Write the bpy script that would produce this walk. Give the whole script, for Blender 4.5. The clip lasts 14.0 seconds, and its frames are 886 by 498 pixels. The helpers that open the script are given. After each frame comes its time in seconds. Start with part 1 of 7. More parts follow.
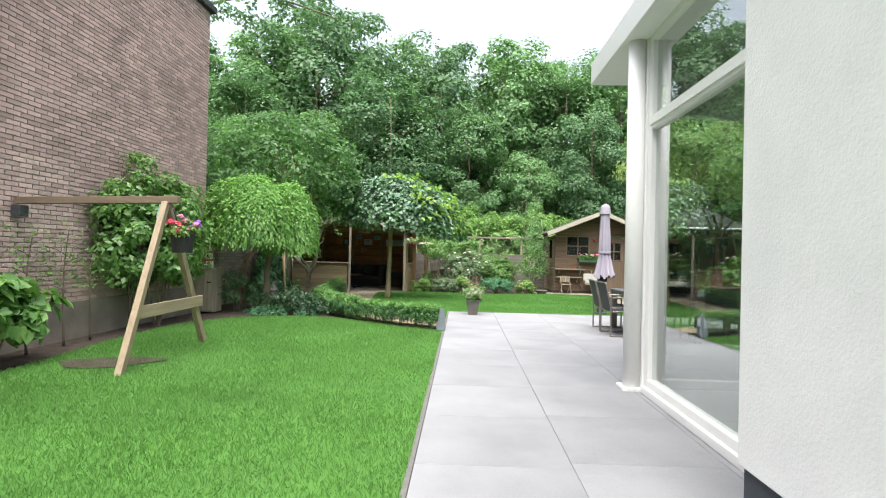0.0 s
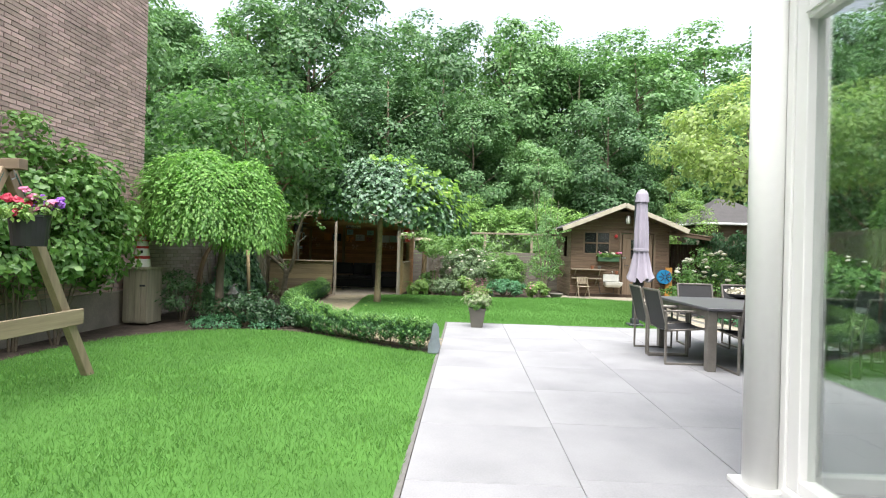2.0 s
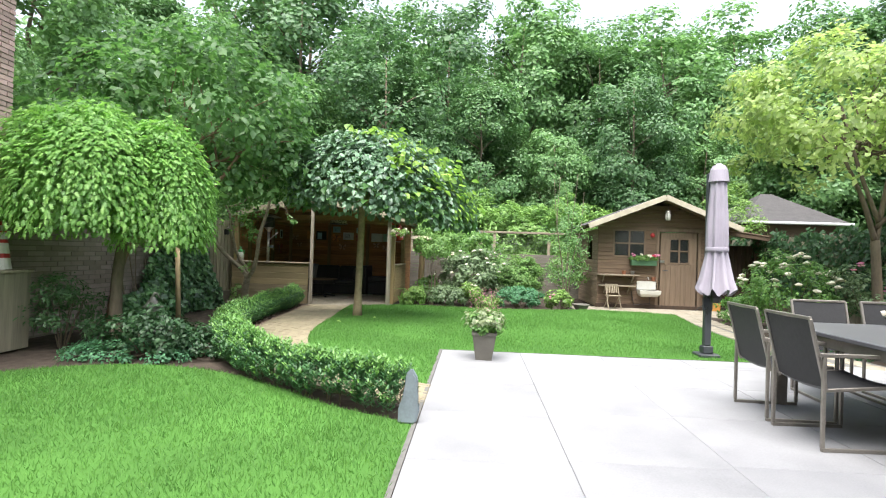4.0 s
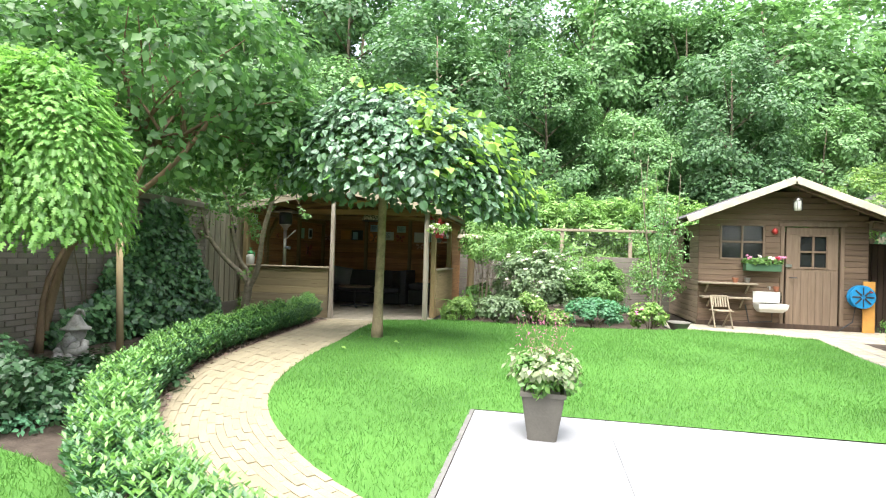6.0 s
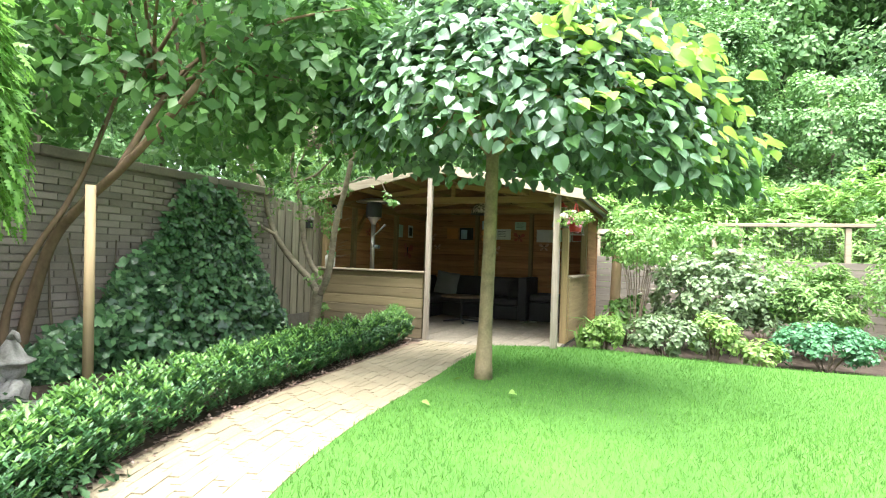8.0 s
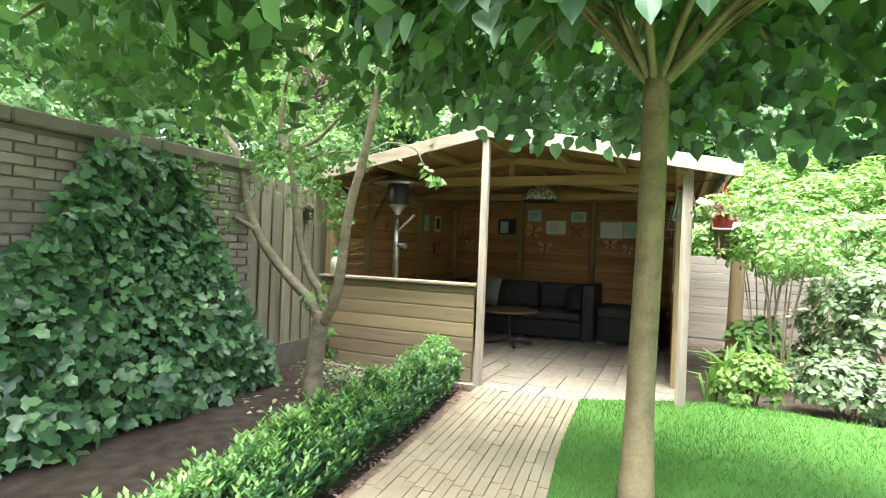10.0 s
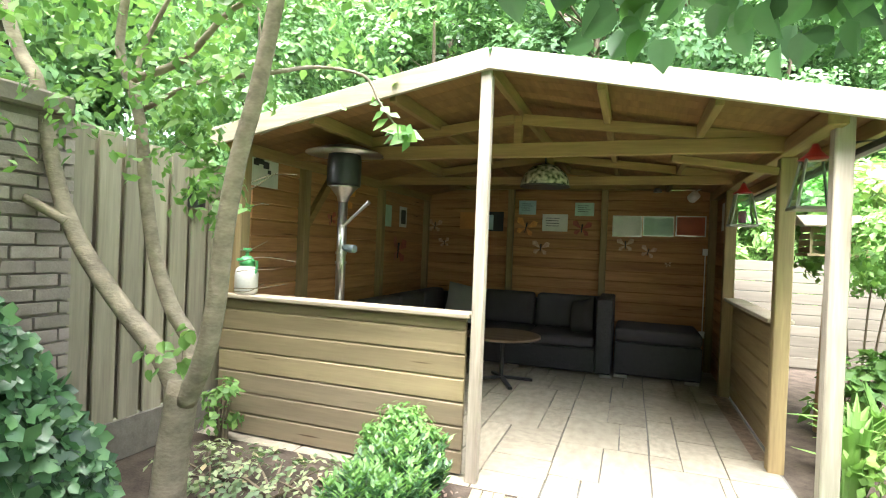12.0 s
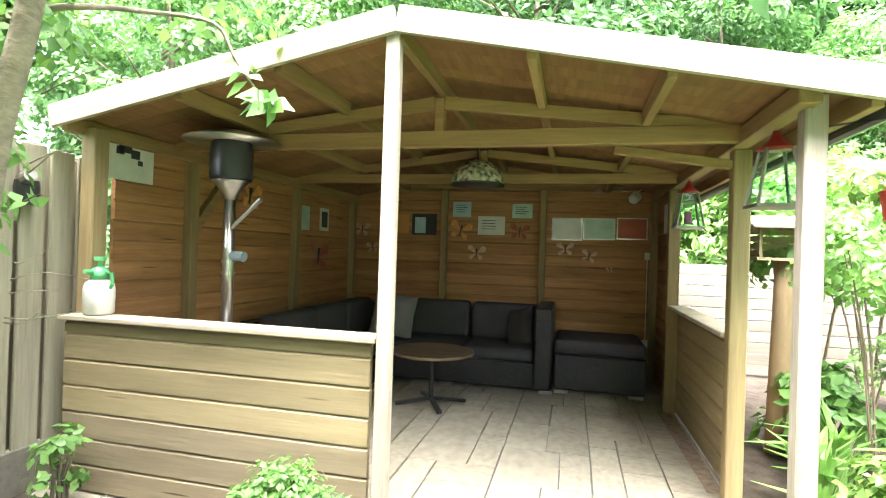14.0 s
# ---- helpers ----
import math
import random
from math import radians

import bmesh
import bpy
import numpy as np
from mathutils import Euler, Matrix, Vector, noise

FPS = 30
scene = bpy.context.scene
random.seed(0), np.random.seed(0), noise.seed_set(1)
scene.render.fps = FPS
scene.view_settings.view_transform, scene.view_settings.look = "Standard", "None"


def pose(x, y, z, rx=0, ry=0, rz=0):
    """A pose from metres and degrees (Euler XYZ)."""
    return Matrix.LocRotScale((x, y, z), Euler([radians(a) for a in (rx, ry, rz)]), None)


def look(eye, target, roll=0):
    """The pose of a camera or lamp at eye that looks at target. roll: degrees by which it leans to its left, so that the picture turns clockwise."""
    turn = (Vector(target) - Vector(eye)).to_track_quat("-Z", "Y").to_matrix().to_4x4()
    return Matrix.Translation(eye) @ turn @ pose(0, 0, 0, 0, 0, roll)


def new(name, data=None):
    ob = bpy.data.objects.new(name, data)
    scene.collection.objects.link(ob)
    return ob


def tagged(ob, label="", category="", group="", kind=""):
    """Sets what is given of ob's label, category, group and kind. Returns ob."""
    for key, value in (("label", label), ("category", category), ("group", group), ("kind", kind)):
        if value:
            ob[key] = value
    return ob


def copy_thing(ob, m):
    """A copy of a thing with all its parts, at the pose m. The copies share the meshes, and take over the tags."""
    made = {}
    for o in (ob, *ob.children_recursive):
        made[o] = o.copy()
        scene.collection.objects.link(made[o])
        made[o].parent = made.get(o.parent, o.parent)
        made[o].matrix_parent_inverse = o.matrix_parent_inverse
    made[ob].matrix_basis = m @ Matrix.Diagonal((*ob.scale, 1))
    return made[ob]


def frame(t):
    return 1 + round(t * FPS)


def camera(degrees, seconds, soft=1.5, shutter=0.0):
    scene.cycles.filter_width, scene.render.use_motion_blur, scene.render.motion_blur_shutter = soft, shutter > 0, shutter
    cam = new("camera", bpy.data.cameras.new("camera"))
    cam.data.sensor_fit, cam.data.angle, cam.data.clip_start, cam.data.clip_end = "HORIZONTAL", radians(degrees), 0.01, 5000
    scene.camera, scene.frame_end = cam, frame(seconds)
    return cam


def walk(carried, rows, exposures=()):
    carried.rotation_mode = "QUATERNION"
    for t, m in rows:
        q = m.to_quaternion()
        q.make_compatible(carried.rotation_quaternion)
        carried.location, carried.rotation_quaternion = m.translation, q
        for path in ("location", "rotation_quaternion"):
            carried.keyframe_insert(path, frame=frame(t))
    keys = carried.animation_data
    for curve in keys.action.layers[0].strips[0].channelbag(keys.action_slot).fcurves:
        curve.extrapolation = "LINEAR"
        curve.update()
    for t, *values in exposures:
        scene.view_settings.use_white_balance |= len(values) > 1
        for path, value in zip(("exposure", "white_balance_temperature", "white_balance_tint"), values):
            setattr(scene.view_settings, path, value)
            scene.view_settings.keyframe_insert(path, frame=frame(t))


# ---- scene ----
cam = camera(80.0, 14.0, soft=1.1)
PATH = [
    (0, (0.276, 0.132, 1.328), (0.202, 2.131, 1.342), 1.3),
    (0.5, (0.271, 0.625, 1.321), (0.195, 2.623, 1.329), 1.2),
    (1, (0.278, 1.182, 1.303), (0.201, 3.181, 1.311), 1.4),
    (1.5, (0.297, 1.795, 1.303), (0.213, 3.793, 1.311), 1.4),
    (2, (0.319, 2.456, 1.306), (0.229, 4.454, 1.312), 1.5),
    (2.5, (0.343, 3.145, 1.298), (0.25, 5.142, 1.306), 1.4),
    (3, (0.365, 3.827, 1.284), (0.26, 5.824, 1.294), 1.6),
    (5.5, (0.46, 7.32, 1.212), (0.243, 9.308, 1.241), 1.5),
    (6, (0.497, 7.931, 1.216), (0.126, 9.896, 1.241), 1.7),
    (6.5, (0.385, 8.598, 1.138), (-0.131, 10.529, 1.178), 1.7),
    (7, (0.308, 9.283, 1.057), (-0.353, 11.169, 1.113), 1.3),
    (7.5, (0.088, 9.935, 1.13), (-0.655, 11.792, 1.169), 1.8),
    (8, (-0.216, 10.536, 1.131), (-1.014, 12.37, 1.167), 2.0),
    (8.5, (-0.582, 11.103, 1.157), (-1.416, 12.92, 1.187), 2.1),
    (11, (-2.291, 13.437, 1.318), (-3.036, 15.293, 1.298), 2.3),
    (11.5, (-2.473, 13.942, 1.321), (-3.182, 15.813, 1.305), 2.3),
    (12, (-2.59, 14.389, 1.338), (-3.262, 16.273, 1.324), 2.3),
    (12.5, (-2.637, 14.726, 1.34), (-3.271, 16.623, 1.332), 2.2),
    (13, (-2.658, 14.924, 1.339), (-3.256, 16.832, 1.335), 2.1),
    (13.5, (-2.652, 15.03, 1.344), (-3.213, 16.95, 1.347), 1.9),
    (14, (-2.576, 15.03, 1.356), (-3.054, 16.972, 1.366), 1.9),
]
SKY, SUN = 0.12, 2.4
SUN_AZ, SUN_EL = radians(186), radians(70)
walk(cam, [(t, look(eye, target, roll)) for t, eye, target, roll in PATH], [(0, 1.76), (1, 1.83), (2, 1.86), (3.2, 1.88), (5.5, 2.35), (7, 2.8), (8.6, 3.3), (10.8, 3.62), (12, 4.02), (14, 4.5)])

# ---- light ----
world = bpy.data.worlds.new("overcast_sky")
scene.world = world
world.use_nodes = True
wn, wl = world.node_tree.nodes, world.node_tree.links
sky = wn.new("ShaderNodeTexSky")
sky.sky_type, sky.sun_disc = "NISHITA", False
sky.sun_elevation, sky.sun_rotation = SUN_EL, SUN_AZ
sky.air_density, sky.dust_density, sky.ozone_density = 1.0, 2.0, 1.0
pale = wn.new("ShaderNodeHueSaturation")
pale.inputs["Saturation"].default_value = 0.40
wl.new(sky.outputs[0], pale.inputs["Color"])
wl.new(pale.outputs[0], wn["Background"].inputs["Color"])
wn["Background"].inputs["Strength"].default_value = SKY
sun_data = bpy.data.lights.new("sun", "SUN")
sun_data.energy, sun_data.angle, sun_data.color = SUN, radians(60), (1.0, 0.97, 0.93)
sun = new("sun", sun_data)
sun.matrix_world = look((0, 0, 30), (-math.sin(SUN_AZ) * 10, -math.cos(SUN_AZ) * 10, 30 - 10 * math.tan(SUN_EL)))

# ---- materials ----
def mat(name, col, col2=None, rough=0.6, metal=0.0, scale=6.0, stretch=(1, 1, 1), fine=60.0, bump=0.15, var=0.0, spec=0.5, leafy=0.0, detail=4.0, island=0.0, knots=False):
    """A procedural surface: two-scale noise colour, fine relief, variation by object (var) or by island."""
    m = bpy.data.materials.new(name)
    m.use_nodes = True
    n, l = m.node_tree.nodes, m.node_tree.links
    bsdf = n["Principled BSDF"]
    col2 = col2 or tuple(c * 0.72 for c in col)
    tc = n.new("ShaderNodeTexCoord")
    mp = n.new("ShaderNodeMapping")
    mp.inputs["Scale"].default_value = stretch
    info = n.new("ShaderNodeObjectInfo")
    off = n.new("ShaderNodeVectorMath")
    off.operation = "SCALE"
    off.inputs[0].default_value = (17.0, 31.0, 11.0)
    l.new(info.outputs["Random"], off.inputs["Scale"])
    add = n.new("ShaderNodeVectorMath")
    l.new(tc.outputs["Object"], mp.inputs["Vector"])
    l.new(mp.outputs[0], add.inputs[0])
    l.new(off.outputs[0], add.inputs[1])
    big = n.new("ShaderNodeTexNoise")
    big.inputs["Scale"].default_value, big.inputs["Detail"].default_value = scale, detail
    small = n.new("ShaderNodeTexNoise")
    small.inputs["Scale"].default_value, small.inputs["Detail"].default_value = fine, 3.0
    l.new(add.outputs[0], big.inputs["Vector"])
    l.new(add.outputs[0], small.inputs["Vector"])
    mixv = n.new("ShaderNodeMath")
    mixv.operation = "MULTIPLY_ADD"
    l.new(small.outputs[0], mixv.inputs[0])
    mixv.inputs[1].default_value = 0.45
    l.new(big.outputs[0], mixv.inputs[2])
    ramp = n.new("ShaderNodeValToRGB")
    ramp.color_ramp.elements[0].position, ramp.color_ramp.elements[1].position = 0.45, 0.95
    ramp.color_ramp.elements[0].color, ramp.color_ramp.elements[1].color = (*col2, 1), (*col, 1)
    l.new(mixv.outputs[0], ramp.inputs["Fac"])
    last = ramp.outputs[0]
    if knots:
        vor = n.new("ShaderNodeTexVoronoi")
        vor.inputs["Scale"].default_value = 1.5
        l.new(add.outputs[0], vor.inputs["Vector"])
        kr = n.new("ShaderNodeValToRGB")
        kr.color_ramp.elements[0].position, kr.color_ramp.elements[1].position = 0.05, 0.1
        kr.color_ramp.elements[0].color, kr.color_ramp.elements[1].color = (0.35, 0.28, 0.22, 1), (1, 1, 1, 1)
        l.new(vor.outputs["Distance"], kr.inputs["Fac"])
        km = n.new("ShaderNodeMixRGB")
        km.blend_type = "MULTIPLY"
        km.inputs["Fac"].default_value = 1.0
        l.new(last, km.inputs[1])
        l.new(kr.outputs[0], km.inputs[2])
        last = km.outputs[0]
    if var or island:
        hsv = n.new("ShaderNodeHueSaturation")
        rng = n.new("ShaderNodeMapRange")
        amount = var or island
        rng.inputs["To Min"].default_value, rng.inputs["To Max"].default_value = 1 - amount, 1 + amount
        if island:
            geo = n.new("ShaderNodeNewGeometry")
            l.new(geo.outputs["Random Per Island"], rng.inputs["Value"])
            hue = n.new("ShaderNodeMapRange")
            hue.inputs["To Min"].default_value, hue.inputs["To Max"].default_value = 0.5 + 0.03 * island, 0.5 - 0.05 * island
            l.new(geo.outputs["Random Per Island"], hue.inputs["Value"])
            l.new(hue.outputs[0], hsv.inputs["Hue"])
        else:
            l.new(info.outputs["Random"], rng.inputs["Value"])
        l.new(rng.outputs[0], hsv.inputs["Value"])
        l.new(last, hsv.inputs["Color"])
        last = hsv.outputs[0]
    l.new(last, bsdf.inputs["Base Color"])
    bsdf.inputs["Roughness"].default_value, bsdf.inputs["Metallic"].default_value = rough, metal
    bsdf.inputs["Specular IOR Level"].default_value = spec
    if bump:
        bp = n.new("ShaderNodeBump")
        bp.inputs["Strength"].default_value, bp.inputs["Distance"].default_value = min(1, bump * 2), 0.01
        l.new(mixv.outputs[0], bp.inputs["Height"])
        l.new(bp.outputs[0], bsdf.inputs["Normal"])
    if leafy:
        tr = n.new("ShaderNodeBsdfTranslucent")
        ms = n.new("ShaderNodeMixShader")
        ms.inputs[0].default_value = leafy
        bright = n.new("ShaderNodeMixRGB")
        bright.blend_type = "MULTIPLY"
        bright.inputs["Fac"].default_value = 1.0
        bright.inputs[2].default_value = (1.2, 1.3, 0.9, 1)
        l.new(last, bright.inputs[1])
        l.new(bright.outputs[0], tr.inputs["Color"])
        l.new(bsdf.outputs[0], ms.inputs[1])
        l.new(tr.outputs[0], ms.inputs[2])
        l.new(ms.outputs[0], n["Material Output"].inputs["Surface"])
    return m


def leaf_mat(name, col, rough=0.45, leafy=0.35, island=0.3, spec=0.4):
    grey = 0.3 * col[0] + 0.6 * col[1] + 0.1 * col[2]
    col = tuple(c * 0.9 + grey * 0.1 for c in col)
    return mat(name, col, tuple(c * 0.8 for c in col), rough=rough, scale=3, fine=30, bump=0, leafy=leafy, island=island, spec=spec)


def wood(name, col, col2, axis="x", var=0.16, rough=0.7, knots=False):
    s = {"x": (0.6, 9, 9), "y": (9, 0.6, 9), "z": (9, 9, 0.6)}[axis]
    return mat(name, col, col2, rough=rough, scale=2.2, stretch=s, fine=9, bump=0.12, var=var, spec=0.3, knots=knots)


M_SLAB = mat("concrete_slab", (0.275, 0.275, 0.285), (0.20, 0.20, 0.21), rough=0.75, scale=1.6, fine=90, bump=0.05, var=0.05, spec=0.3)
M_JOINT = mat("dark_sand", (0.15, 0.145, 0.135), rough=0.95, scale=20)
M_PATHJOINT = mat("sandy_joint", (0.16, 0.14, 0.10), rough=0.95, scale=20)
M_LAWN = mat("turf", (0.074, 0.182, 0.037), (0.048, 0.118, 0.026), rough=0.9, scale=1.2, fine=160, bump=0.3, spec=0.1)
M_BLADE = leaf_mat("grass_blade", (0.111, 0.288, 0.048), rough=0.5, leafy=0.35, island=0.28)
M_SOIL = mat("garden_soil", (0.09, 0.072, 0.058), (0.038, 0.03, 0.024), rough=0.95, scale=9, fine=70, bump=0.5, spec=0.1)
M_EARTH = mat("forest_floor", (0.05, 0.06, 0.03), rough=0.95, scale=0.6, fine=12, bump=0.3)
M_BRICK = mat("purple_brown_brick", (0.52, 0.385, 0.345), (0.36, 0.265, 0.245), rough=0.85, scale=14, fine=120, bump=0.2, var=0.22, spec=0.2)
M_BRICKS = mat("purple_brown_bricks", (0.48, 0.35, 0.315), (0.33, 0.24, 0.225), rough=0.85, scale=1.2, fine=80, bump=0.2, island=0.24, spec=0.2)
M_MORTAR = mat("grey_mortar", (0.38, 0.34, 0.32), rough=0.95, scale=8, fine=90)
M_CEMENT = mat("weathered_cement", (0.26, 0.225, 0.185), (0.15, 0.13, 0.105), rough=0.9, scale=2.5, fine=50, bump=0.2)
M_GMORTAR = mat("buff_mortar", (0.25, 0.215, 0.185), rough=0.95, scale=8, fine=90)
M_GWALL = mat("buff_grey_brick", (0.35, 0.30, 0.26), (0.24, 0.20, 0.175), rough=0.85, scale=12, fine=100, bump=0.2, var=0.2)
M_GWALLS = mat("buff_grey_bricks", (0.35, 0.30, 0.26), (0.24, 0.20, 0.175), rough=0.85, scale=2, fine=80, bump=0.2, island=0.22)
M_CLINKER = mat("yellow_clinker", (0.305, 0.265, 0.18), (0.20, 0.168, 0.11), rough=0.8, scale=12, fine=110, bump=0.2, var=0.09, spec=0.2)
M_CLINKERS = mat("yellow_clinkers", (0.305, 0.265, 0.18), (0.20, 0.168, 0.11), rough=0.8, scale=2, fine=80, bump=0.2, island=0.10, spec=0.2)
M_PAVER = mat("brown_grey_paver", (0.325, 0.288, 0.222), (0.215, 0.188, 0.143), rough=0.85, scale=5, fine=80, bump=0.15, var=0.1)
M_STUCCO = mat("white_render", (0.80, 0.80, 0.80), (0.72, 0.72, 0.73), rough=0.9, scale=3, fine=75, bump=0.25, spec=0.2)
M_PLINTH = mat("dark_grey_plinth", (0.055, 0.065, 0.08), rough=0.8, scale=5)
M_WHITE = mat("white_lacquer", (0.80, 0.80, 0.78), (0.76, 0.76, 0.74), rough=0.35, scale=2, fine=20, bump=0.02)
M_PLASTER = mat("interior_plaster", (0.75, 0.74, 0.70), rough=0.9, scale=2)
M_ROOMFLOOR = mat("grey_floor_tile", (0.50, 0.50, 0.50), rough=0.35, scale=2, bump=0.02)
M_BLACK = mat("black_metal", (0.02, 0.02, 0.022), rough=0.4, scale=9, bump=0.03)
M_STEEL = mat("brushed_steel", (0.55, 0.53, 0.50), rough=0.32, metal=1.0, scale=9, bump=0.02)
M_TAUPE = mat("grey_brown_steel", (0.30, 0.275, 0.245), rough=0.4, metal=0.6, scale=9, bump=0.02)
M_MESHFAB = mat("black_textilene", (0.022, 0.022, 0.024), rough=0.6, scale=30, fine=400, bump=0.1)
M_TABLETOP = mat("grey_table_top", (0.115, 0.115, 0.125), (0.09, 0.09, 0.10), rough=0.35, scale=3, bump=0.02)
M_FABRIC = mat("pale_lilac_grey_canvas", (0.35, 0.32, 0.37), (0.27, 0.25, 0.295), rough=0.85, scale=3, fine=200, bump=0.06)
M_ANTHRA = mat("anthracite_aluminium", (0.05, 0.055, 0.062), rough=0.45, scale=7, bump=0.03)
M_PAVW = wood("treated_pine", (0.272, 0.216, 0.123), (0.205, 0.161, 0.091), "x", knots=True)
M_PAVWG = wood("greyer_treated_pine", (0.242, 0.194, 0.125), (0.178, 0.142, 0.092), "x", knots=True)
M_PAVWY = wood("treated_pine_deep", (0.35, 0.265, 0.14), (0.23, 0.165, 0.085), "y", knots=True)
M_PAVIN = wood("stained_pine", (0.40, 0.205, 0.088), (0.22, 0.104, 0.044), "x", knots=True)
M_PAVINY = wood("stained_pine_deep", (0.40, 0.205, 0.088), (0.22, 0.104, 0.044), "y", knots=True)
M_BEAM = wood("pine_beam", (0.30, 0.19, 0.082), (0.19, 0.118, 0.052), "x")
M_BEAMY = wood("pine_purlin", (0.28, 0.185, 0.08), (0.18, 0.115, 0.05), "y")
M_POST = wood("pine_post", (0.30, 0.22, 0.11), (0.18, 0.13, 0.065), "z")
M_GREYPOST = wood("weathered_post", (0.40, 0.35, 0.29), (0.22, 0.185, 0.15), "z", var=0.08)
M_FASCIA = wood("weathered_fascia", (0.42, 0.36, 0.27), (0.27, 0.225, 0.165), "x", var=0.08)
M_DECK = wood("roof_boards", (0.25, 0.135, 0.057), (0.16, 0.084, 0.038), "y", var=0.15)
M_FENCE = wood("greyed_fence_board", (0.34, 0.305, 0.22), (0.21, 0.185, 0.135), "z", var=0.14)
M_RAILW = wood("greyed_rail", (0.33, 0.28, 0.20), (0.22, 0.18, 0.13), "x")
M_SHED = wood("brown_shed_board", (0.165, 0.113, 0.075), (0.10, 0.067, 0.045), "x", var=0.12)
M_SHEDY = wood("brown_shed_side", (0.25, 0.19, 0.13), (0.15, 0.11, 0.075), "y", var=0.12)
M_SHEDZ = wood("brown_shed_door", (0.20, 0.145, 0.10), (0.125, 0.088, 0.06), "z", var=0.08)
M_DARKF = wood("dark_brown_fence", (0.07, 0.045, 0.03), (0.04, 0.027, 0.02), "z")
M_PALEB = wood("pale_fence_board", (0.185, 0.167, 0.138), (0.125, 0.112, 0.09), "x", var=0.12)
M_CREAM = mat("cream_paint", (0.50, 0.45, 0.35), (0.36, 0.32, 0.25), rough=0.6, scale=6)
M_FELT = mat("roofing_felt", (0.075, 0.07, 0.07), (0.05, 0.047, 0.048), rough=0.9, scale=6, fine=160, bump=0.2)
M_BARK = mat("bark", (0.17, 0.135, 0.09), (0.085, 0.065, 0.045), rough=0.9, scale=7, stretch=(1, 1, 0.35), fine=40, bump=0.5)
M_PALEBARK = mat("smooth_pale_bark", (0.29, 0.245, 0.175), (0.12, 0.098, 0.065), rough=0.8, scale=7, stretch=(1, 1, 2.0), fine=45, bump=0.4)
M_CATBARK = mat("brown_smooth_bark", (0.305, 0.24, 0.14), (0.16, 0.125, 0.072), rough=0.85, scale=11, stretch=(1, 1, 0.9), fine=60, bump=0.6)
M_LOG = mat("peeled_log", (0.36, 0.25, 0.145), (0.20, 0.13, 0.08), rough=0.8, scale=5, stretch=(1, 1, 0.3), fine=30, bump=0.3)
M_LIMB = mat("reddish_brown_bark", (0.23, 0.155, 0.09), (0.11, 0.075, 0.045), rough=0.9, scale=7, stretch=(1, 1, 0.5), fine=40, bump=0.5)
M_STAKE = wood("round_stake", (0.43, 0.33, 0.19), (0.30, 0.22, 0.125), "z", var=0.05)
M_POT = mat("taupe_pot", (0.14, 0.13, 0.11), rough=0.7, scale=5)
M_WICKER = mat("black_wicker", (0.022, 0.021, 0.024), rough=0.55, scale=25, fine=160, bump=0.5)
M_CUSHION = mat("dark_grey_cushion", (0.055, 0.05, 0.055), (0.038, 0.035, 0.04), rough=0.95, scale=4, fine=250, bump=0.1)
M_PILLOW = mat("grey_pillow", (0.22, 0.215, 0.215), rough=0.95, scale=4, fine=250, bump=0.1)
M_TERRA = mat("terracotta", (0.30, 0.115, 0.06), rough=0.85, scale=7)
M_STONE = mat("weathered_stone", (0.45, 0.43, 0.395), (0.19, 0.178, 0.158), rough=0.9, scale=9, fine=60, bump=0.3)
M_SLATE = mat("blue_grey_slate", (0.20, 0.24, 0.27), (0.13, 0.155, 0.175), rough=0.6, scale=6, bump=0.15)
M_RED = mat("red_gloss", (0.45, 0.03, 0.03), rough=0.4, scale=5, bump=0.02)
M_BLUE = mat("blue_plastic", (0.02, 0.22, 0.45), rough=0.35, scale=5, bump=0.02)
M_GREENP = mat("green_plastic", (0.10, 0.42, 0.16), rough=0.35, scale=5, bump=0.02)
M_GREENBOX = mat("green_planter", (0.05, 0.12, 0.06), rough=0.5, scale=5, bump=0.02)
M_WHITEP = mat("white_plastic", (0.70, 0.69, 0.64), rough=0.35, scale=4, bump=0.02)
M_ORANGE = mat("orange_board", (0.55, 0.27, 0.06), rough=0.6, scale=5)
M_CHIP = mat("wood_chips", (0.28, 0.20, 0.14), (0.12, 0.085, 0.06), rough=0.95, scale=20, fine=70, bump=0.6)
M_PALEPAPER = mat("pale_paper", (0.62, 0.62, 0.57), (0.48, 0.50, 0.46), rough=0.6, scale=7, bump=0)
M_BLUEPAPER = mat("pale_blue_paper", (0.36, 0.52, 0.56), rough=0.6, scale=7, bump=0)
M_GREENPAPER = mat("pale_green_paper", (0.42, 0.60, 0.48), rough=0.6, scale=7, bump=0)
M_ORANGEPAPER = mat("orange_paper", (0.55, 0.24, 0.07), rough=0.6, scale=5, bump=0)
M_REDPAPER = mat("red_print", (0.42, 0.10, 0.05), rough=0.6, scale=5, bump=0)
M_DIM = mat("unlit_interior_panel", (0.006, 0.006, 0.007), rough=0.8, scale=5, bump=0)
M_INK = mat("dark_ink", (0.03, 0.03, 0.035), rough=0.7, scale=5, bump=0)

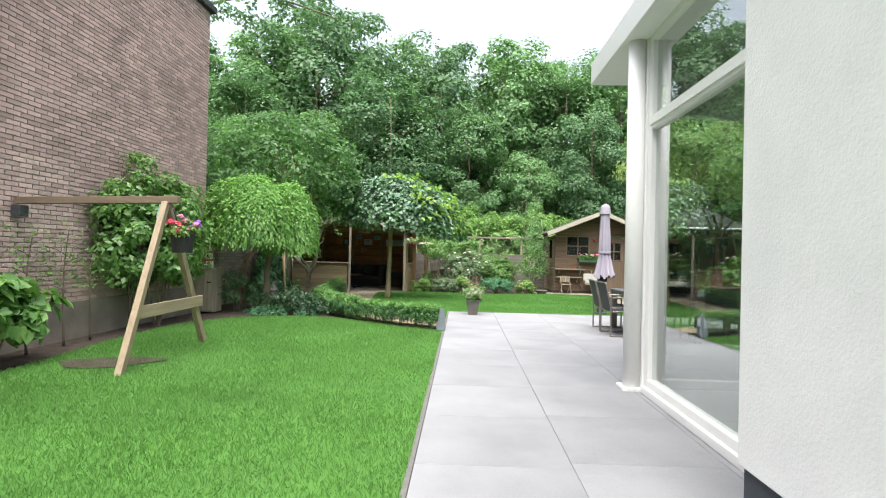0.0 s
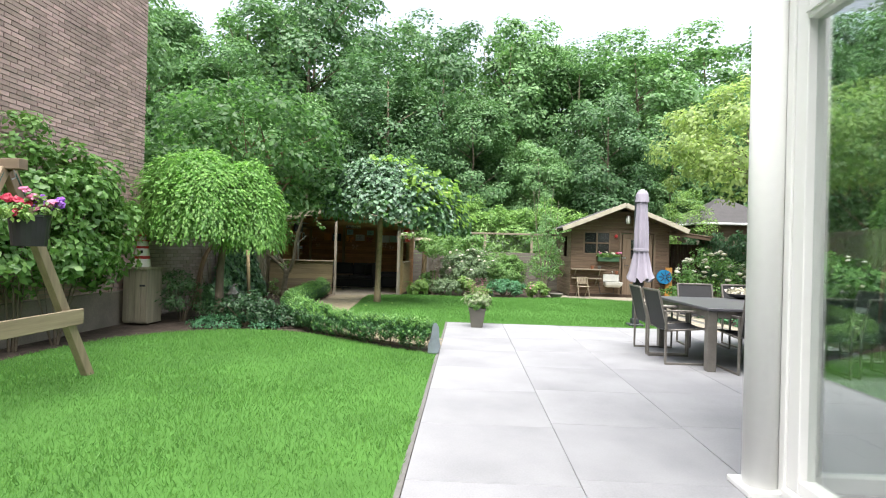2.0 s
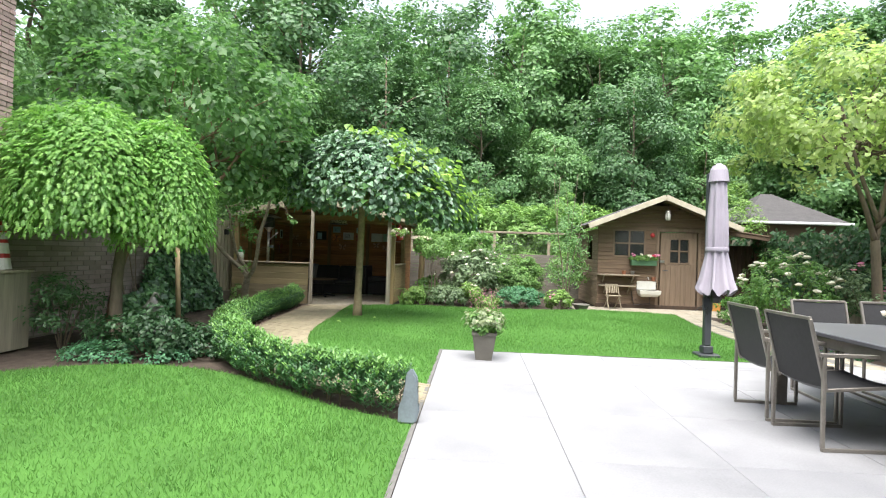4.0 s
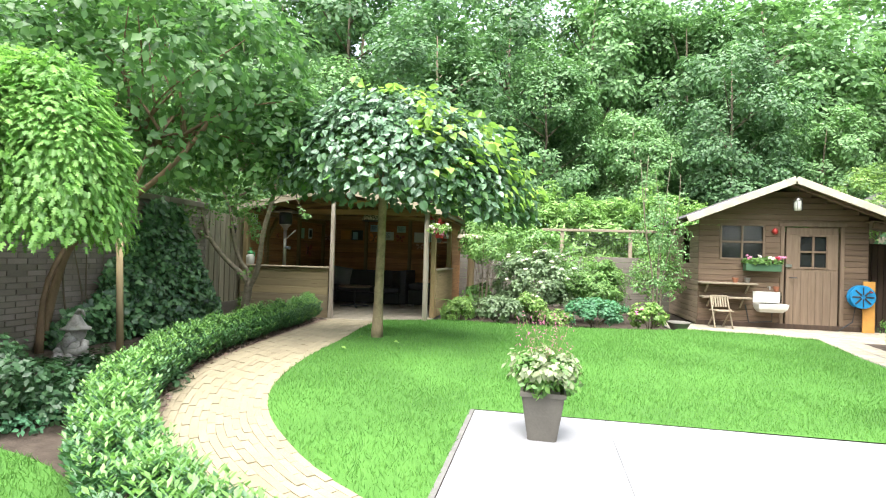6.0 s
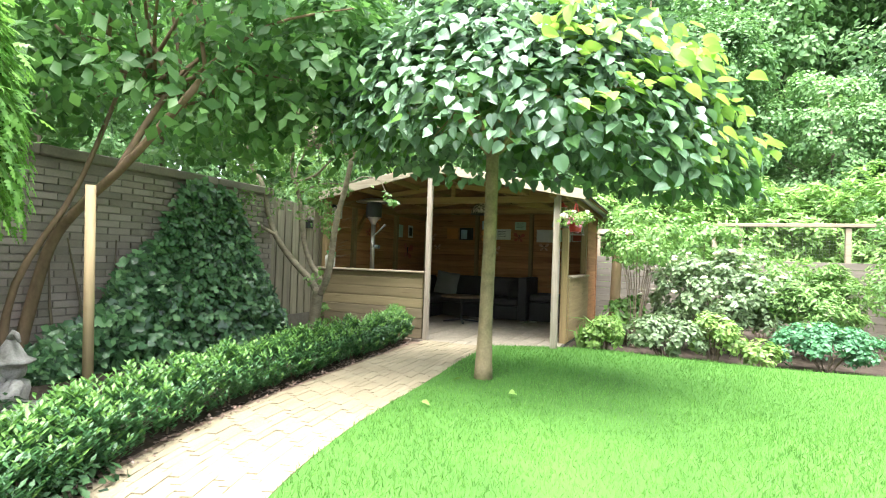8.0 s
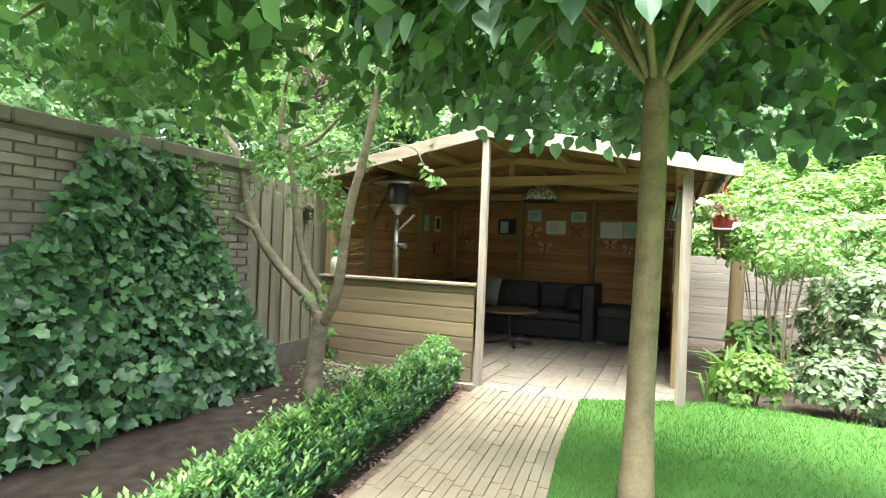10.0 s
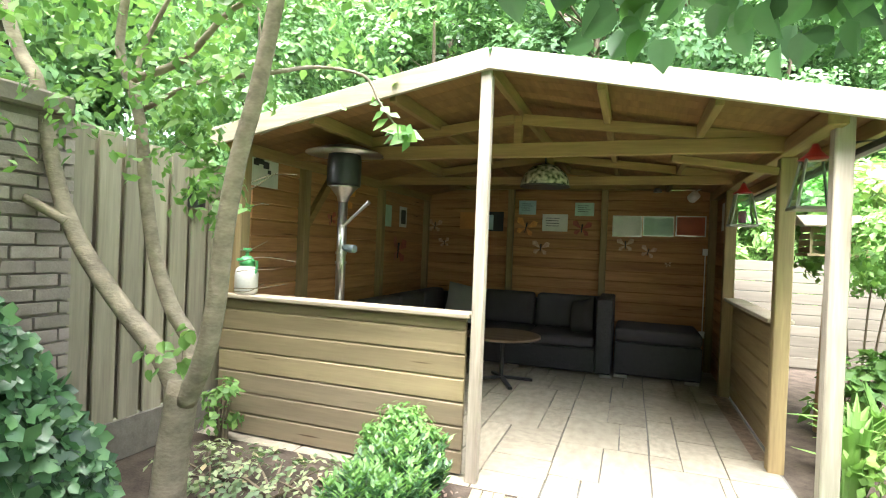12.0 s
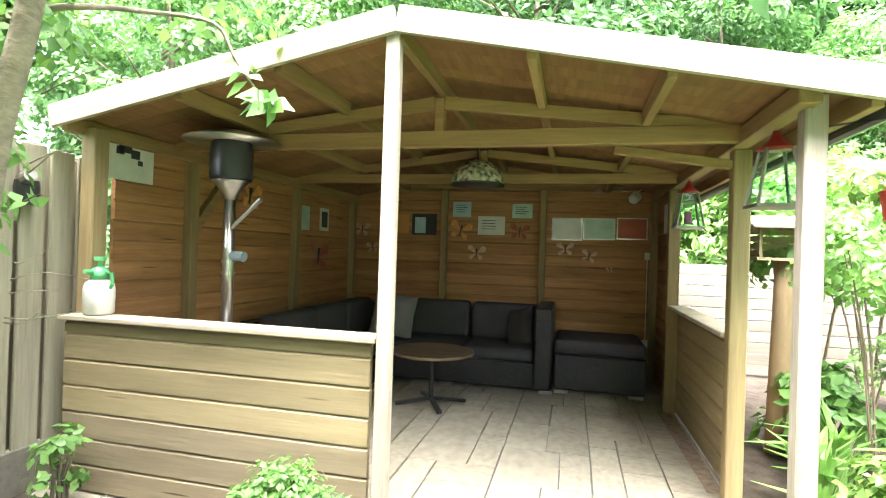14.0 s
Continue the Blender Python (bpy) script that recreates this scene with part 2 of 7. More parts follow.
L_OAK = leaf_mat("oak_leaf", (0.125, 0.27, 0.095))
L_ASH = leaf_mat("ash_leaf", (0.165, 0.335, 0.115))
L_DEEP = leaf_mat("deep_green_leaf", (0.095, 0.215, 0.08))
L_HEDGE = leaf_mat("fresh_hedge_leaf", (0.15, 0.31, 0.07))
L_WEEP = leaf_mat("weeping_leaf", (0.195, 0.43, 0.08), leafy=0.4)
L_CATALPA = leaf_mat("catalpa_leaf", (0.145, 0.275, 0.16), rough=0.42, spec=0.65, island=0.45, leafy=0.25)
L_CATNEW = leaf_mat("young_catalpa_leaf", (0.27, 0.47, 0.08), leafy=0.45)
# also colours the catalpa's inner leaves, where it stands for crown shade
L_MAG = leaf_mat("magnolia_and_shaded_leaf", (0.10, 0.24, 0.065), rough=0.4, leafy=0.5)
L_IVY = leaf_mat("ivy_leaf", (0.078, 0.225, 0.078), rough=0.36, leafy=0.18, spec=0.6, island=0.6)
L_LAUREL = leaf_mat("laurel_leaf", (0.15, 0.32, 0.072), rough=0.35)
L_BOX = leaf_mat("box_hedge_leaf", (0.05, 0.165, 0.05), rough=0.42, leafy=0.2, spec=0.45)
L_BOXNEW = leaf_mat("box_hedge_tip", (0.15, 0.345, 0.075), rough=0.42, spec=0.45)
L_ACER = leaf_mat("yellow_green_acer_leaf", (0.34, 0.46, 0.15), leafy=0.5)
L_VARIEG = leaf_mat("variegated_leaf", (0.16, 0.25, 0.12))
L_CREAM = leaf_mat("cream_edged_leaf", (0.30, 0.37, 0.20))
L_FRESH = leaf_mat("fresh_upright_leaf", (0.22, 0.41, 0.10))
L_TEAL = leaf_mat("blue_green_leaf", (0.09, 0.27, 0.13))
L_LIME = leaf_mat("lime_leaf", (0.20, 0.36, 0.075))
L_DARKSH = leaf_mat("dark_shrub_leaf", (0.04, 0.11, 0.04))
L_HYDR = leaf_mat("hydrangea_leaf", (0.13, 0.30, 0.06))
P_WHITE = leaf_mat("white_petal", (0.72, 0.66, 0.60), leafy=0.3, island=0.1)
P_PINK = leaf_mat("pink_petal", (0.62, 0.20, 0.34), leafy=0.3, island=0.2)
P_RED = leaf_mat("red_petal", (0.55, 0.03, 0.05), leafy=0.3, island=0.2)
P_PURPLE = leaf_mat("purple_petal", (0.30, 0.09, 0.52), leafy=0.3, island=0.2)
P_CHIP = leaf_mat("bark_chip", (0.22, 0.15, 0.11), leafy=0.0, island=0.4)
P_LITTER = leaf_mat("fallen_leaf", (0.42, 0.36, 0.20), leafy=0.1, island=0.35)


def glass_mat(name, tint=(0.93, 0.97, 0.95), low=0.04, high=0.55, power=3.0):
    """Thin clear pane whose gloss grows towards grazing angles."""
    m = bpy.data.materials.new(name)
    m.use_nodes = True
    n, l = m.node_tree.nodes, m.node_tree.links
    g, t, mx, lw = n.new("ShaderNodeBsdfGlossy"), n.new("ShaderNodeBsdfTransparent"), n.new("ShaderNodeMixShader"), n.new("ShaderNodeLayerWeight")
    p, a = n.new("ShaderNodeMath"), n.new("ShaderNodeMath")
    p.operation, a.operation = "POWER", "MULTIPLY_ADD"
    lw.inputs["Blend"].default_value, p.inputs[1].default_value = 0.5, power
    a.inputs[1].default_value, a.inputs[2].default_value = high, low
    g.inputs["Roughness"].default_value = 0.0
    t.inputs["Color"].default_value = (*tint, 1)
    l.new(lw.outputs["Facing"], p.inputs[0])
    l.new(p.outputs[0], a.inputs[0])
    l.new(a.outputs[0], mx.inputs[0])
    l.new(t.outputs[0], mx.inputs[1])
    l.new(g.outputs[0], mx.inputs[2])
    l.new(mx.outputs[0], n["Material Output"].inputs["Surface"])
    return m


M_GLASS = glass_mat("coated_window_glass", low=0.10, high=0.75, power=1.7)
M_PANE = glass_mat("plain_glass", low=0.015)
M_TINT = glass_mat("green_glass", (0.88, 0.97, 0.92))

# ---- building helpers ----
def mesh_from(name, verts, faces, material, parent=None, label="", smooth=False):
    me = bpy.data.meshes.new(name)
    me.from_pydata([tuple(v) for v in verts], [], faces)
    me.materials.append(material)
    if smooth:
        me.shade_smooth()
    ob = new(name, me)
    if parent is not None:
        ob.parent = parent
    if label:
        ob["label"] = label
    return ob


def part(name, bm, material, parent=None, label="", smooth=False):
    me = bpy.data.meshes.new(name)
    bmesh.ops.recalc_face_normals(bm, faces=bm.faces)
    bm.to_mesh(me)
    bm.free()
    me.materials.append(material)
    if smooth:
        me.shade_smooth()
    ob = new(name, me)
    if parent is not None:
        ob.parent = parent
    if label:
        ob["label"] = label
    return ob


def thing(name, label, category, at=(0, 0, 0), group="", rz=0.0):
    ob = new(name)
    ob.empty_display_size = 0.1
    ob.matrix_world = pose(*at, 0, 0, rz)
    return tagged(ob, label, category, group)


def B(*args, bevel=0.0, m=None):
    """A bmesh box from x0, x1, y0, y1, z0, z1, bevelled."""
    bm = bmesh.new()
    add_box(bm, *args, m=m)
    if bevel:
        bmesh.ops.bevel(bm, geom=bm.edges[:], offset=bevel, segments=1, affect="EDGES")
    return bm


def add_box(bm, x0, x1, y0, y1, z0, z1, m=None):
    vs = [bm.verts.new((m @ Vector((x, y, z))) if m else (x, y, z)) for x in (x0, x1) for y in (y0, y1) for z in (z0, z1)]
    for f in ((0, 1, 3, 2), (4, 6, 7, 5), (0, 4, 5, 1), (2, 3, 7, 6), (0, 2, 6, 4), (1, 5, 7, 3)):
        bm.faces.new([vs[i] for i in f])


def beam(a, b, w, h, bevel=0.004, up=(0, 0, 1)):
    """A bevelled bar from a to b, w wide and h high."""
    a, b = Vector(a), Vector(b)
    d = (b - a).normalized()
    side = d.cross(Vector(up))
    side = side.normalized() if side.length > 1e-4 else Vector((1, 0, 0))
    top = side.cross(d)
    bm = bmesh.new()
    vs = [bm.verts.new(p + side * sx * w / 2 + top * sz * h / 2) for p in (a, b) for sx in (-1, 1) for sz in (-1, 1)]
    for f in ((0, 1, 3, 2), (4, 6, 7, 5), (0, 4, 5, 1), (2, 3, 7, 6), (0, 2, 6, 4), (1, 5, 7, 3)):
        bm.faces.new([vs[i] for i in f])
    if bevel:
        bmesh.ops.bevel(bm, geom=bm.edges[:], offset=bevel, segments=1, affect="EDGES")
    return bm


def add_tube(bm, pts, radii, seg=8, cap=True):
    pts = [Vector(p) for p in pts]
    rings = []
    for i, p in enumerate(pts):
        d = (pts[min(i + 1, len(pts) - 1)] - pts[max(i - 1, 0)]).normalized()
        a = d.orthogonal().normalized() if abs(d.z) < 0.9 else Vector((1, 0, 0))
        a = (a - d * a.dot(d)).normalized()
        b = d.cross(a)
        rings.append([bm.verts.new(p + (a * math.cos(2 * math.pi * k / seg) + b * math.sin(2 * math.pi * k / seg)) * radii[i]) for k in range(seg)])
    for r0, r1 in zip(rings, rings[1:]):
        best = min(range(seg), key=lambda s: (r0[0].co - r1[s].co).length)
        for k in range(seg):
            bm.faces.new((r0[k], r0[(k + 1) % seg], r1[(k + 1 + best) % seg], r1[(k + best) % seg]))
    if cap:
        bm.faces.new(rings[0][::-1])
        bm.faces.new(rings[-1])


def T(pts, radii, seg=8):
    bm = bmesh.new()
    add_tube(bm, pts, radii if isinstance(radii, (list, tuple)) else [radii] * len(pts), seg)
    return bm


def lathe(profile, at=(0, 0, 0), seg=24):
    """A turned body from (radius, height) pairs."""
    bm = bmesh.new()
    rings = [[bm.verts.new((at[0] + r * math.cos(2 * math.pi * k / seg), at[1] + r * math.sin(2 * math.pi * k / seg), at[2] + z)) for k in range(seg)] for r, z in profile]
    for r0, r1 in zip(rings, rings[1:]):
        for k in range(seg):
            bm.faces.new((r0[k], r0[(k + 1) % seg], r1[(k + 1) % seg], r1[k]))
    bm.faces.new(rings[0][::-1])
    bm.faces.new(rings[-1])
    return bm


rnd = np.random.default_rng(7)
OVAL = (np.array([(0, 0, 0), (-0.3, 0.45, 0.06), (0, 1, -0.05), (0.3, 0.45, 0.06)]), [(0, 3, 2), (0, 2, 1)])
NARROW = (np.array([(0, 0, 0), (-0.16, 0.45, 0.03), (0, 1, -0.08), (0.16, 0.45, 0.03)]), [(0, 3, 2), (0, 2, 1)])
HEART = (np.array([(0, 0.06, 0), (-0.28, 0.0, 0.08), (-0.44, 0.35, 0.13), (-0.28, 0.7, 0.02), (0, 1.05, -0.2), (0.28, 0.7, 0.06), (0.42, 0.35, 0.17), (0.28, 0.0, 0.10)]),
         [(0, 4, 3), (0, 3, 2), (0, 2, 1), (0, 5, 4), (0, 6, 5), (0, 7, 6)])
FROND = (np.array([(0, 0, 0), (-0.06, 0.3, 0.0), (-0.30, 0.2, -0.03), (-0.07, 0.5, 0), (-0.28, 0.45, -0.04), (-0.05, 0.72, 0), (-0.22, 0.72, -0.05), (0, 1, -0.1),
                   (0.06, 0.3, 0.0), (0.30, 0.2, -0.03), (0.07, 0.5, 0), (0.28, 0.45, -0.04), (0.05, 0.72, 0), (0.22, 0.72, -0.05)]),
         [(0, 1, 2), (1, 3, 4), (3, 5, 6), (0, 9, 8), (8, 11, 10), (10, 13, 12), (0, 8, 1), (1, 8, 10, 3), (3, 10, 12, 5), (5, 12, 7)])
ROUND = (np.array([(0, 0.05, 0), (-0.22, 0.02, 0.06), (-0.38, 0.22, 0.11), (-0.40, 0.46, 0.10), (-0.28, 0.72, 0.03), (-0.10, 0.92, -0.08), (0, 1.04, -0.17), (0.10, 0.92, -0.07), (0.28, 0.72, 0.05), (0.40, 0.46, 0.13), (0.38, 0.22, 0.13), (0.22, 0.02, 0.07)]),
         [(0, 6, 5, 4), (0, 4, 3), (0, 3, 2), (0, 2, 1), (0, 8, 7, 6), (0, 9, 8), (0, 10, 9), (0, 11, 10)])
IVYLEAF = (np.array([(0, 0.05, 0), (-0.22, -0.02, 0.04), (-0.52, 0.22, 0.02), (-0.24, 0.42, 0.07), (-0.3, 0.68, 0.0), (0, 1.0, -0.06), (0.3, 0.68, 0.0), (0.24, 0.42, 0.07), (0.52, 0.22, 0.02), (0.22, -0.02, 0.04)]),
           [(0, 3, 2, 1), (0, 5, 4, 3), (0, 7, 6, 5), (0, 9, 8, 7)])
BLADE = (np.array([(-0.07, 0, 0), (0.07, 0, 0), (0, 1, 0.0)]), [(0, 1, 2)])


def unit(v):
    return v / np.maximum(np.linalg.norm(v, axis=1, keepdims=True), 1e-9)


def leaves(name, pos, normal, size, shape, material, parent=None, label="", droop=0.6, along=None):
    """Many small leaves in one mesh: at pos, facing normal, hanging by droop."""
    pos, normal = np.asarray(pos, float), unit(np.asarray(normal, float))
    n = len(pos)
    way = rnd.normal(size=(n, 3)) if along is None else np.asarray(along, float)
    way = way + np.array([0, 0, -droop])
    way = unit(way - normal * np.sum(way * normal, axis=1, keepdims=True))
    side = np.cross(way, normal)
    tv, tf = shape
    s = (np.ones(n) * size) * rnd.uniform(0.7, 1.25, n)
    verts = pos[:, None, :] + s[:, None, None] * (tv[None, :, 0:1] * side[:, None, :] + tv[None, :, 1:2] * way[:, None, :] + tv[None, :, 2:3] * normal[:, None, :])
    k = len(tv)
    me = bpy.data.meshes.new(name)
    loops, starts, count = [], [], 0
    for f in tf:
        starts.append(count)
        loops.extend(f)
        count += len(f)
    base = np.arange(n)[:, None] * k
    me.vertices.add(n * k)
    me.vertices.foreach_set("co", verts.astype(np.float32).ravel())
    me.loops.add(n * count)
    me.loops.foreach_set("vertex_index", (base + np.array(loops)[None, :]).astype(np.int32).ravel())
    me.polygons.add(n * len(tf))
    me.polygons.foreach_set("loop_start", (np.arange(n)[:, None] * count + np.array(starts)[None, :]).astype(np.int32).ravel())
    me.update(calc_edges=True)
    me.materials.append(material)
    ob = new(name, me)
    if parent is not None:
        ob.parent = parent
    if label:
        ob["label"] = label
    return ob


def clumps(center, radii, n_clump, per, r, lo=-1.0, shell=0.72, up=0.45):
    """Leaf places and facings in uneven clumps over an ellipsoid; lo cuts the underside."""
    c0, R = np.array(center, float), np.array(radii, float)
    d = unit(rnd.normal(size=(n_clump * 4, 3)))
    d = d[d[:, 2] > lo][:n_clump]
    k = shell + (1.05 - shell) * rnd.random((len(d), 1)) ** 0.7
    cc = c0 + d * R * k
    rr = r * rnd.uniform(0.6, 1.35, len(d))
    v = unit(rnd.normal(size=(len(d), per, 3)).reshape(-1, 3) + np.repeat(d, per, 0) * 0.5 + np.array([0, 0, up * 0.6]))
    pos = np.repeat(cc, per, 0) + v * (np.repeat(rr, per)[:, None] * rnd.uniform(0.55, 1.05, (len(v), 1))) * np.array([1, 1, 0.75])
    nor = v * 0.7 + np.array([0, 0, up]) + np.repeat(d, per, 0) * 0.35 + rnd.normal(size=v.shape) * 0.35
    return pos, nor


def bloom(name, r, material, owner, flat=0.6, seed=0):
    """One ruffled flower head as a single closed mesh."""
    bm = bmesh.new()
    bmesh.ops.create_icosphere(bm, subdivisions=2, radius=r)
    for i, v in enumerate(bm.verts):
        k = 0.72 + 0.5 * noise.noise(v.co * (2.6 / r) + Vector((seed, 0, 0))) + (0.16 if i % 2 else -0.10)
        v.co = Vector((v.co.x * k, v.co.y * k, v.co.z * k * flat))
    return part(name, bm, material, owner)

# ---- ground ----
def sheet(name, outline, z, material, parent=None, label="", kind="structure"):
    ob = mesh_from(name, [(x, y, z) for x, y in outline], [tuple(range(len(outline)))], material, parent)
    return tagged(ob, label, "", "", kind)


def smooth_line(pts, steps=6):
    """Catmull-Rom through plan points."""
    p = [Vector((*pts[0], 0))] + [Vector((*q, 0)) for q in pts] + [Vector((*pts[-1], 0))]
    out = []
    for i in range(1, len(p) - 2):
        for s in range(steps):
            t = s / steps
            a, b, c, d = p[i - 1], p[i], p[i + 1], p[i + 2]
            q = 0.5 * (2 * b + (c - a) * t + (2 * a - 5 * b + 4 * c - d) * t * t + (3 * b - a - 3 * c + d) * t ** 3)
            out.append((q.x, q.y))
    return out + [tuple(pts[-1])]


tagged(mesh_from("ground", [(-400, -300, -0.12), (400, -300, -0.12), (400, 500, -0.12), (-400, 500, -0.12)], [(0, 1, 2, 3)], M_EARTH), "dark earth and leaf litter under the woods", "ground", kind="structure")
sheet("soil", [(-5.4, -4), (9, -4), (9, 17.8), (-1.55, 17.8), (-1.55, 17.28), (-5.6, 17.28)], -0.03, M_SOIL, label="dark brown bare garden soil in the beds")
sheet("soil", [(-5.6, 17.28), (-1.55, 17.28), (-1.55, 17.8), (9, 17.8), (9, 26), (-5.6, 26)], -0.085, M_SOIL, label="dark brown soil of the lower far bed")
LOW = -0.05


def dip(y):
    """The garden drops a little towards the pavilion and the shed."""
    return -0.02 * min(1.0, max(0.0, (y - 15.4) / 1.8))



PATH_IN = smooth_line([(0.0, 10.24), (-0.55, 10.6), (-0.97, 10.98), (-1.45, 11.55), (-1.80, 12.2), (-2.02, 12.95), (-2.16, 13.8), (-2.25, 15.0), (-2.36, 16.1), (-2.42, 17.25)])
PATH_OUT = smooth_line([(0.0, 9.62), (-0.75, 9.88), (-1.64, 10.5), (-2.2, 11.25), (-2.72, 12.2), (-3.02, 13.3), (-3.15, 14.5), (-3.25, 15.8), (-3.38, 17.25)])
BED1 = smooth_line([(0.0, 9.1), (-0.73, 9.45), (-1.46, 10.0), (-2.2, 10.42), (-3.0, 10.55), (-3.7, 10.3), (-4.35, 9.6), (-4.62, 8.7), (-4.62, 7.4), (-4.45, 5.6), (-4.35, 3.5), (-4.35, -4.0)])
LAWN1 = BED1 + [(-0.03, -4.0)]
LAWN1[0] = (-0.03, 9.1)
BED2 = smooth_line([(-1.55, 17.7), (-1.1, 17.85), (-0.33, 17.7), (0.8, 17.65), (1.93, 17.8), (2.85, 18.05)])
RPATH_L = smooth_line([(5.05, 17.7), (4.78, 16.2), (4.62, 14.7), (4.58, 13.2), (4.6, 12.12)])
LAWN2 = [(-0.03, 12.14), (-0.03, 10.27)] + PATH_IN[1:] + BED2 + [(3.0, 18.3), (4.4, 18.05)] + RPATH_L[:-1] + [(4.58, 12.14)]


def lawn(name, outline, label):
    return sheet(name, outline, 0.0, M_LAWN, label=label)


lawn_near = lawn("lawn", LAWN1, "bright green mown lawn beside the terrace")
lawn_far = lawn("lawn", LAWN2, "bright green mown lawn below the umbrella tree")


def inside(outline, pts):
    """Which plan points lie within the outline."""
    x, y = pts[:, 0], pts[:, 1]
    ok = np.zeros(len(pts), bool)
    for (x0, y0), (x1, y1) in zip(outline, outline[1:] + outline[:1]):
        cross = (y0 > y) != (y1 > y)
        ok ^= cross & (x < (x1 - x0) * (y - y0) / ((y1 - y0) or 1e-9) + x0)
    return ok


def turf(outline, box_, dense, owner):
    x0, x1, y0, y1 = box_
    n = int((x1 - x0) * (y1 - y0) * dense)
    p = np.column_stack([rnd.uniform(x0, x1, n), rnd.uniform(y0, y1, n), np.zeros(n)])
    p = p[inside(outline, p[:, :2])]
    nor = np.column_stack([rnd.normal(size=len(p)), rnd.normal(size=len(p)), rnd.normal(size=len(p)) * 0.2])
    way = np.column_stack([rnd.normal(size=len(p)) * 0.55, rnd.normal(size=len(p)) * 0.55, np.ones(len(p))])
    patch = np.array([noise.noise(Vector((a * 0.9, b * 0.9, 0))) for a, b in p[:, :2]])
    ob = leaves("grass", p, nor, 0.036 * (1 + 0.35 * patch), BLADE, M_BLADE, owner, droop=0.0, along=way)
    tagged(ob, "short mown green grass blades", kind="stuff")


turf(LAWN1, (-4.7, 0, 0.3, 5.0), 4200, lawn_near)
turf(LAWN1, (-4.7, 0, 5.0, 10.7), 3000, lawn_near)
turf(LAWN2, (-2.5, 5.1, 10.2, 18.4), 2600, lawn_far)

# ---- terrace ----
terrace = sheet("pavement", [(0, -4), (5.9, -4), (5.9, 12.12), (0, 12.12)], -0.025, M_JOINT, label="terrace of large pale grey concrete slabs")
bm = B(0.0015, 0.9985, 0.0015, 0.9985, -0.05, 0.0, bevel=0.003)
slab_mesh = part("slab", bm, M_SLAB, terrace)
shared = slab_mesh.data
offsets = (0.45, 0.55, 0.605, 0.62, 0.34, 0.5)
first = True
for i, off in enumerate(offsets):
    y = -4 + off
    while y < 12.1:
        ob = slab_mesh if first else new("slab", shared)
        first = False
        ob.parent = terrace
        length = min(1.0, 12.12 - y)
        ob.location = (i, y, random.uniform(-0.0012, 0.0012))
        ob.scale = (0.9 if i == 5 else 1, length, 1)
        ob.rotation_euler = (random.uniform(-0.0008, 0.0008), random.uniform(-0.0008, 0.0008), 0)
        y += 1.0
sheet("trim", [(-0.035, -4), (-0.002, -4), (-0.002, 12.12), (-0.035, 12.12)], 0.004, M_JOINT, label="narrow dark strip between lawn and terrace")

# ---- brick path ----
def resample(line, n):
    p = np.array(line)
    s = np.concatenate([[0], np.cumsum(np.linalg.norm(np.diff(p, axis=0), axis=1))])
    q = np.linspace(0, s[-1], n)
    return np.column_stack([np.interp(q, s, p[:, 0]), np.interp(q, s, p[:, 1])])


path_bed = tagged(mesh_from("pavement", [(x, y, dip(y) - 0.02) for x, y in PATH_IN] + [(x, y, dip(y) - 0.02) for x, y in PATH_OUT[::-1]], [tuple(range(len(PATH_IN) + len(PATH_OUT)))], M_PATHJOINT), "curved garden path of narrow yellow clinker bricks", "path", kind="structure")
N_ROW, LEN_N = 15, 200
pin, pout = resample(PATH_IN, LEN_N), resample(PATH_OUT, LEN_N)
brick_me = part("brick", B(-0.5, 0.5, -0.5, 0.5, -0.04, 0.0, bevel=0.0), M_CLINKER, path_bed)
brick_data = brick_me.data
bv = brick_data.vertices
for v in bv:
    if v.co.z > -0.01:
        v.co.x *= 0.993
        v.co.y *= 0.95
far_v, far_f, near_count = [], [], 0
total = 8.6
for r in range(N_ROW):
    f = (r + 0.5) / N_ROW
    line = pin * (1 - f) + pout * f
    seg = np.concatenate([[0], np.cumsum(np.linalg.norm(np.diff(line, axis=0), axis=1))])
    s, first_len = 0.0, (0.118 if r % 2 else 0.235) + random.uniform(-0.03, 0.0)
    while s < seg[-1] - 0.05:
        ln = min(first_len if s == 0.0 else 0.235, seg[-1] - s - 0.004)
        mid = s + ln / 2
        x, y = np.interp(mid, seg, line[:, 0]), np.interp(mid, seg, line[:, 1])
        xa, ya = np.interp(mid - 0.05, seg, line[:, 0]), np.interp(mid - 0.05, seg, line[:, 1])
        k = int(mid / seg[-1] * (LEN_N - 1))
        wide = np.linalg.norm(pin[k] - pout[k]) / N_ROW
        ang = math.atan2(y - ya, x - xa) + random.uniform(-0.012, 0.012)
        m = Matrix.LocRotScale((x, y, dip(y) + random.uniform(0.0, 0.006)), Euler((random.uniform(-0.02, 0.02), random.uniform(-0.01, 0.01), ang)), (ln - 0.002, wide * 0.94, 1))
        if 10.6 < y < 14.4 and near_count < 298:
            ob = brick_me if near_count == 0 else new("brick", brick_data)
            ob.parent = path_bed
            ob.matrix_basis = m
            near_count += 1
        else:
            base = len(far_v)
            far_v += [m @ v.co for v in bv]
            far_f += [tuple(base + i for i in p.vertices) for p in brick_data.polygons]
        s += ln + 0.004
tagged(mesh_from("bricks", far_v, far_f, M_CLINKERS, path_bed), "narrow yellow clinker bricks", "", kind="stuff")
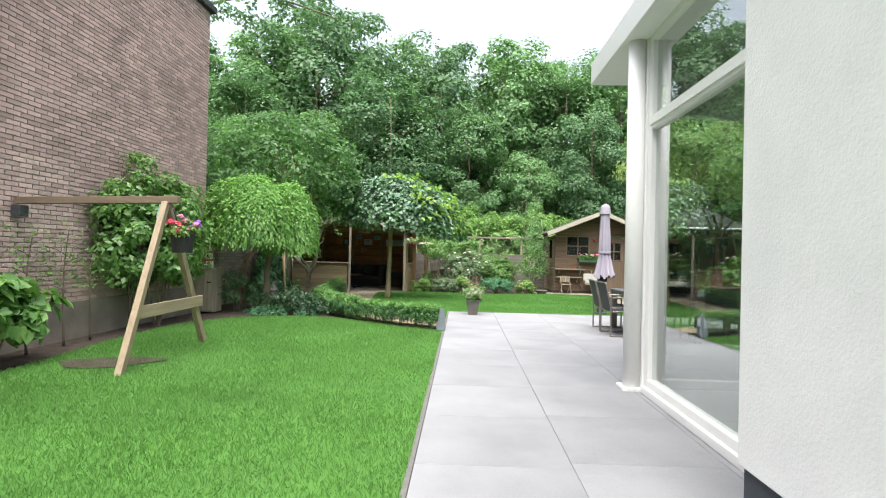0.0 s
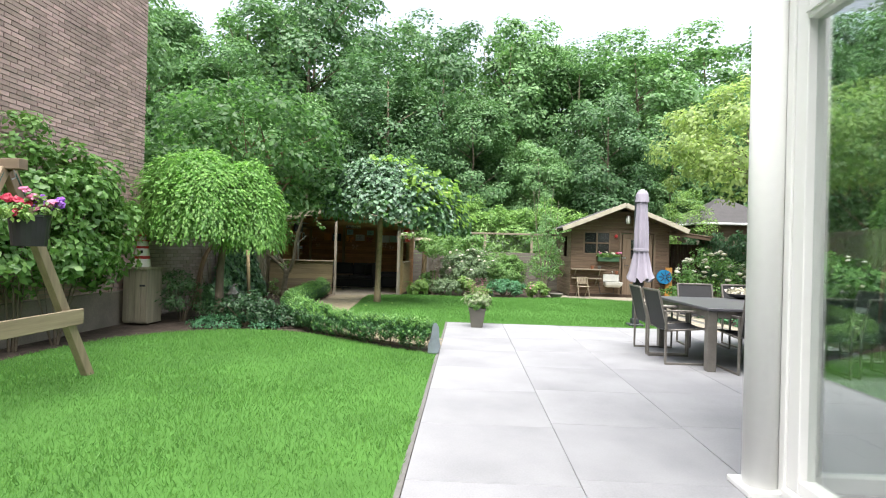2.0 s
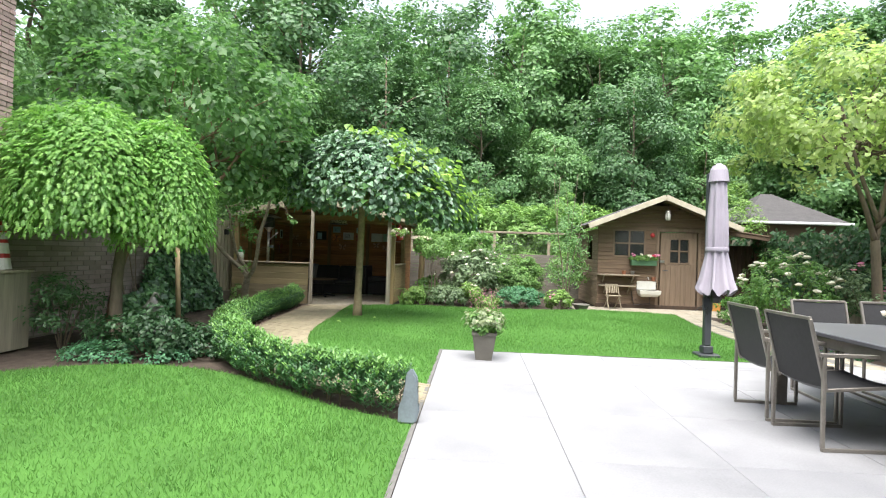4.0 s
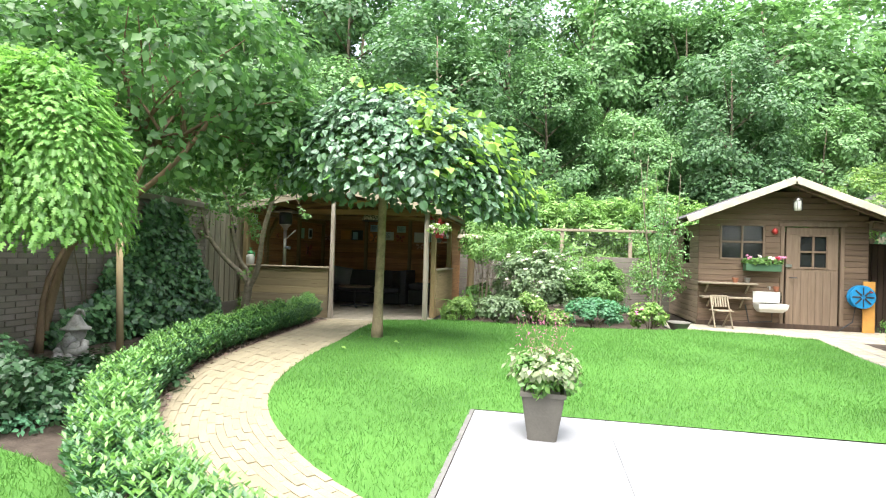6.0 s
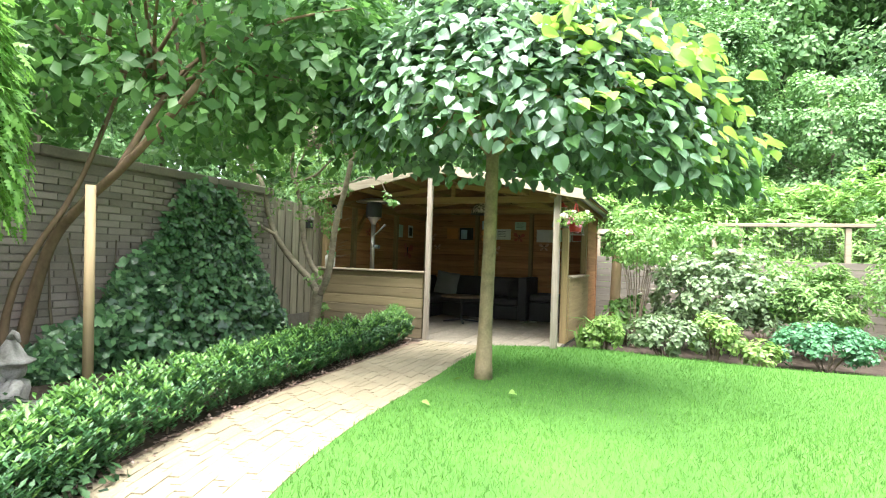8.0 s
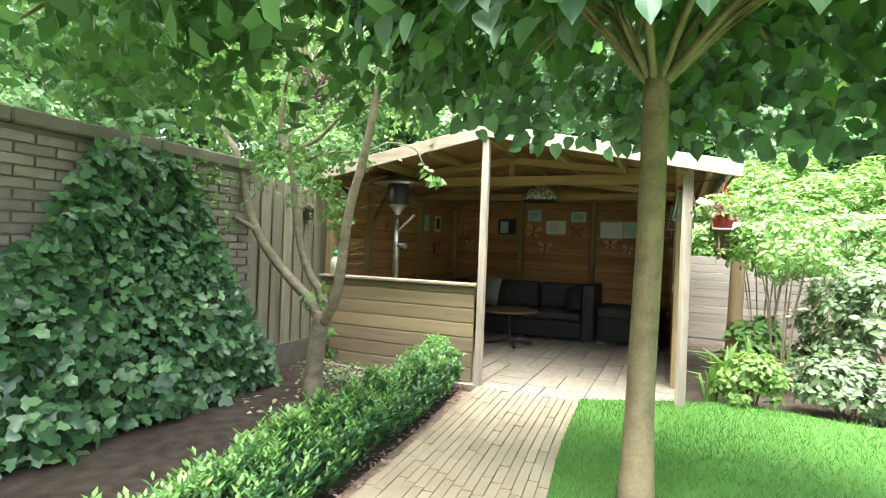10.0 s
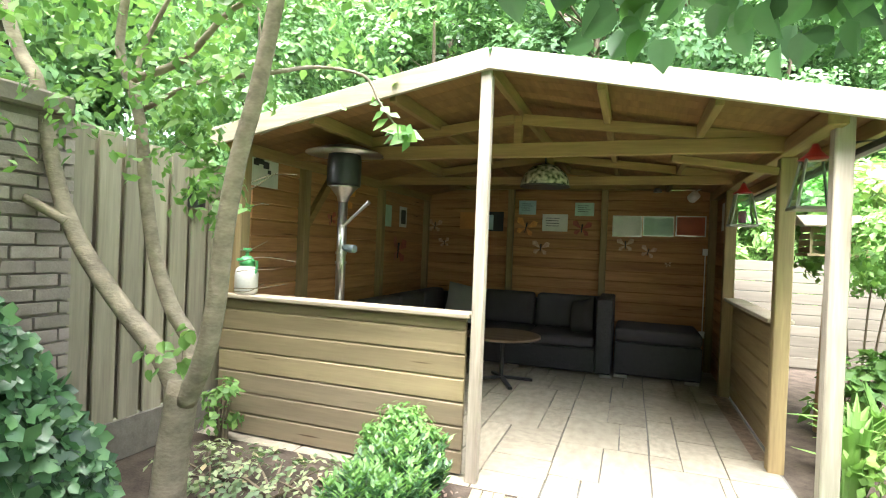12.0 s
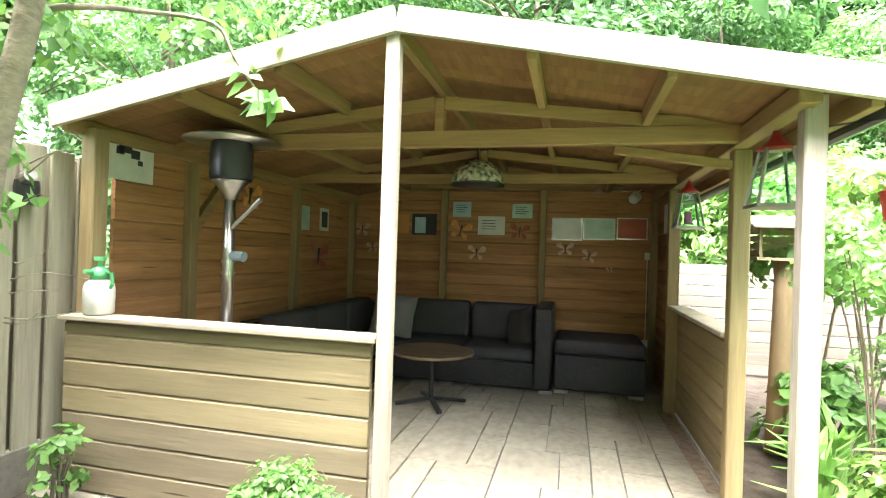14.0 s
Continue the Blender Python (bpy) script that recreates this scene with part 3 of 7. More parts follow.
hump = smooth_line([(-1.55, 10.42), (-2.1, 11.2), (-2.62, 12.2), (-2.92, 13.3), (-3.06, 14.5), (-3.16, 15.8), (-3.3, 17.0)])
wid = [(x - 0.16, y - 0.02) for x, y in hump]
sheet("soil", hump + wid[::-1], -0.012, M_CHIP, label="brown wood chips at the foot of the hedge")

# ---- path and apron before the shed ----
rp = [(x + 0.55 + 0.02 * i, y) for i, (x, y) in enumerate(RPATH_L)]
rpath = sheet("pavement", RPATH_L + rp[::-1], -0.004, M_JOINT, label="narrow garden path of worn brown-grey pavers")
apron = sheet("pavement", [(2.95, 18.3), (4.4, 18.0), (7.2, 17.7), (7.2, 19.75), (2.9, 19.75)], LOW - 0.006, M_JOINT, label="paved strip of worn brown-grey pavers before the shed")
paver_me = part("paver", B(-0.145, 0.145, -0.145, 0.145, -0.03, 0.0, bevel=0.006), M_PAVER, rpath)
first = True
a, b = resample(RPATH_L, 19), resample(rp, 19)
for i in range(19):
    for j in (0.25, 0.75):
        q = a[i] * (1 - j) + b[i] * j
        ob = paver_me if first else new("paver", paver_me.data)
        first = False
        ob.parent = rpath
        ob.location, ob.rotation_euler, ob.scale = (q[0], q[1], 0.004), (0, 0, random.uniform(-0.04, 0.04)), (1.0, 1.0, 1)
for i in range(14):
    for j in range(6):
        x, y = 3.1 + i * 0.3, 18.1 + j * 0.3
        if y > 18.5 - (x - 2.9) * 0.16:
            ob = new("paver", paver_me.data)
            ob.parent = apron
            ob.location, ob.rotation_euler = (x, y, LOW + 0.003), (random.uniform(-0.01, 0.01), random.uniform(-0.01, 0.01), random.uniform(-0.02, 0.02))

# ---- brick building and garden wall ----
def brick_wall(owner, plane_x, y0, y1, z0, z1, near, mat_one, mat_many, face=1, gap=0.012, bl=0.21, bh=0.063):
    """Running bond on the plane x; the bricks within near (y0, y1, z0, z1) are parts, the rest one joined part."""
    one = part("brick", B(0, 0.02 * face, 0.004, bl - gap, 0.004, bh - gap + 0.004, bevel=0.003), mat_one, owner)
    vs, fs, n, row = [], [], 0, 0
    cube = [(x, y, z) for x in (0, 1) for y in (0, 1) for z in (0, 1)]
    quads = ((4, 6, 7, 5), (0, 4, 5, 1), (2, 3, 7, 6), (0, 2, 6, 4), (1, 5, 7, 3))
    z = z0
    while z + bh <= z1 + 0.001:
        y = y0 - (row % 2) * bl / 2
        while y < y1 - 0.02:
            a, b = max(y, y0), min(y + bl - gap, y1)
            if b - a > 0.03:
                if n < 298 and near[0] < a and b < near[1] and near[2] < z < near[3] and b - a > bl * 0.8:
                    ob = one if n == 0 else new("brick", one.data)
                    ob.parent = owner
                    ob.location = (plane_x + random.uniform(-0.003, 0.003), a, z)
                    n += 1
                else:
                    out = plane_x + face * (0.02 + random.uniform(-0.004, 0.004))
                    i = len(vs)
                    vs += [(out if c[0] else plane_x, b if c[1] else a, z + (bh - gap) if c[2] else z + 0.002) for c in cube]
                    fs += [tuple(i + k for k in q) for q in quads]
            y += bl
        z += bh
        row += 1
    tagged(mesh_from("bricks", vs, fs, mat_many, owner), "joined courses of bricks", "", kind="stuff")


wall_w = part("wall_west", B(-9.0, -5.32, -5.0, 11.35, -0.1, 6.42), M_MORTAR)
tagged(wall_w, "tall neighbouring gable wall of purple-brown brick", "wall", kind="structure")
brick_wall(wall_w, -5.32, -5.0, 11.35, 0.52, 6.40, (4.9, 7.6, 0.9, 2.5), M_BRICK, M_BRICKS)
tagged(part("trim", B(-9.1, -5.2, -5.1, 11.45, 6.42, 6.56, bevel=0.01), M_BLACK), "dark metal roof edge of the brick wall", "roof edge", kind="structure")
tagged(part("baseboard", B(-5.33, -5.285, -5.0, 11.33, -0.05, 0.515, bevel=0.01), M_CEMENT), "grey cement plinth along the brick wall", "plinth", kind="structure")

wall_g = part("wall_garden", B(-5.6, -5.37, 11.37, 16.34, -0.1, 1.92), M_GMORTAR)
tagged(wall_g, "low garden wall of buff-grey brick with a concrete coping", "wall", kind="structure")
brick_wall(wall_g, -5.37, 11.37, 16.34, 0.0, 1.90, (14.2, 16.3, 0.9, 1.92), M_GWALL, M_GWALLS, bl=0.24, bh=0.07)
y = 11.37
while y < 16.3:
    part("coping", B(-5.64, -5.31, y, min(y + 0.985, 16.36), 1.922, 2.02, bevel=0.012), M_CEMENT, wall_g)
    y += 0.99

# ---- house ----
house = part("wall_house", B(1.58, 8.0, -5.0, 2.66, 0.37, 4.2, bevel=0.01), M_STUCCO)
tagged(house, "white rough-rendered house wall above a dark plinth", "wall", kind="structure")
tagged(part("baseboard", B(1.605, 8.0, -5.0, 2.64, -0.05, 0.368), M_PLINTH), "dark grey plinth of the house", "plinth", kind="structure")
tagged(part("ceiling", B(1.86, 8.0, 2.67, 6.9, 3.5, 3.78, bevel=0.01), M_WHITE), "white roof canopy and soffit over the glazed corner", "ceiling", kind="structure")
tagged(part("floor", B(2.22, 8.0, 2.67, 5.5, -0.04, 0.03), M_ROOMFLOOR), "smooth grey tiled floor behind the window", "floor", kind="structure")
tagged(part("wall_room", B(7.7, 7.9, 2.67, 5.5, 0.03, 3.49), M_PLASTER), "plain pale plaster wall inside the room", "wall", kind="structure")
tagged(part("wall_glazed", B(2.3, 7.7, 5.42, 5.54, 2.72, 3.49), M_WHITE), "white upper band of the garden front", "wall", kind="structure")

win = thing("window_1", "tall white-framed window with a transom reflecting the garden", "window")
tagged(win, kind="structure")
WX = 2.08
part("window_sill", B(WX - 0.03, WX + 0.12, 2.67, 5.40, 0.0, 0.075, bevel=0.006), M_WHITE, win)
part("window_frame", B(WX, WX + 0.09, 2.67, 5.3, 0.077, 0.15, bevel=0.005), M_WHITE, win)
part("window_frame", B(WX, WX + 0.09, 5.302, 5.40, 0.077, 3.5, bevel=0.005), M_WHITE, win)
part("window_frame", B(WX - 0.012, WX + 0.06, 5.402, 5.46, 0.0, 3.5, bevel=0.006), M_WHITE, win)
part("window_frame", B(WX + 0.0, WX + 0.09, 2.67, 2.75, 0.152, 3.5, bevel=0.005), M_WHITE, win)
transom = part("transom", B(WX - 0.005, WX + 0.09, 2.752, 5.3, 2.57, 2.70, bevel=0.006), M_WHITE, win)
part("bead", B(WX - 0.02, WX - 0.007, 2.752, 5.3, 2.60, 2.63, bevel=0.003), M_WHITE, transom)
part("window_frame", B(WX, WX + 0.09, 2.752, 5.3, 3.43, 3.499, bevel=0.005), M_WHITE, win)
for z0, z1 in ((0.15, 2.57), (2.70, 3.43)):
    pane = part("pane", B(WX + 0.045, WX + 0.05, 2.752, 5.3, z0, z1), M_GLASS, win, "clear glass reflecting trees and lawn")
    pane.visible_shadow = False
win2 = thing("window_2", "glazed garden doors beside the corner column", "window")
tagged(win2, kind="structure")
part("window_frame", B(2.2, 7.7, 5.44, 5.52, 0.03, 0.12, bevel=0.005), M_WHITE, win2)
for x in (2.2, 4.0, 5.8, 7.6):
    part("window_frame", B(x, x + 0.08, 5.44, 5.52, 0.122, 2.715, bevel=0.005), M_WHITE, win2)
for x in (2.28, 4.08, 5.88):
    pane = part("pane", B(x, x + 1.72, 5.478, 5.482, 0.122, 2.715), M_GLASS, win2)
    pane.visible_shadow = False

col = thing("column", "round white painted corner column on a small square foot", "column", (2.01, 5.53, 0))
part("shaft", lathe([(0.092, 0.035), (0.092, 3.498)], seg=32), M_WHITE, col, smooth=True)
part("foot", B(-0.125, 0.125, -0.12, 0.12, 0.0, 0.034, bevel=0.004), M_WHITE, col)
pipe = thing("drainpipe", "slim white drainpipe beside the column", "pipe", (2.09, 5.505, 0))
part("tube", lathe([(0.018, 0.0), (0.018, 3.498)], seg=12), M_WHITE, pipe, smooth=True)

cab = thing("cabinet", "low reddish-brown wooden cabinet behind the window", "cabinet", (2.85, 3.35, 0.03))
part("body", B(-0.35, 0.35, -0.5, 0.5, 0.06, 0.92, bevel=0.01), M_SHED, cab)
part("top", B(-0.37, 0.37, -0.52, 0.52, 0.922, 0.96, bevel=0.006), M_SHED, cab)
part("base", B(-0.32, 0.32, -0.47, 0.47, 0.0, 0.058), M_BLACK, cab)
vase = part("vase", lathe([(0.09, 0.0), (0.16, 0.1), (0.19, 0.22), (0.17, 0.30), (0.15, 0.30), (0.13, 0.05)], (2.85, 3.4, 0.992)), M_BLACK, smooth=True)
tagged(vase, "round black bowl on the wooden cabinet", "bowl")

# ---- east boundary ----
fence_e = thing("fence", "tall greyed boarded garden fence partly hidden by ivy", "fence", (8.3, 0, 0))
y = 6.0
while y < 22.0:
    part("board", B(-0.012, 0.012, y, y + 0.138, 0.05, 1.93 + 0.02 * random.random(), bevel=0.003), M_FENCE, fence_e)
    y += 0.145
for z in (0.3, 1.6):
    part("rail", B(0.013, 0.06, 6.0, 22.0, z, z + 0.07, bevel=0.004), M_FENCE, fence_e)
for y in range(6, 23, 2):
    part("post", B(0.062, 0.15, y, y + 0.09, -0.05, 1.98, bevel=0.004), M_FENCE, fence_e)

# ---- woods ----
def forest_tree(name, leaf_material, bark, h, rad, seed, n_cl=100, per=185, size=0.235):
    """A tall woodland tree: leaning tapered trunk, limbs and a clumped crown."""
    random.seed(seed)
    ob = thing(name, "tall leafy woodland tree with a full green crown", "tree")
    pts = [(0, 0, -0.1), (random.uniform(-.2, .2), random.uniform(-.2, .2), h * 0.35), (random.uniform(-.4, .4), random.uniform(-.4, .4), h * 0.65), (0, 0, h * 0.92)]
    bm = bmesh.new()
    add_tube(bm, pts, [0.17, 0.12, 0.07, 0.02], 8)
    for k in range(9):
        z = h * random.uniform(0.25, 0.75)
        a = random.uniform(0, 6.28)
        r = rad * random.uniform(0.6, 0.9)
        add_tube(bm, [(0, 0, z), (math.cos(a) * r * .5, math.sin(a) * r * .5, z + h * 0.07), (math.cos(a) * r, math.sin(a) * r, z + h * 0.13)], [0.045, 0.03, 0.01], 6)
    part("trunk", bm, bark, ob, smooth=True)
    groups = [clumps((0, 0, h * 0.60), (rad, rad, h * 0.40), n_cl, per, rad * 0.30, lo=-0.95, shell=0.55),
              clumps((0, 0, h * 0.30), (rad * 0.85, rad * 0.85, h * 0.24), n_cl // 3, per, rad * 0.28, lo=-0.8, shell=0.6)]
    pos, nor = np.concatenate([g[0] for g in groups]), np.concatenate([g[1] for g in groups])
    leaves("crown", pos, nor, size, OVAL, leaf_material, ob, droop=0.4)
    return ob


kinds = [forest_tree("tree", L_OAK, M_BARK, 14.0, 3.2, 1), forest_tree("tree", L_ASH, M_BARK, 13.0, 2.8, 2), forest_tree("tree", L_DEEP, M_BARK, 14.5, 3.4, 3, n_cl=92), forest_tree("tree", L_ASH, M_BARK, 11.0, 2.6, 4, size=0.21)]
spots = [(-17, 30, 1.0), (-12.5, 32, 1.15), (-8.6, 31, 1.08), (-4.6, 33, 1.0), (-1.2, 31.5, 0.88), (2.6, 33, 0.96), (6.2, 31.5, 0.86), (9.6, 33, 0.92), (13.4, 33.5, 1.0), (17.6, 33, 1.0), (21.5, 32, .95), (26, 33, 1.0),
         (-21, 36, 1.2), (-14.8, 38, 1.22), (-10, 37, 1.2), (-6, 39, 1.12), (-2.6, 38, 1.02), (1.2, 39, 1.06), (5, 38, 1.04), (8.4, 39, 0.98), (12, 39, 1.06), (16, 39, 1.12), (20, 38, 1.0), (24.5, 38, 1.08), (30, 36, 1.1),
         (-10.5, 25.5, 0.70), (-7.2, 26.0, 0.72), (-3.6, 27.2, 0.66), (0.4, 28, 0.62), (3.6, 28, 0.6), (7.0, 28.4, 0.60), (10.4, 29, 0.62), (14.5, 28, 0.66), (18.5, 27, 0.7), (22, 24, .8), (-9.4, 22.5, 0.62), (-11.0, 16.5, 0.55), (-12.5, 20, 0.75),
         (-30, 30, 1.2), (35, 30, 1.2), (14, 18, 0.62), (16.5, 12, .75), (13, 6, .7), (-12, -9, .9), (-5, -12, .9), (2, -12, 0.9), (9, -11, .9)]
tone = [0, 2, 1, 0, 2, 1, 0, 1, 3, 0, 2, 1]
for i, (x, y, s) in enumerate(spots):
    m = pose(x, y, 0, 0, 0, (i * 77) % 360) @ Matrix.Diagonal((s * (1 + 0.1 * math.sin(i)), s * (1 + 0.1 * math.sin(i)), s, 1))
    base = kinds[(tone[i % 12] + i // 12) % 4]
    if i < 4:
        kinds[i].matrix_world = m
    else:
        copy_thing(base, m)
random.seed(11)

# ---- pavilion ----
PX0, PX1, PYF, PYB, PC = -5.42, -1.63, 17.5, 21.45, -3.40
pav = thing("pavilion", "open timber garden pavilion with a low pitched roof", "pavilion", (0, 0, 0))


def cladding(plane, fixed, a0, a1, z0, z1, step, material, inner=1, low=None):
    """Lapped boards on a plane: 'y' boards run along x at y = fixed, 'x' boards along y; low: greyer, darker timber of
    the lowest three.
    """
    z = z0
    while z < z1 - 0.01:
        t = min(z + step, z1)
        bm = bmesh.new()
        prof = [(0.0, z), (0.030, z + 0.002), (0.031, z + 0.003), (0.031, t - 0.018), (0.020, t - 0.007), (0.018, t - 0.003), (0.018, t + 0.001), (0.004, t + 0.001), (0.0, t - 0.001)]
        ends = []
        for a in (a0 + random.uniform(0, 0.004), a1 - random.uniform(0, 0.004)):
            ends.append([bm.verts.new((a, fixed + inner * (q - 0.015), h) if plane == "y" else (fixed + inner * (q - 0.015), a, h)) for q, h in prof])
        k = len(prof)
        for i in range(k):
            bm.faces.new((ends[0][i], ends[0][(i + 1) % k], ends[1][(i + 1) % k], ends[1][i]))
        bm.faces.new(ends[0][::-1])
        bm.faces.new(ends[1])
        part("board", bm, low if low and z < z0 + 2.5 * step else material, pav)
        z += step


cladding("y", PYB, PX0 - 0.05, PX1 + 0.03, -0.044, 2.12, 0.128, M_PAVIN, inner=-1)
cladding("x", PX0 + 0.02, 17.76, PYB, -0.044, 2.0, 0.128, M_PAVINY, inner=1)
cladding("x", PX1 - 0.005, 20.302, PYB, -0.044, 2.0, 0.128, M_PAVINY, inner=-1)
cladding("y", PYF - 0.075, -5.335, -3.50, -0.03, 0.904, 0.1445, M_PAVW, inner=-1, low=M_PAVWG)
cladding("x", PX1 + 0.02, 18.41, 20.30, -0.03, 0.90, 0.148, M_PAVWY, inner=-1)
part("cap", B(-5.35, -3.47, PYF - 0.13, PYF + 0.03, 0.909, 0.937, bevel=0.005), M_FASCIA, pav)
part("cap", B(PX1 - 0.09, PX1 + 0.07, 18.44, 20.21, 0.905, 0.935, bevel=0.005), M_FASCIA, pav)


def post(x, y, z1, w=0.1, material=None, z0=LOW):
    return part("post", B(x - w / 2, x + w / 2, y - w / 2, y + w / 2, z0, z1, bevel=0.006), material or M_POST, pav)


post(-5.285, PYF + 0.02, 2.0, 0.10)
post(-3.422, 17.385, 2.375, 0.068, M_GREYPOST)
post(-1.625, 17.52, 2.05, 0.085, M_GREYPOST)
post(-1.66, 18.36, 1.99, 0.095)
post(-1.68, 20.25, 1.99, 0.10)
for y in (18.41, 19.94):
    post(PX0 + 0.06, y, 2.0, 0.09)
for x in (PX0 + 0.07, -4.13, -2.93, PX1 - 0.06):
    post(x, PYB - 0.075, 2.12, 0.08)
part("brace", beam((PX0 + 0.06, 18.44, 1.46), (PX0 + 0.06, 18.86, 1.94), 0.06, 0.075), M_BEAMY, pav)
part("brace", beam((-1.72, 18.32, 1.90), (-2.36, 18.26, 1.985), 0.05, 0.05), M_BEAM, pav)
part("plate", B(PX0 + 0.01, PX0 + 0.10, PYF - 0.1, PYB - 0.02, 2.002, 2.09, bevel=0.005), M_BEAMY, pav)
part("plate", B(PX1 - 0.095, PX1 - 0.005, PYF - 0.1, PYB - 0.02, 1.992, 2.08, bevel=0.005), M_BEAMY, pav)
part("plate", B(PX0 + 0.10, PX1 - 0.10, PYB - 0.12, PYB - 0.02, 2.122, 2.20, bevel=0.005), M_BEAM, pav)
part("tie_beam", B(PX0 + 0.11, PX1 - 0.02, 18.17, 18.225, 2.0, 2.10, bevel=0.005), M_BEAM, pav)
part("tie_beam", B(PX0 + 0.11, PX1 - 0.11, 19.83, 19.885, 2.00, 2.085, bevel=0.005), M_BEAM, pav)


def roof_z(x):
    return 2.425 - abs(x - PC) * 0.197


for y in (18.197, 19.857):
    part("king_post", B(PC - 0.03, PC + 0.03, y - 0.025, y + 0.025, 2.087, 2.30, bevel=0.004), M_BEAM, pav)
    for s in (-1, 1):
        a, b = (PC + s * 1.72, y, 2.075), (PC + s * 0.032, y, 2.275)
        part("chord", beam(a, b, 0.045, 0.075), M_BEAM, pav)
for s in (-1, 1):
    part("chord", beam((PC + s * 1.75, PYB - 0.06, 2.215), (PC + s * 0.03, PYB - 0.06, 2.36), 0.045, 0.07), M_BEAM, pav)
for x in (PC, PC - 0.62, PC + 0.62, PC - 1.2, PC + 1.2, PC - 1.93, PC + 1.93):
    z = roof_z(x) - 0.045
    part("purlin", beam((x, PYF - 0.14, z), (x, PYB + 0.05, z), 0.045, 0.085), M_BEAMY, pav)
for s in (-1, 1):
    n = 28
    for k in range(n):
        y0 = PYF - 0.14 + k * (PYB + 0.2 - PYF + 0.14) / n
        y1 = y0 + (PYB + 0.2 - PYF + 0.14) / n - 0.003
        xa, xb = PC, PC + (2.13 if s > 0 else -2.03)
        za, zb = roof_z(xa), roof_z(xb)
        v = [(x, y, z + h) for (x, z) in ((xa, za), (xb, zb)) for y in (y0, y1) for h in (0.0, 0.018)]
        mesh_from("roof_board", v, [(0, 1, 3, 2), (4, 6, 7, 5), (0, 4, 5, 1), (2, 3, 7, 6), (0, 2, 6, 4), (1, 5, 7, 3)], M_DECK, pav)
    v = [(x, y, z + h) for (x, z) in ((PC, roof_z(PC)), (PC + (2.16 if s > 0 else -2.04), roof_z(PC + (2.16 if s > 0 else -2.04)))) for y in (PYF - 0.15, PYB + 0.22) for h in (0.02, 0.035)]
    mesh_from("roofing_felt", v, [(0, 1, 3, 2), (4, 6, 7, 5), (0, 4, 5, 1), (2, 3, 7, 6), (0, 2, 6, 4), (1, 5, 7, 3)], M_FELT, pav)
    a, b = (PC + s * 0.003, PYF - 0.165, roof_z(PC) + 0.0), (PC + (2.17 if s > 0 else -2.0), PYF - 0.165, roof_z(PC + (2.17 if s > 0 else -2.0)))
    part("fascia", beam(a, b, 0.028, 0.125, bevel=0.004), M_FASCIA, pav, "weathered pale fascia board")
gut = part("gutter", T([(PX1 + 0.30, PYF - 0.1, 2.0), (PX1 + 0.30, PYB + 0.15, 1.985)], 0.04, 10), M_BLACK, pav, "dark plastic gutter")

for k in range(2):
    z0 = 2.12 + 0.128 * k
    half = (2.425 - z0 - 0.128) / 0.197 + 0.35
    part("board", B(max(PX0 - 0.05, PC - half), min(PX1 + 0.03, PC + half), PYB - 0.014, PYB + 0.012, z0 + 0.002, z0 + 0.13, bevel=0.004), M_PAVIN, pav)
part("board", B(PX0 + 0.005, PX0 + 0.03, 17.76, PYB, 2.003, 2.05), M_PAVINY, pav)
# floor of long pavers
pfloor = tagged(part("floor", B(PX0 - 0.02, PX1 + 0.02, PYF - 0.22, PYB, LOW - 0.06, LOW - 0.012), M_JOINT), "pavilion floor of long brown-grey pavers", "floor", kind="structure")
long_paver = None


def paver(x0, x1, y0, y1):
    global long_paver
    if long_paver is None:
        long_paver = part("paver", B(0.0, 1.0, 0.0, 1.0, -0.04, 0.006, bevel=0.004), M_PAVER, pfloor)
        ob = long_paver
    else:
        ob = new("paver", long_paver.data)
        ob.parent = pfloor
    gap = random.choice((0.002, 0.002, 0.006, 0.007))
    ob.location, ob.scale = (x0 + gap, y0 + 0.0015, LOW + random.uniform(-0.002, 0.002)), (x1 - x0 - 2 * gap, y1 - y0 - 0.003, 1)


random.seed(5)
edge_x = PX1 - 0.33
x, k = PX0, 0
while x < edge_x - 0.02:
    x1 = min(x + 0.6, edge_x)
    y = PYF - 0.22 - (k % 3) * 0.2
    while y < PYB:
        a, b = max(y, PYF - 0.22), min(y + 0.6, PYB)
        if b - a > 0.04:
            cut = random.choice((0.2, 0.3, 0.4)) if x1 - x > 0.45 else None
            cols = [(x, x + cut), (x + cut, x1)] if cut else [(x, x1)]
            for xa, xb in cols:
                if b - a > 0.5 and random.random() < 0.55:
                    m_ = a + random.choice((0.2, 0.3, 0.4))
                    paver(xa, xb, a, m_)
                    paver(xa, xb, m_, b)
                else:
                    paver(xa, xb, a, b)
        y += 0.6
    x, k = x1, k + 1
y = PYF - 0.22
while y < PYB - 0.02:
    paver(edge_x, PX1, y, min(y + 0.2, PYB))
    y += 0.2
sheet("soil", [(PX1 - 0.12, 18.5), (PX1 - 0.02, 18.5), (PX1 - 0.02, 20.2), (PX1 - 0.16, 20.2)], LOW + 0.012, M_CHIP, label="strip of wood chips along the low side wall")

# ---- furniture ----
def cushion(x0, x1, y0, y1, z0, z1, puff=0.03):
    bm = B(x0, x1, y0, y1, z0, z1)
    bmesh.ops.bevel(bm, geom=bm.edges[:], offset=min(0.05, (z1 - z0) * 0.4), segments=3, affect="EDGES", profile=0.6)
    return bm


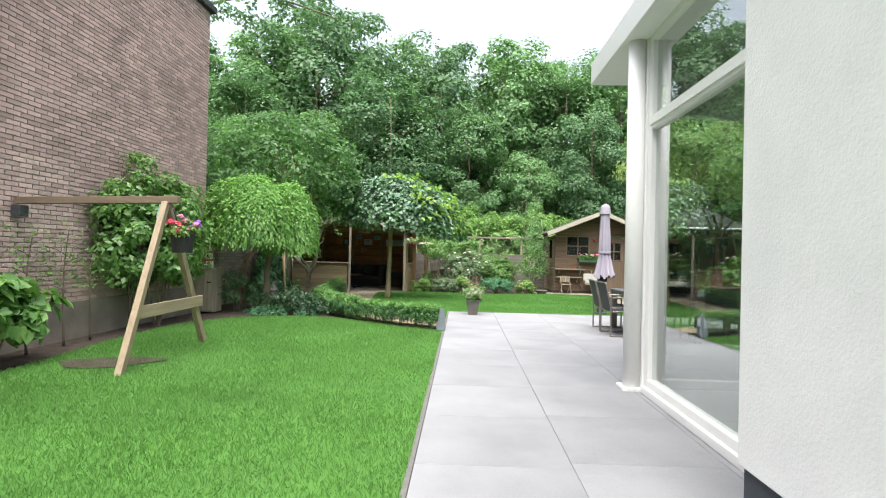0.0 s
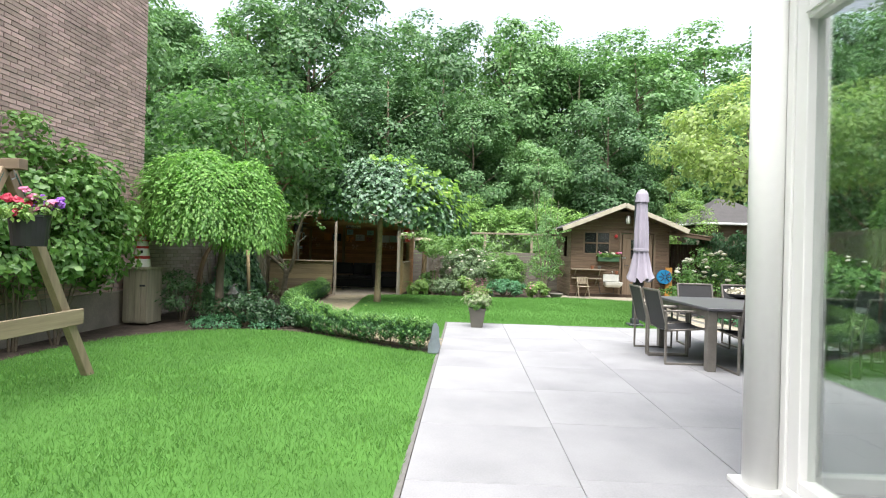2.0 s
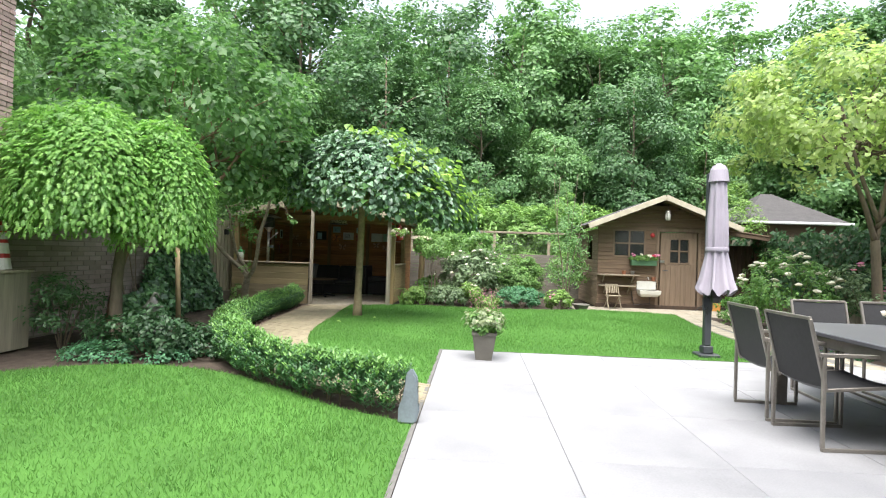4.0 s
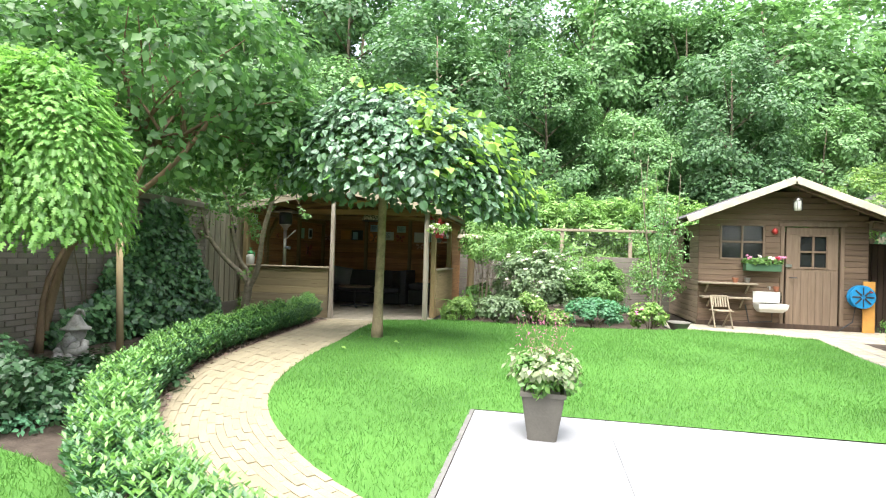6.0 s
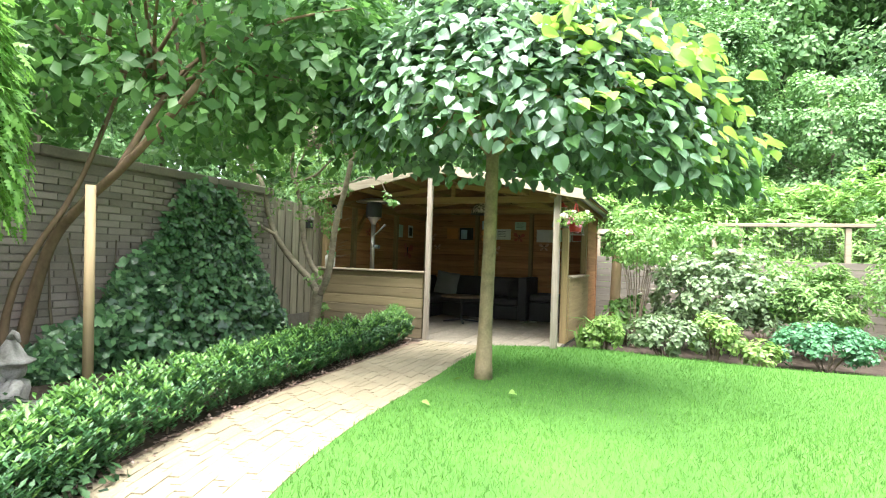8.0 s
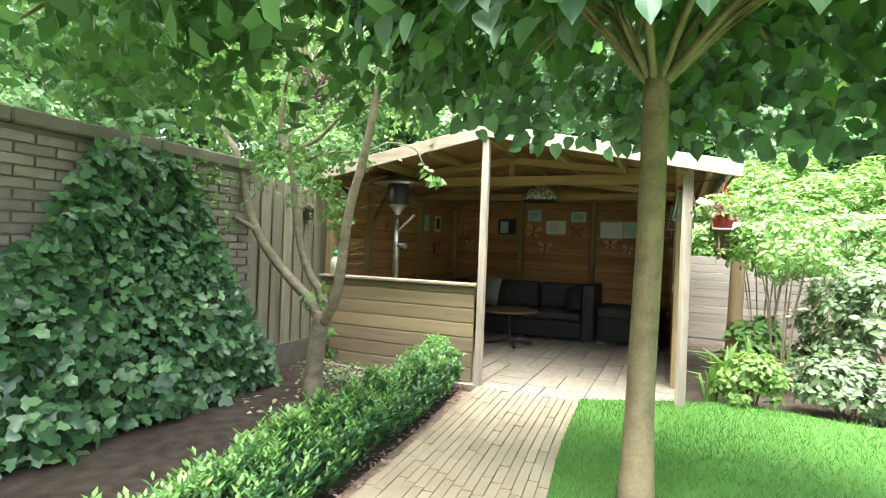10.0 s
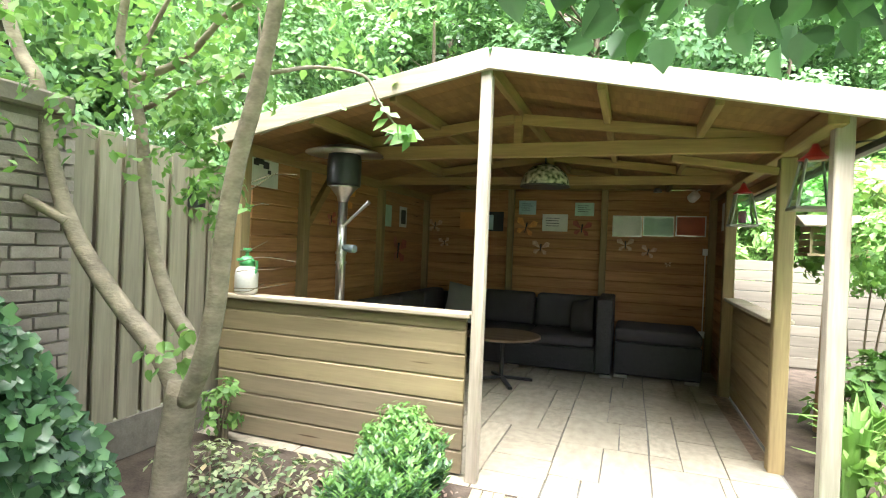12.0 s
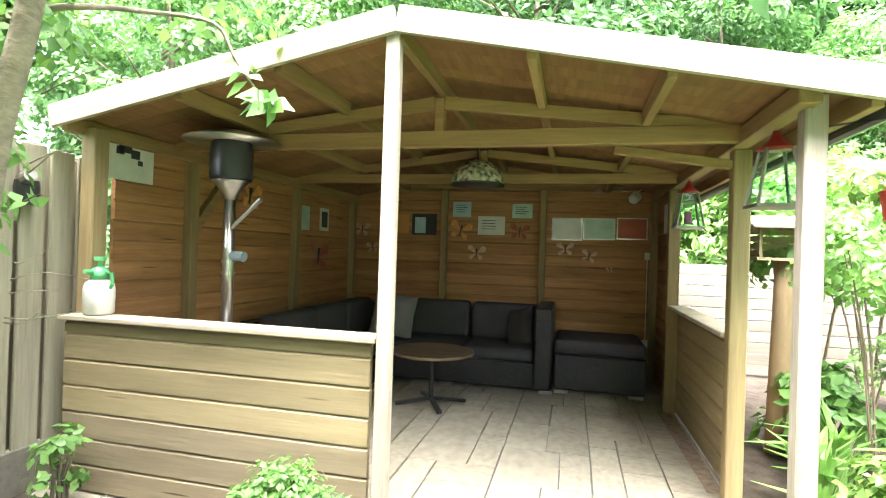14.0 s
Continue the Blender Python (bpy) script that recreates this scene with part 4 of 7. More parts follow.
SY = 20.45
sofa = thing("corner_sofa", "black wicker corner sofa with dark grey cushions", "sofa", (0, 0, LOW))
part("base", B(-5.22, -2.93, SY, 21.36, 0.04, 0.30, bevel=0.015), M_WICKER, sofa)
part("base", B(-5.22, -4.50, 18.95, SY - 0.004, 0.04, 0.30, bevel=0.015), M_WICKER, sofa)
part("backrest", B(-5.22, -2.93, 21.22, 21.36, 0.302, 0.76, bevel=0.015), M_WICKER, sofa)
part("backrest", B(-5.30, -5.16, 18.95, 21.21, 0.302, 0.76, bevel=0.015), M_WICKER, sofa)
part("armrest", B(-2.926, -2.755, SY - 0.01, 21.36, 0.04, 0.865, bevel=0.015), M_WICKER, sofa)
part("armrest", B(-5.30, -4.50, 18.80, 18.94, 0.04, 0.62, bevel=0.015), M_WICKER, sofa)
part("seat_cushion", cushion(-4.52, -3.70, SY + 0.01, 21.18, 0.304, 0.43), M_CUSHION, sofa, smooth=True)
part("seat_cushion", cushion(-3.69, -2.94, SY + 0.01, 21.18, 0.304, 0.43), M_CUSHION, sofa, smooth=True)
part("seat_cushion", cushion(-5.14, -4.53, 18.98, 21.18, 0.304, 0.43), M_CUSHION, sofa, smooth=True)
for x in (-4.5, -3.68):
    part("back_cushion", cushion(x, x + 0.78, 21.0, 21.21, 0.435, 0.84), M_CUSHION, sofa, smooth=True)
for y in (19.0, 19.72, 20.44):
    part("back_cushion", cushion(-5.15, -4.95, y, y + 0.70, 0.435, 0.82), M_CUSHION, sofa, smooth=True)
for x in (-4.9, -3.9, -2.87):
    part("foot", B(x, x + 0.13, SY - 0.012, SY + 0.05, 0.007, 0.038), M_STEEL, sofa)
ott = thing("ottoman", "black wicker ottoman with a dark grey cushion", "ottoman", (0, 0, LOW))
part("base", B(-2.73, -1.84, 20.56, 21.34, 0.04, 0.40, bevel=0.015), M_WICKER, ott)
part("seat_cushion", cushion(-2.73, -1.84, 20.55, 21.34, 0.404, 0.55), M_CUSHION, ott, smooth=True)
for x in (-2.72, -2.0):
    part("foot", B(x, x + 0.14, 20.545, 20.60, 0.007, 0.038), M_STEEL, ott)


def pillow(name, at, size, tilt, material, label):
    bm = bmesh.new()
    n = 8
    grid = [[[None] * (n + 1) for _ in range(n + 1)] for _ in range(2)]
    for s in range(2):
        for i in range(n + 1):
            for j in range(n + 1):
                u, v = i / n * 2 - 1, j / n * 2 - 1
                t = (1 - u ** 4) * (1 - v ** 4)
                pinch = 1 - 0.06 * (1 - abs(u * v))
                grid[s][i][j] = bm.verts.new((u * size / 2 * pinch, (0.075 * t ** 0.5 + 0.004) * (1 if s else -1), v * size / 2 * pinch))
        for i in range(n):
            for j in range(n):
                bm.faces.new([grid[s][i][j], grid[s][i + 1][j], grid[s][i + 1][j + 1], grid[s][i][j + 1]])
    bmesh.ops.remove_doubles(bm, verts=bm.verts, dist=0.0001)
    ob = part(name, bm, material, smooth=True)
    ob.matrix_world = pose(*at, *tilt)
    return tagged(ob, label, "cushion")


pillow("cushion", (-4.52, 20.70, 0.625), 0.48, (-16, 8, 14), M_PILLOW, "square grey cushion leaning on the sofa back")
pillow("cushion", (-3.10, 20.80, 0.575), 0.40, (-12, -14, -48), M_CUSHION, "dark grey cushion against the sofa arm")

tab = thing("side_table", "round wooden bistro table on a black cross foot", "table", (-3.80, 19.72, LOW + 0.008))
part("tabletop", lathe([(0.36, 0.465), (0.385, 0.472), (0.385, 0.492), (0.37, 0.498)], seg=40), M_SHED, tab)
part("column", T([(0, 0, 0.05), (0, 0, 0.463)], 0.022, 12), M_BLACK, tab)
for k in range(4):
    a = k * math.pi / 2 + 0.5
    part("foot", beam((0.02 * math.cos(a), 0.02 * math.sin(a), 0.055), (0.33 * math.cos(a), 0.33 * math.sin(a), 0.02), 0.045, 0.028), M_BLACK, tab)

heat = thing("patio_heater", "stainless patio heater with a dark burner and round hood", "heater", (-4.69, 17.95, LOW + 0.008))
heat.scale = (1, 1, 1.05)
part("base", lathe([(0.23, 0.0), (0.23, 0.06), (0.20, 0.09), (0.20, 0.72), (0.17, 0.76), (0.05, 0.80)], seg=32), M_STEEL, heat, smooth=False)
part("pole", T([(0, 0, 0.80), (0, 0, 1.60)], 0.036, 20), M_STEEL, heat, smooth=True)
for z in (1.15, 1.22):
    part("collar", lathe([(0.043, z), (0.043, z + 0.018)], seg=20), M_STEEL, heat)
part("cone", lathe([(0.038, 1.60), (0.05, 1.64), (0.10, 1.70), (0.115, 1.715)], seg=28), M_STEEL, heat, smooth=True)
part("burner", lathe([(0.125, 1.716), (0.13, 1.74), (0.13, 1.90), (0.12, 1.95), (0.09, 1.97)], seg=28), M_BLACK, heat, smooth=True)
part("hood", lathe([(0.295, 1.945), (0.29, 1.955), (0.18, 1.99), (0.09, 2.012), (0.02, 2.018), (0.02, 2.010), (0.09, 2.0), (0.18, 1.978)], seg=40), M_STEEL, heat, smooth=True)

part("lever", T([(0.03, -0.02, 1.43), (0.16, -0.04, 1.53), (0.25, -0.05, 1.60)], [0.012, 0.012, 0.016], 8), M_STEEL, heat)
part("valve", T([(0.035, -0.02, 1.27), (0.08, -0.03, 1.265), (0.14, -0.04, 1.262)], [0.022, 0.03, 0.03], 12), M_SLATE, heat, "grey-blue valve knob")
cylob = thing("garden_sprayer", "white plastic pressure sprayer with a green pump top", "sprayer", (-5.16, 17.46, 0.938))
part("tank", lathe([(0.06, 0), (0.078, 0.012), (0.08, 0.14), (0.072, 0.175), (0.045, 0.20)], seg=28), M_WHITEP, cylob, smooth=True)
part("pump_head", lathe([(0.05, 0.20), (0.052, 0.23), (0.035, 0.262), (0.018, 0.27)], seg=24), M_GREENP, cylob, smooth=True)
part("plunger", lathe([(0.012, 0.27), (0.012, 0.30), (0.03, 0.305), (0.03, 0.325)], seg=16), M_GREENP, cylob)
part("nozzle", T([(0.0, -0.05, 0.24), (0.0, -0.10, 0.245)], [0.014, 0.010], 10), M_GREENP, cylob)
part("handle", T([(0.045, 0, 0.24), (0.085, 0, 0.235), (0.085, 0, 0.17), (0.07, 0, 0.15)], 0.011, 8), M_GREENP, cylob)


# pictures, papers and butterflies on the back wall
def back_paper(x0, z0, x1, z1, material, label, ink=None, frame_mat=None):
    ob = thing("framed_print" if frame_mat else "paper_sheet", label, "picture" if frame_mat else "paper", ((x0 + x1) / 2, PYB - 0.036, (z0 + z1) / 2))
    w, h = (x1 - x0) / 2, (z1 - z0) / 2
    part("sheet", B(-w, w, 0.0, 0.004, -h, h), material, ob)
    if frame_mat:
        for a in (B(-w - 0.012, w + 0.012, -0.006, 0.006, h, h + 0.012), B(-w - 0.012, w + 0.012, -0.006, 0.006, -h - 0.012, -h), B(-w - 0.012, -w, -0.006, 0.006, -h, h), B(w, w + 0.012, -0.006, 0.006, -h, h)):
            part("frame", a, frame_mat, ob)
    if ink:
        for k in range(4):
            z = h * 0.5 - k * h * 0.3
            part("text_line", B(-w * 0.7, w * random.uniform(0.2, 0.7), -0.002, -0.001, z, z + h * 0.07), ink, ob)
    return ob


back_paper(-4.035, 1.795, -3.805, 1.98, M_BLUEPAPER, "pale blue sheet pinned to the wooden wall", M_INK)
back_paper(-3.715, 1.58, -3.385, 1.805, M_PALEPAPER, "pale landscape sheet pinned to the wooden wall", M_INK)
back_paper(-3.30, 1.79, -3.06, 1.96, M_GREENPAPER, "pale green sheet pinned to the wooden wall", M_INK)
back_paper(-2.815, 1.55, -2.49, 1.79, M_PALEPAPER, "pale print in a thin frame on the wall", None, M_STEEL)
back_paper(-2.455, 1.565, -2.125, 1.79, M_GREENPAPER, "grey-green print in a thin frame on the wall", None, M_STEEL)
back_paper(-2.08, 1.575, -1.77, 1.80, M_REDPAPER, "red-brown print in a thin frame on the wall", None, M_STEEL)
back_paper(-4.86, 1.58, -4.60, 1.81, M_ORANGEPAPER, "orange sheet pinned to the wooden wall")
back_paper(-4.56, 1.56, -4.24, 1.825, M_INK, "dark sheet with a pale flower pinned to the wall")
t_ob = back_paper(-4.52, 1.58, -4.38, 1.78, M_BLUEPAPER, "pale blue cut-out flower on a dark sheet")
t_ob.location.y -= 0.006


def butterfly(at, size, material, rx=0, facing="y", label="painted metal butterfly hung on the wooden wall"):
    ob = thing("butterfly_ornament", label, "ornament", at)
    if facing == "x":
        ob.rotation_euler = (0, radians(rx), radians(90))
    else:
        ob.rotation_euler = (0, radians(rx), 0)
    for s in (-1, 1):
        for (a, b, c, d) in ((0.02, 0.0, 0.5, 0.42), (0.02, -0.02, 0.38, -0.34)):
            v = [(s * a * size, 0, b * size), (s * c * 0.55 * size, -0.02 * size - 0.004, d * size), (s * c * size, -0.05 * size - 0.004, d * 0.9 * size), (s * c * 0.95 * size, -0.05 * size - 0.004, d * 0.35 * size)]
            vv = v + [(x, y - 0.003, z) for x, y, z in v]
            mesh_from("wing", vv, [(0, 1, 2, 3), (7, 6, 5, 4), (0, 4, 5, 1), (1, 5, 6, 2), (2, 6, 7, 3), (3, 7, 4, 0)], material, ob)
    part("body", T([(0, -0.004, -0.25 * size), (0, -0.006, 0.25 * size)], [0.02 * size, 0.04 * size], 8), M_INK, ob)
    return ob


M_BFLY = mat("orange_wing", (0.70, 0.34, 0.08), (0.42, 0.14, 0.04), rough=0.5, scale=16, bump=0)
M_BFLYR = mat("red_wing", (0.36, 0.075, 0.04), (0.14, 0.03, 0.02), rough=0.5, scale=16, bump=0)
M_BFLYW = mat("white_wing", (0.58, 0.44, 0.30), (0.30, 0.13, 0.07), rough=0.5, scale=16, bump=0)
for x, z, s, mt in ((-3.93, 1.62, 0.23, M_BFLY), (-3.205, 1.62, 0.20, M_BFLYR), (-3.725, 1.35, 0.19, M_BFLYW), (-2.665, 1.43, 0.17, M_BFLYW), (-2.395, 1.355, 0.15, M_BFLYW), (-2.16, 1.21, 0.06, M_BFLYW), (-5.23, 1.61, 0.18, M_BFLYW), (-5.08, 1.38, 0.13, M_BFLYW)):
    butterfly((x, PYB - 0.034, z), s * 1.2, mt, random.uniform(-15, 15))
for y, z, s, mt in ((20.50, 1.25, 0.34, M_BFLYR), (19.17, 1.79, 0.26, M_BFLY), (18.90, 1.55, 0.13, M_BFLYR)):
    butterfly((PX0 + 0.042, y, z), s * 1.15, mt, random.uniform(-20, 20), "x")


def side_picture(y0, y1, z0, z1, material, label, x=PX0 + 0.042, s=1):
    ob = thing("framed_print", label, "picture", (x, (y0 + y1) / 2, (z0 + z1) / 2))
    w, h = (y1 - y0) / 2, (z1 - z0) / 2
    part("sheet", B(0, 0.006 * s, -w, w, -h, h), material, ob)
    return ob


poster = side_picture(17.62, 18.05, 1.745, 2.055, M_PALEPAPER, "pale poster with dark blots on the side wall", x=PX0 + 0.042)
for y, z, r in ((-0.02, 0.06, 0.05), (0.06, 0.02, 0.035), (0.10, -0.03, 0.02), (-0.06, 0.03, 0.03)):
    part("blot", B(0.007, 0.009, y - r, y + r, z - r * 0.8, z + r * 0.8, bevel=0.0), M_INK, poster)
pic = side_picture(20.51, 20.73, 1.55, 1.81, M_PALEPAPER, "small framed black-and-white photograph on the side wall")
part("frame", B(0.007, 0.010, -0.07, 0.07, -0.09, 0.09), M_INK, pic)
side_picture(20.10, 20.27, 1.54, 1.80, M_GREENPAPER, "small green print on the side wall")
for y0, y1, z0, z1 in ((20.42, 20.66, 1.62, 1.92), (20.70, 20.95, 1.62, 1.92), (20.45, 20.75, 1.0, 1.45)):
    side_picture(y0, y1, z0, z1, M_PALEPAPER, "pale framed print on the narrow side wall", x=PX1 - 0.022, s=-1)

# lamps
lamp = thing("pendant_lamp", "mosaic glass pendant lamp shade under the roof", "lamp", (-3.45, 19.82, 1.985))
M_MOSAIC = mat("mosaic_glass", (0.60, 0.58, 0.44), (0.05, 0.07, 0.04), rough=0.25, scale=26, detail=0, bump=0.1)
part("shade", lathe([(0.245, 0.0), (0.24, 0.05), (0.21, 0.12), (0.14, 0.19), (0.05, 0.225), (0.045, 0.215), (0.13, 0.18), (0.20, 0.115), (0.232, 0.01)], seg=32), M_MOSAIC, lamp, smooth=True)
part("rim", lathe([(0.25, -0.012), (0.252, 0.0), (0.242, 0.006), (0.238, -0.01)], seg=32), M_BLACK, lamp)
part("rod", T([(0, 0, 0.22), (0, 0, 0.335)], 0.008, 8), M_BLACK, lamp)
spot = thing("spotlight", "white adjustable spotlight under the roof plate", "lamp", (-1.93, 21.2, 2.02))
part("head", lathe([(0.035, -0.06), (0.055, -0.04), (0.055, 0.05), (0.04, 0.06)], seg=20), M_WHITEP, spot, smooth=True).rotation_euler = (radians(60), 0, radians(35))
part("arm", T([(0, 0, 0.03), (0.06, 0.06, 0.09), (0.10, 0.10, 0.11)], 0.008, 8), M_WHITEP, spot)
sens = thing("ceiling_sensor", "small round dark sensor under the roof", "sensor", (-2.32, 21.28, 2.08))
part("body", lathe([(0.045, 0.0), (0.045, 0.03), (0.03, 0.05)], seg=20), M_TAUPE, sens)
sw = thing("light_switch", "small white wall switch with a cable", "switch", (-1.755, PYB - 0.045, 1.38))
part("plate", B(-0.03, 0.03, -0.02, 0.01, -0.04, 0.04, bevel=0.004), M_WHITEP, sw)
part("cable", T([(0, 0, -0.04), (0, 0, -0.95)], 0.006, 6), M_WHITEP, sw)
part("socket", B(-0.035, 0.035, -0.025, 0.01, -1.03, -0.95, bevel=0.004), M_WHITEP, sw)


def lantern(at, h, label):
    ob = thing("hanging_lantern", label, "lantern", at, "lanterns on the eaves")
    w0, w1 = 0.055, 0.10
    for s, c in ((1, 0), (-1, 0), (0, 1), (0, -1)):
        if s:
            v = [(s * w0, -w0, 0), (s * w0, w0, 0), (s * w1, w1, -h), (s * w1, -w1, -h)]
        else:
            v = [(-w0, c * w0, 0), (w0, c * w0, 0), (w1, c * w1, -h), (-w1, c * w1, -h)]
        inner = [(x * 0.96, y * 0.96, z) for x, y, z in v]
        pane = mesh_from("pane", v + inner, [(0, 1, 2, 3), (7, 6, 5, 4), (0, 4, 5, 1), (2, 6, 7, 3), (1, 5, 6, 2), (3, 7, 4, 0)], M_TINT, ob)
        pane.visible_shadow = False
    for sx in (-1, 1):
        for sy in (-1, 1):
            part("edge", beam((sx * w0, sy * w0, 0), (sx * w1, sy * w1, -h), 0.012, 0.012, bevel=0), M_TAUPE, ob)
    part("base", B(-w1 - 0.008, w1 + 0.008, -w1 - 0.008, w1 + 0.008, -h - 0.012, -h + 0.004), M_TAUPE, ob)
    part("top", lathe([(0.085, 0.0), (0.06, 0.02), (0.03, 0.05), (0.015, 0.09)], seg=16), M_RED, ob, "red domed top", smooth=True)
    part("hook", T([(0, 0, 0.085), (0, 0, 0.14)], 0.004, 6), M_BLACK, ob)
    return ob


l1 = lantern((-1.64, 17.88, 1.90), 0.27, "green glass lantern with a red top hanging by a post")
l2 = lantern((-1.70, 19.55, 1.885), 0.27, "green glass lantern with a pink candle hanging under the eaves")
part("candle", lathe([(0.03, -0.25), (0.03, -0.15)], seg=14), P_PINK, l2)

# vertical board fence between garden wall and pavilion
fen = thing("fence", "grey-green overlapping board fence beside the pavilion", "fence", (-5.49, 0, 0))
y, k = 16.38, 0
while y < 17.70:
    part("board", B(0.030, 0.052, y, min(y + 0.138, 17.74), 0.2, 1.93 - 0.012 * k, bevel=0.004), M_FENCE, fen)
    part("back_board", B(-0.058, -0.036, y + 0.02, min(y + 0.186, 17.745), 0.2, 1.92 - 0.012 * k, bevel=0.004), M_FENCE, fen)
    y += 0.168
    k += 1
part("gravel_board", B(0.02, 0.06, 16.36, 17.74, -0.03, 0.22, bevel=0.006), M_PALEB, fen)
part("rail", B(-0.03, -0.002, 16.36, 17.74, 0.85, 0.93), M_FENCE, fen)
part("post", B(-0.10, -0.06, 17.36, 17.43, 0, 1.90, bevel=0.005), M_FENCE, fen)
part("post", B(-0.04, 0.055, 16.355, 16.378, 0, 1.97, bevel=0.005), M_FENCE, fen)
bird = thing("nest_box", "small dark pipe-like nest box on the fence", "nest box", (-5.40, 17.22, 1.62))
part("body", lathe([(0.055, -0.09), (0.06, 0.0), (0.055, 0.04)], seg=16), M_BLACK, bird)
part("mouth", T([(0.03, -0.03, 0.05), (0.10, -0.06, 0.06)], [0.035, 0.03], 12), M_TAUPE, bird)

# ---- trees of the garden ----
def limbs(name, owner, material, paths, seg=10):
    """Each limb a tapered tube: (points, first radius, last radius)."""
    bm = bmesh.new()
    for pts, r0, r1 in paths:
        line = [Vector(p) for p in pts]
        fine = []
        pp = [line[0]] + line + [line[-1]]
        for i in range(1, len(pp) - 2):
            for s in range(4):
                t = s / 4
                a, b, c, d = pp[i - 1], pp[i], pp[i + 1], pp[i + 2]
                fine.append(0.5 * (2 * b + (c - a) * t + (2 * a - 5 * b + 4 * c - d) * t * t + (3 * b - a - 3 * c + d) * t ** 3))
        fine.append(line[-1])
        n = len(fine) - 1
        add_tube(bm, fine, [r0 + (r1 - r0) * i / n + (r0 * 0.35 * max(0, 1 - i / 3) if pts[0][2] < 0.02 else 0) for i in range(n + 1)], seg)
    return part(name, bm, material, owner, smooth=True)


def twigs(center, radii, n, r=0.008):
    """Random branch paths out to a crown."""
    out = []
    c = Vector(center)
    for _ in range(n):
        d = Vector((random.gauss(0, 1), random.gauss(0, 1), random.gauss(0.2, 0.8))).normalized()
        e = c + Vector((d.x * radii[0], d.y * radii[1], d.z * radii[2])) * random.uniform(0.6, 0.95)
        s = c + Vector((random.uniform(-.3, .3) * radii[0], random.uniform(-.3, .3) * radii[1], -0.5 * radii[2]))
        m = (s + e) / 2 + Vector((random.uniform(-.1, .1), random.uniform(-.1, .1), 0.12))
        out.append(([s, m, e], r * 2.2, r * 0.5))
    return out


# umbrella-shaped catalpa on the lawn
cat = thing("umbrella_tree", "umbrella-pruned tree with large heart-shaped leaves on a bare trunk", "tree", (0, 0, 0))
cpaths = [([(-1.85, 15.36, -0.02), (-1.845, 15.37, 0.7), (-1.83, 15.37, 1.4), (-1.825, 15.35, 2.2)], 0.072, 0.062)]
for k in range(22):
    a = k * 0.2856 * 2.2
    r = 1.25 + 0.3 * math.sin(k * 3.1)
    cpaths.append(([(-1.83, 15.36, 2.1), (-1.72 + 0.45 * r * math.cos(a), 15.24 + 0.3 * r * math.sin(a), 2.62), (-1.60 + r * math.cos(a), 15.14 + 0.65 * r * math.sin(a), 2.42)], 0.02, 0.006))
limbs("trunk", cat, M_CATBARK, cpaths)


def dome(n, center, R, z_low, z_top, shift=0.0, jitter=0.07, deep=1.0):
    """Points and facings over a drooping dome; shift lowers the +x rim, deep squeezes it along y."""
    a = rnd.uniform(0, 2 * np.pi, n)
    u = np.sqrt(rnd.random(n))
    rim = R * (1 + 0.07 * np.sin(3 * a + 1) + 0.05 * np.sin(7 * a))
    x, y = u * rim * np.cos(a), u * rim * np.sin(a) * deep
    z = z_low + (z_top - z_low) * np.sqrt(np.maximum(0, 1 - u ** 2.2)) - shift * np.maximum(0, x / R) ** 2
    z = z + 0.09 * np.sin(5 * x + 1) * np.cos(4 * y) - 0.17 * x / R
    pos = np.column_stack([center[0] + x, center[1] + y, z]) + rnd.normal(size=(n, 3)) * jitter
    out = np.column_stack([np.cos(a), np.sin(a), np.zeros(n)])
    nor = out * (0.3 + 0.5 * u[:, None] ** 2) + np.array([0, 0, 0.95]) + rnd.normal(size=(n, 3)) * 0.42
    return pos, nor, out


CC = (-1.53, 15.14)
p, q, o = dome(8200, CC, 1.68, 1.98, 3.34, 0.10, deep=0.70)
leaves("crown", p, q, 0.10, ROUND, L_CATALPA, cat, droop=0.5, along=o * 0.7 + rnd.normal(size=o.shape) * 0.6)
p, q, o = dome(120, CC, 1.72, 2.02, 3.39, 0.10, 0.04, deep=0.70)
pick = np.repeat(np.argsort(-(p[:, 0] - CC[0]) - 0.9 * (p[:, 2] - 2.4) - 0.9 * rnd.random(120))[:66], 10)
p, q, o = p[pick] + rnd.normal(size=(len(pick), 3)) * np.array([0.11, 0.11, 0.06]), q[pick] + rnd.normal(size=(len(pick), 3)) * 0.3, o[pick]
leaves("young_leaves", p, q, 0.125, ROUND, L_CATNEW, cat, "pale green young leaves", droop=0.5, along=o + rnd.normal(size=o.shape) * 0.5)
# inner layer in a darker green: shade beneath the crown put into leaf colour
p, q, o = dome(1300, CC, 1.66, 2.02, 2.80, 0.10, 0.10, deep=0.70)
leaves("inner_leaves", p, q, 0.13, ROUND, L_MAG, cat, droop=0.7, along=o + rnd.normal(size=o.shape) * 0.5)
a = rnd.uniform(0, 2 * np.pi, 900)
rr = 1.70 * (1 + 0.07 * np.sin(3 * a + 1) + 0.05 * np.sin(7 * a)) * rnd.uniform(0.8, 1.04, 900)
p = np.column_stack([CC[0] + rr * np.cos(a), CC[1] + 0.70 * rr * np.sin(a), rnd.uniform(1.95, 2.38, 900) - 0.10 * np.maximum(0, np.cos(a)) ** 2 - 0.17 * np.cos(a)])
o = np.column_stack([np.cos(a), np.sin(a), np.zeros(900)])
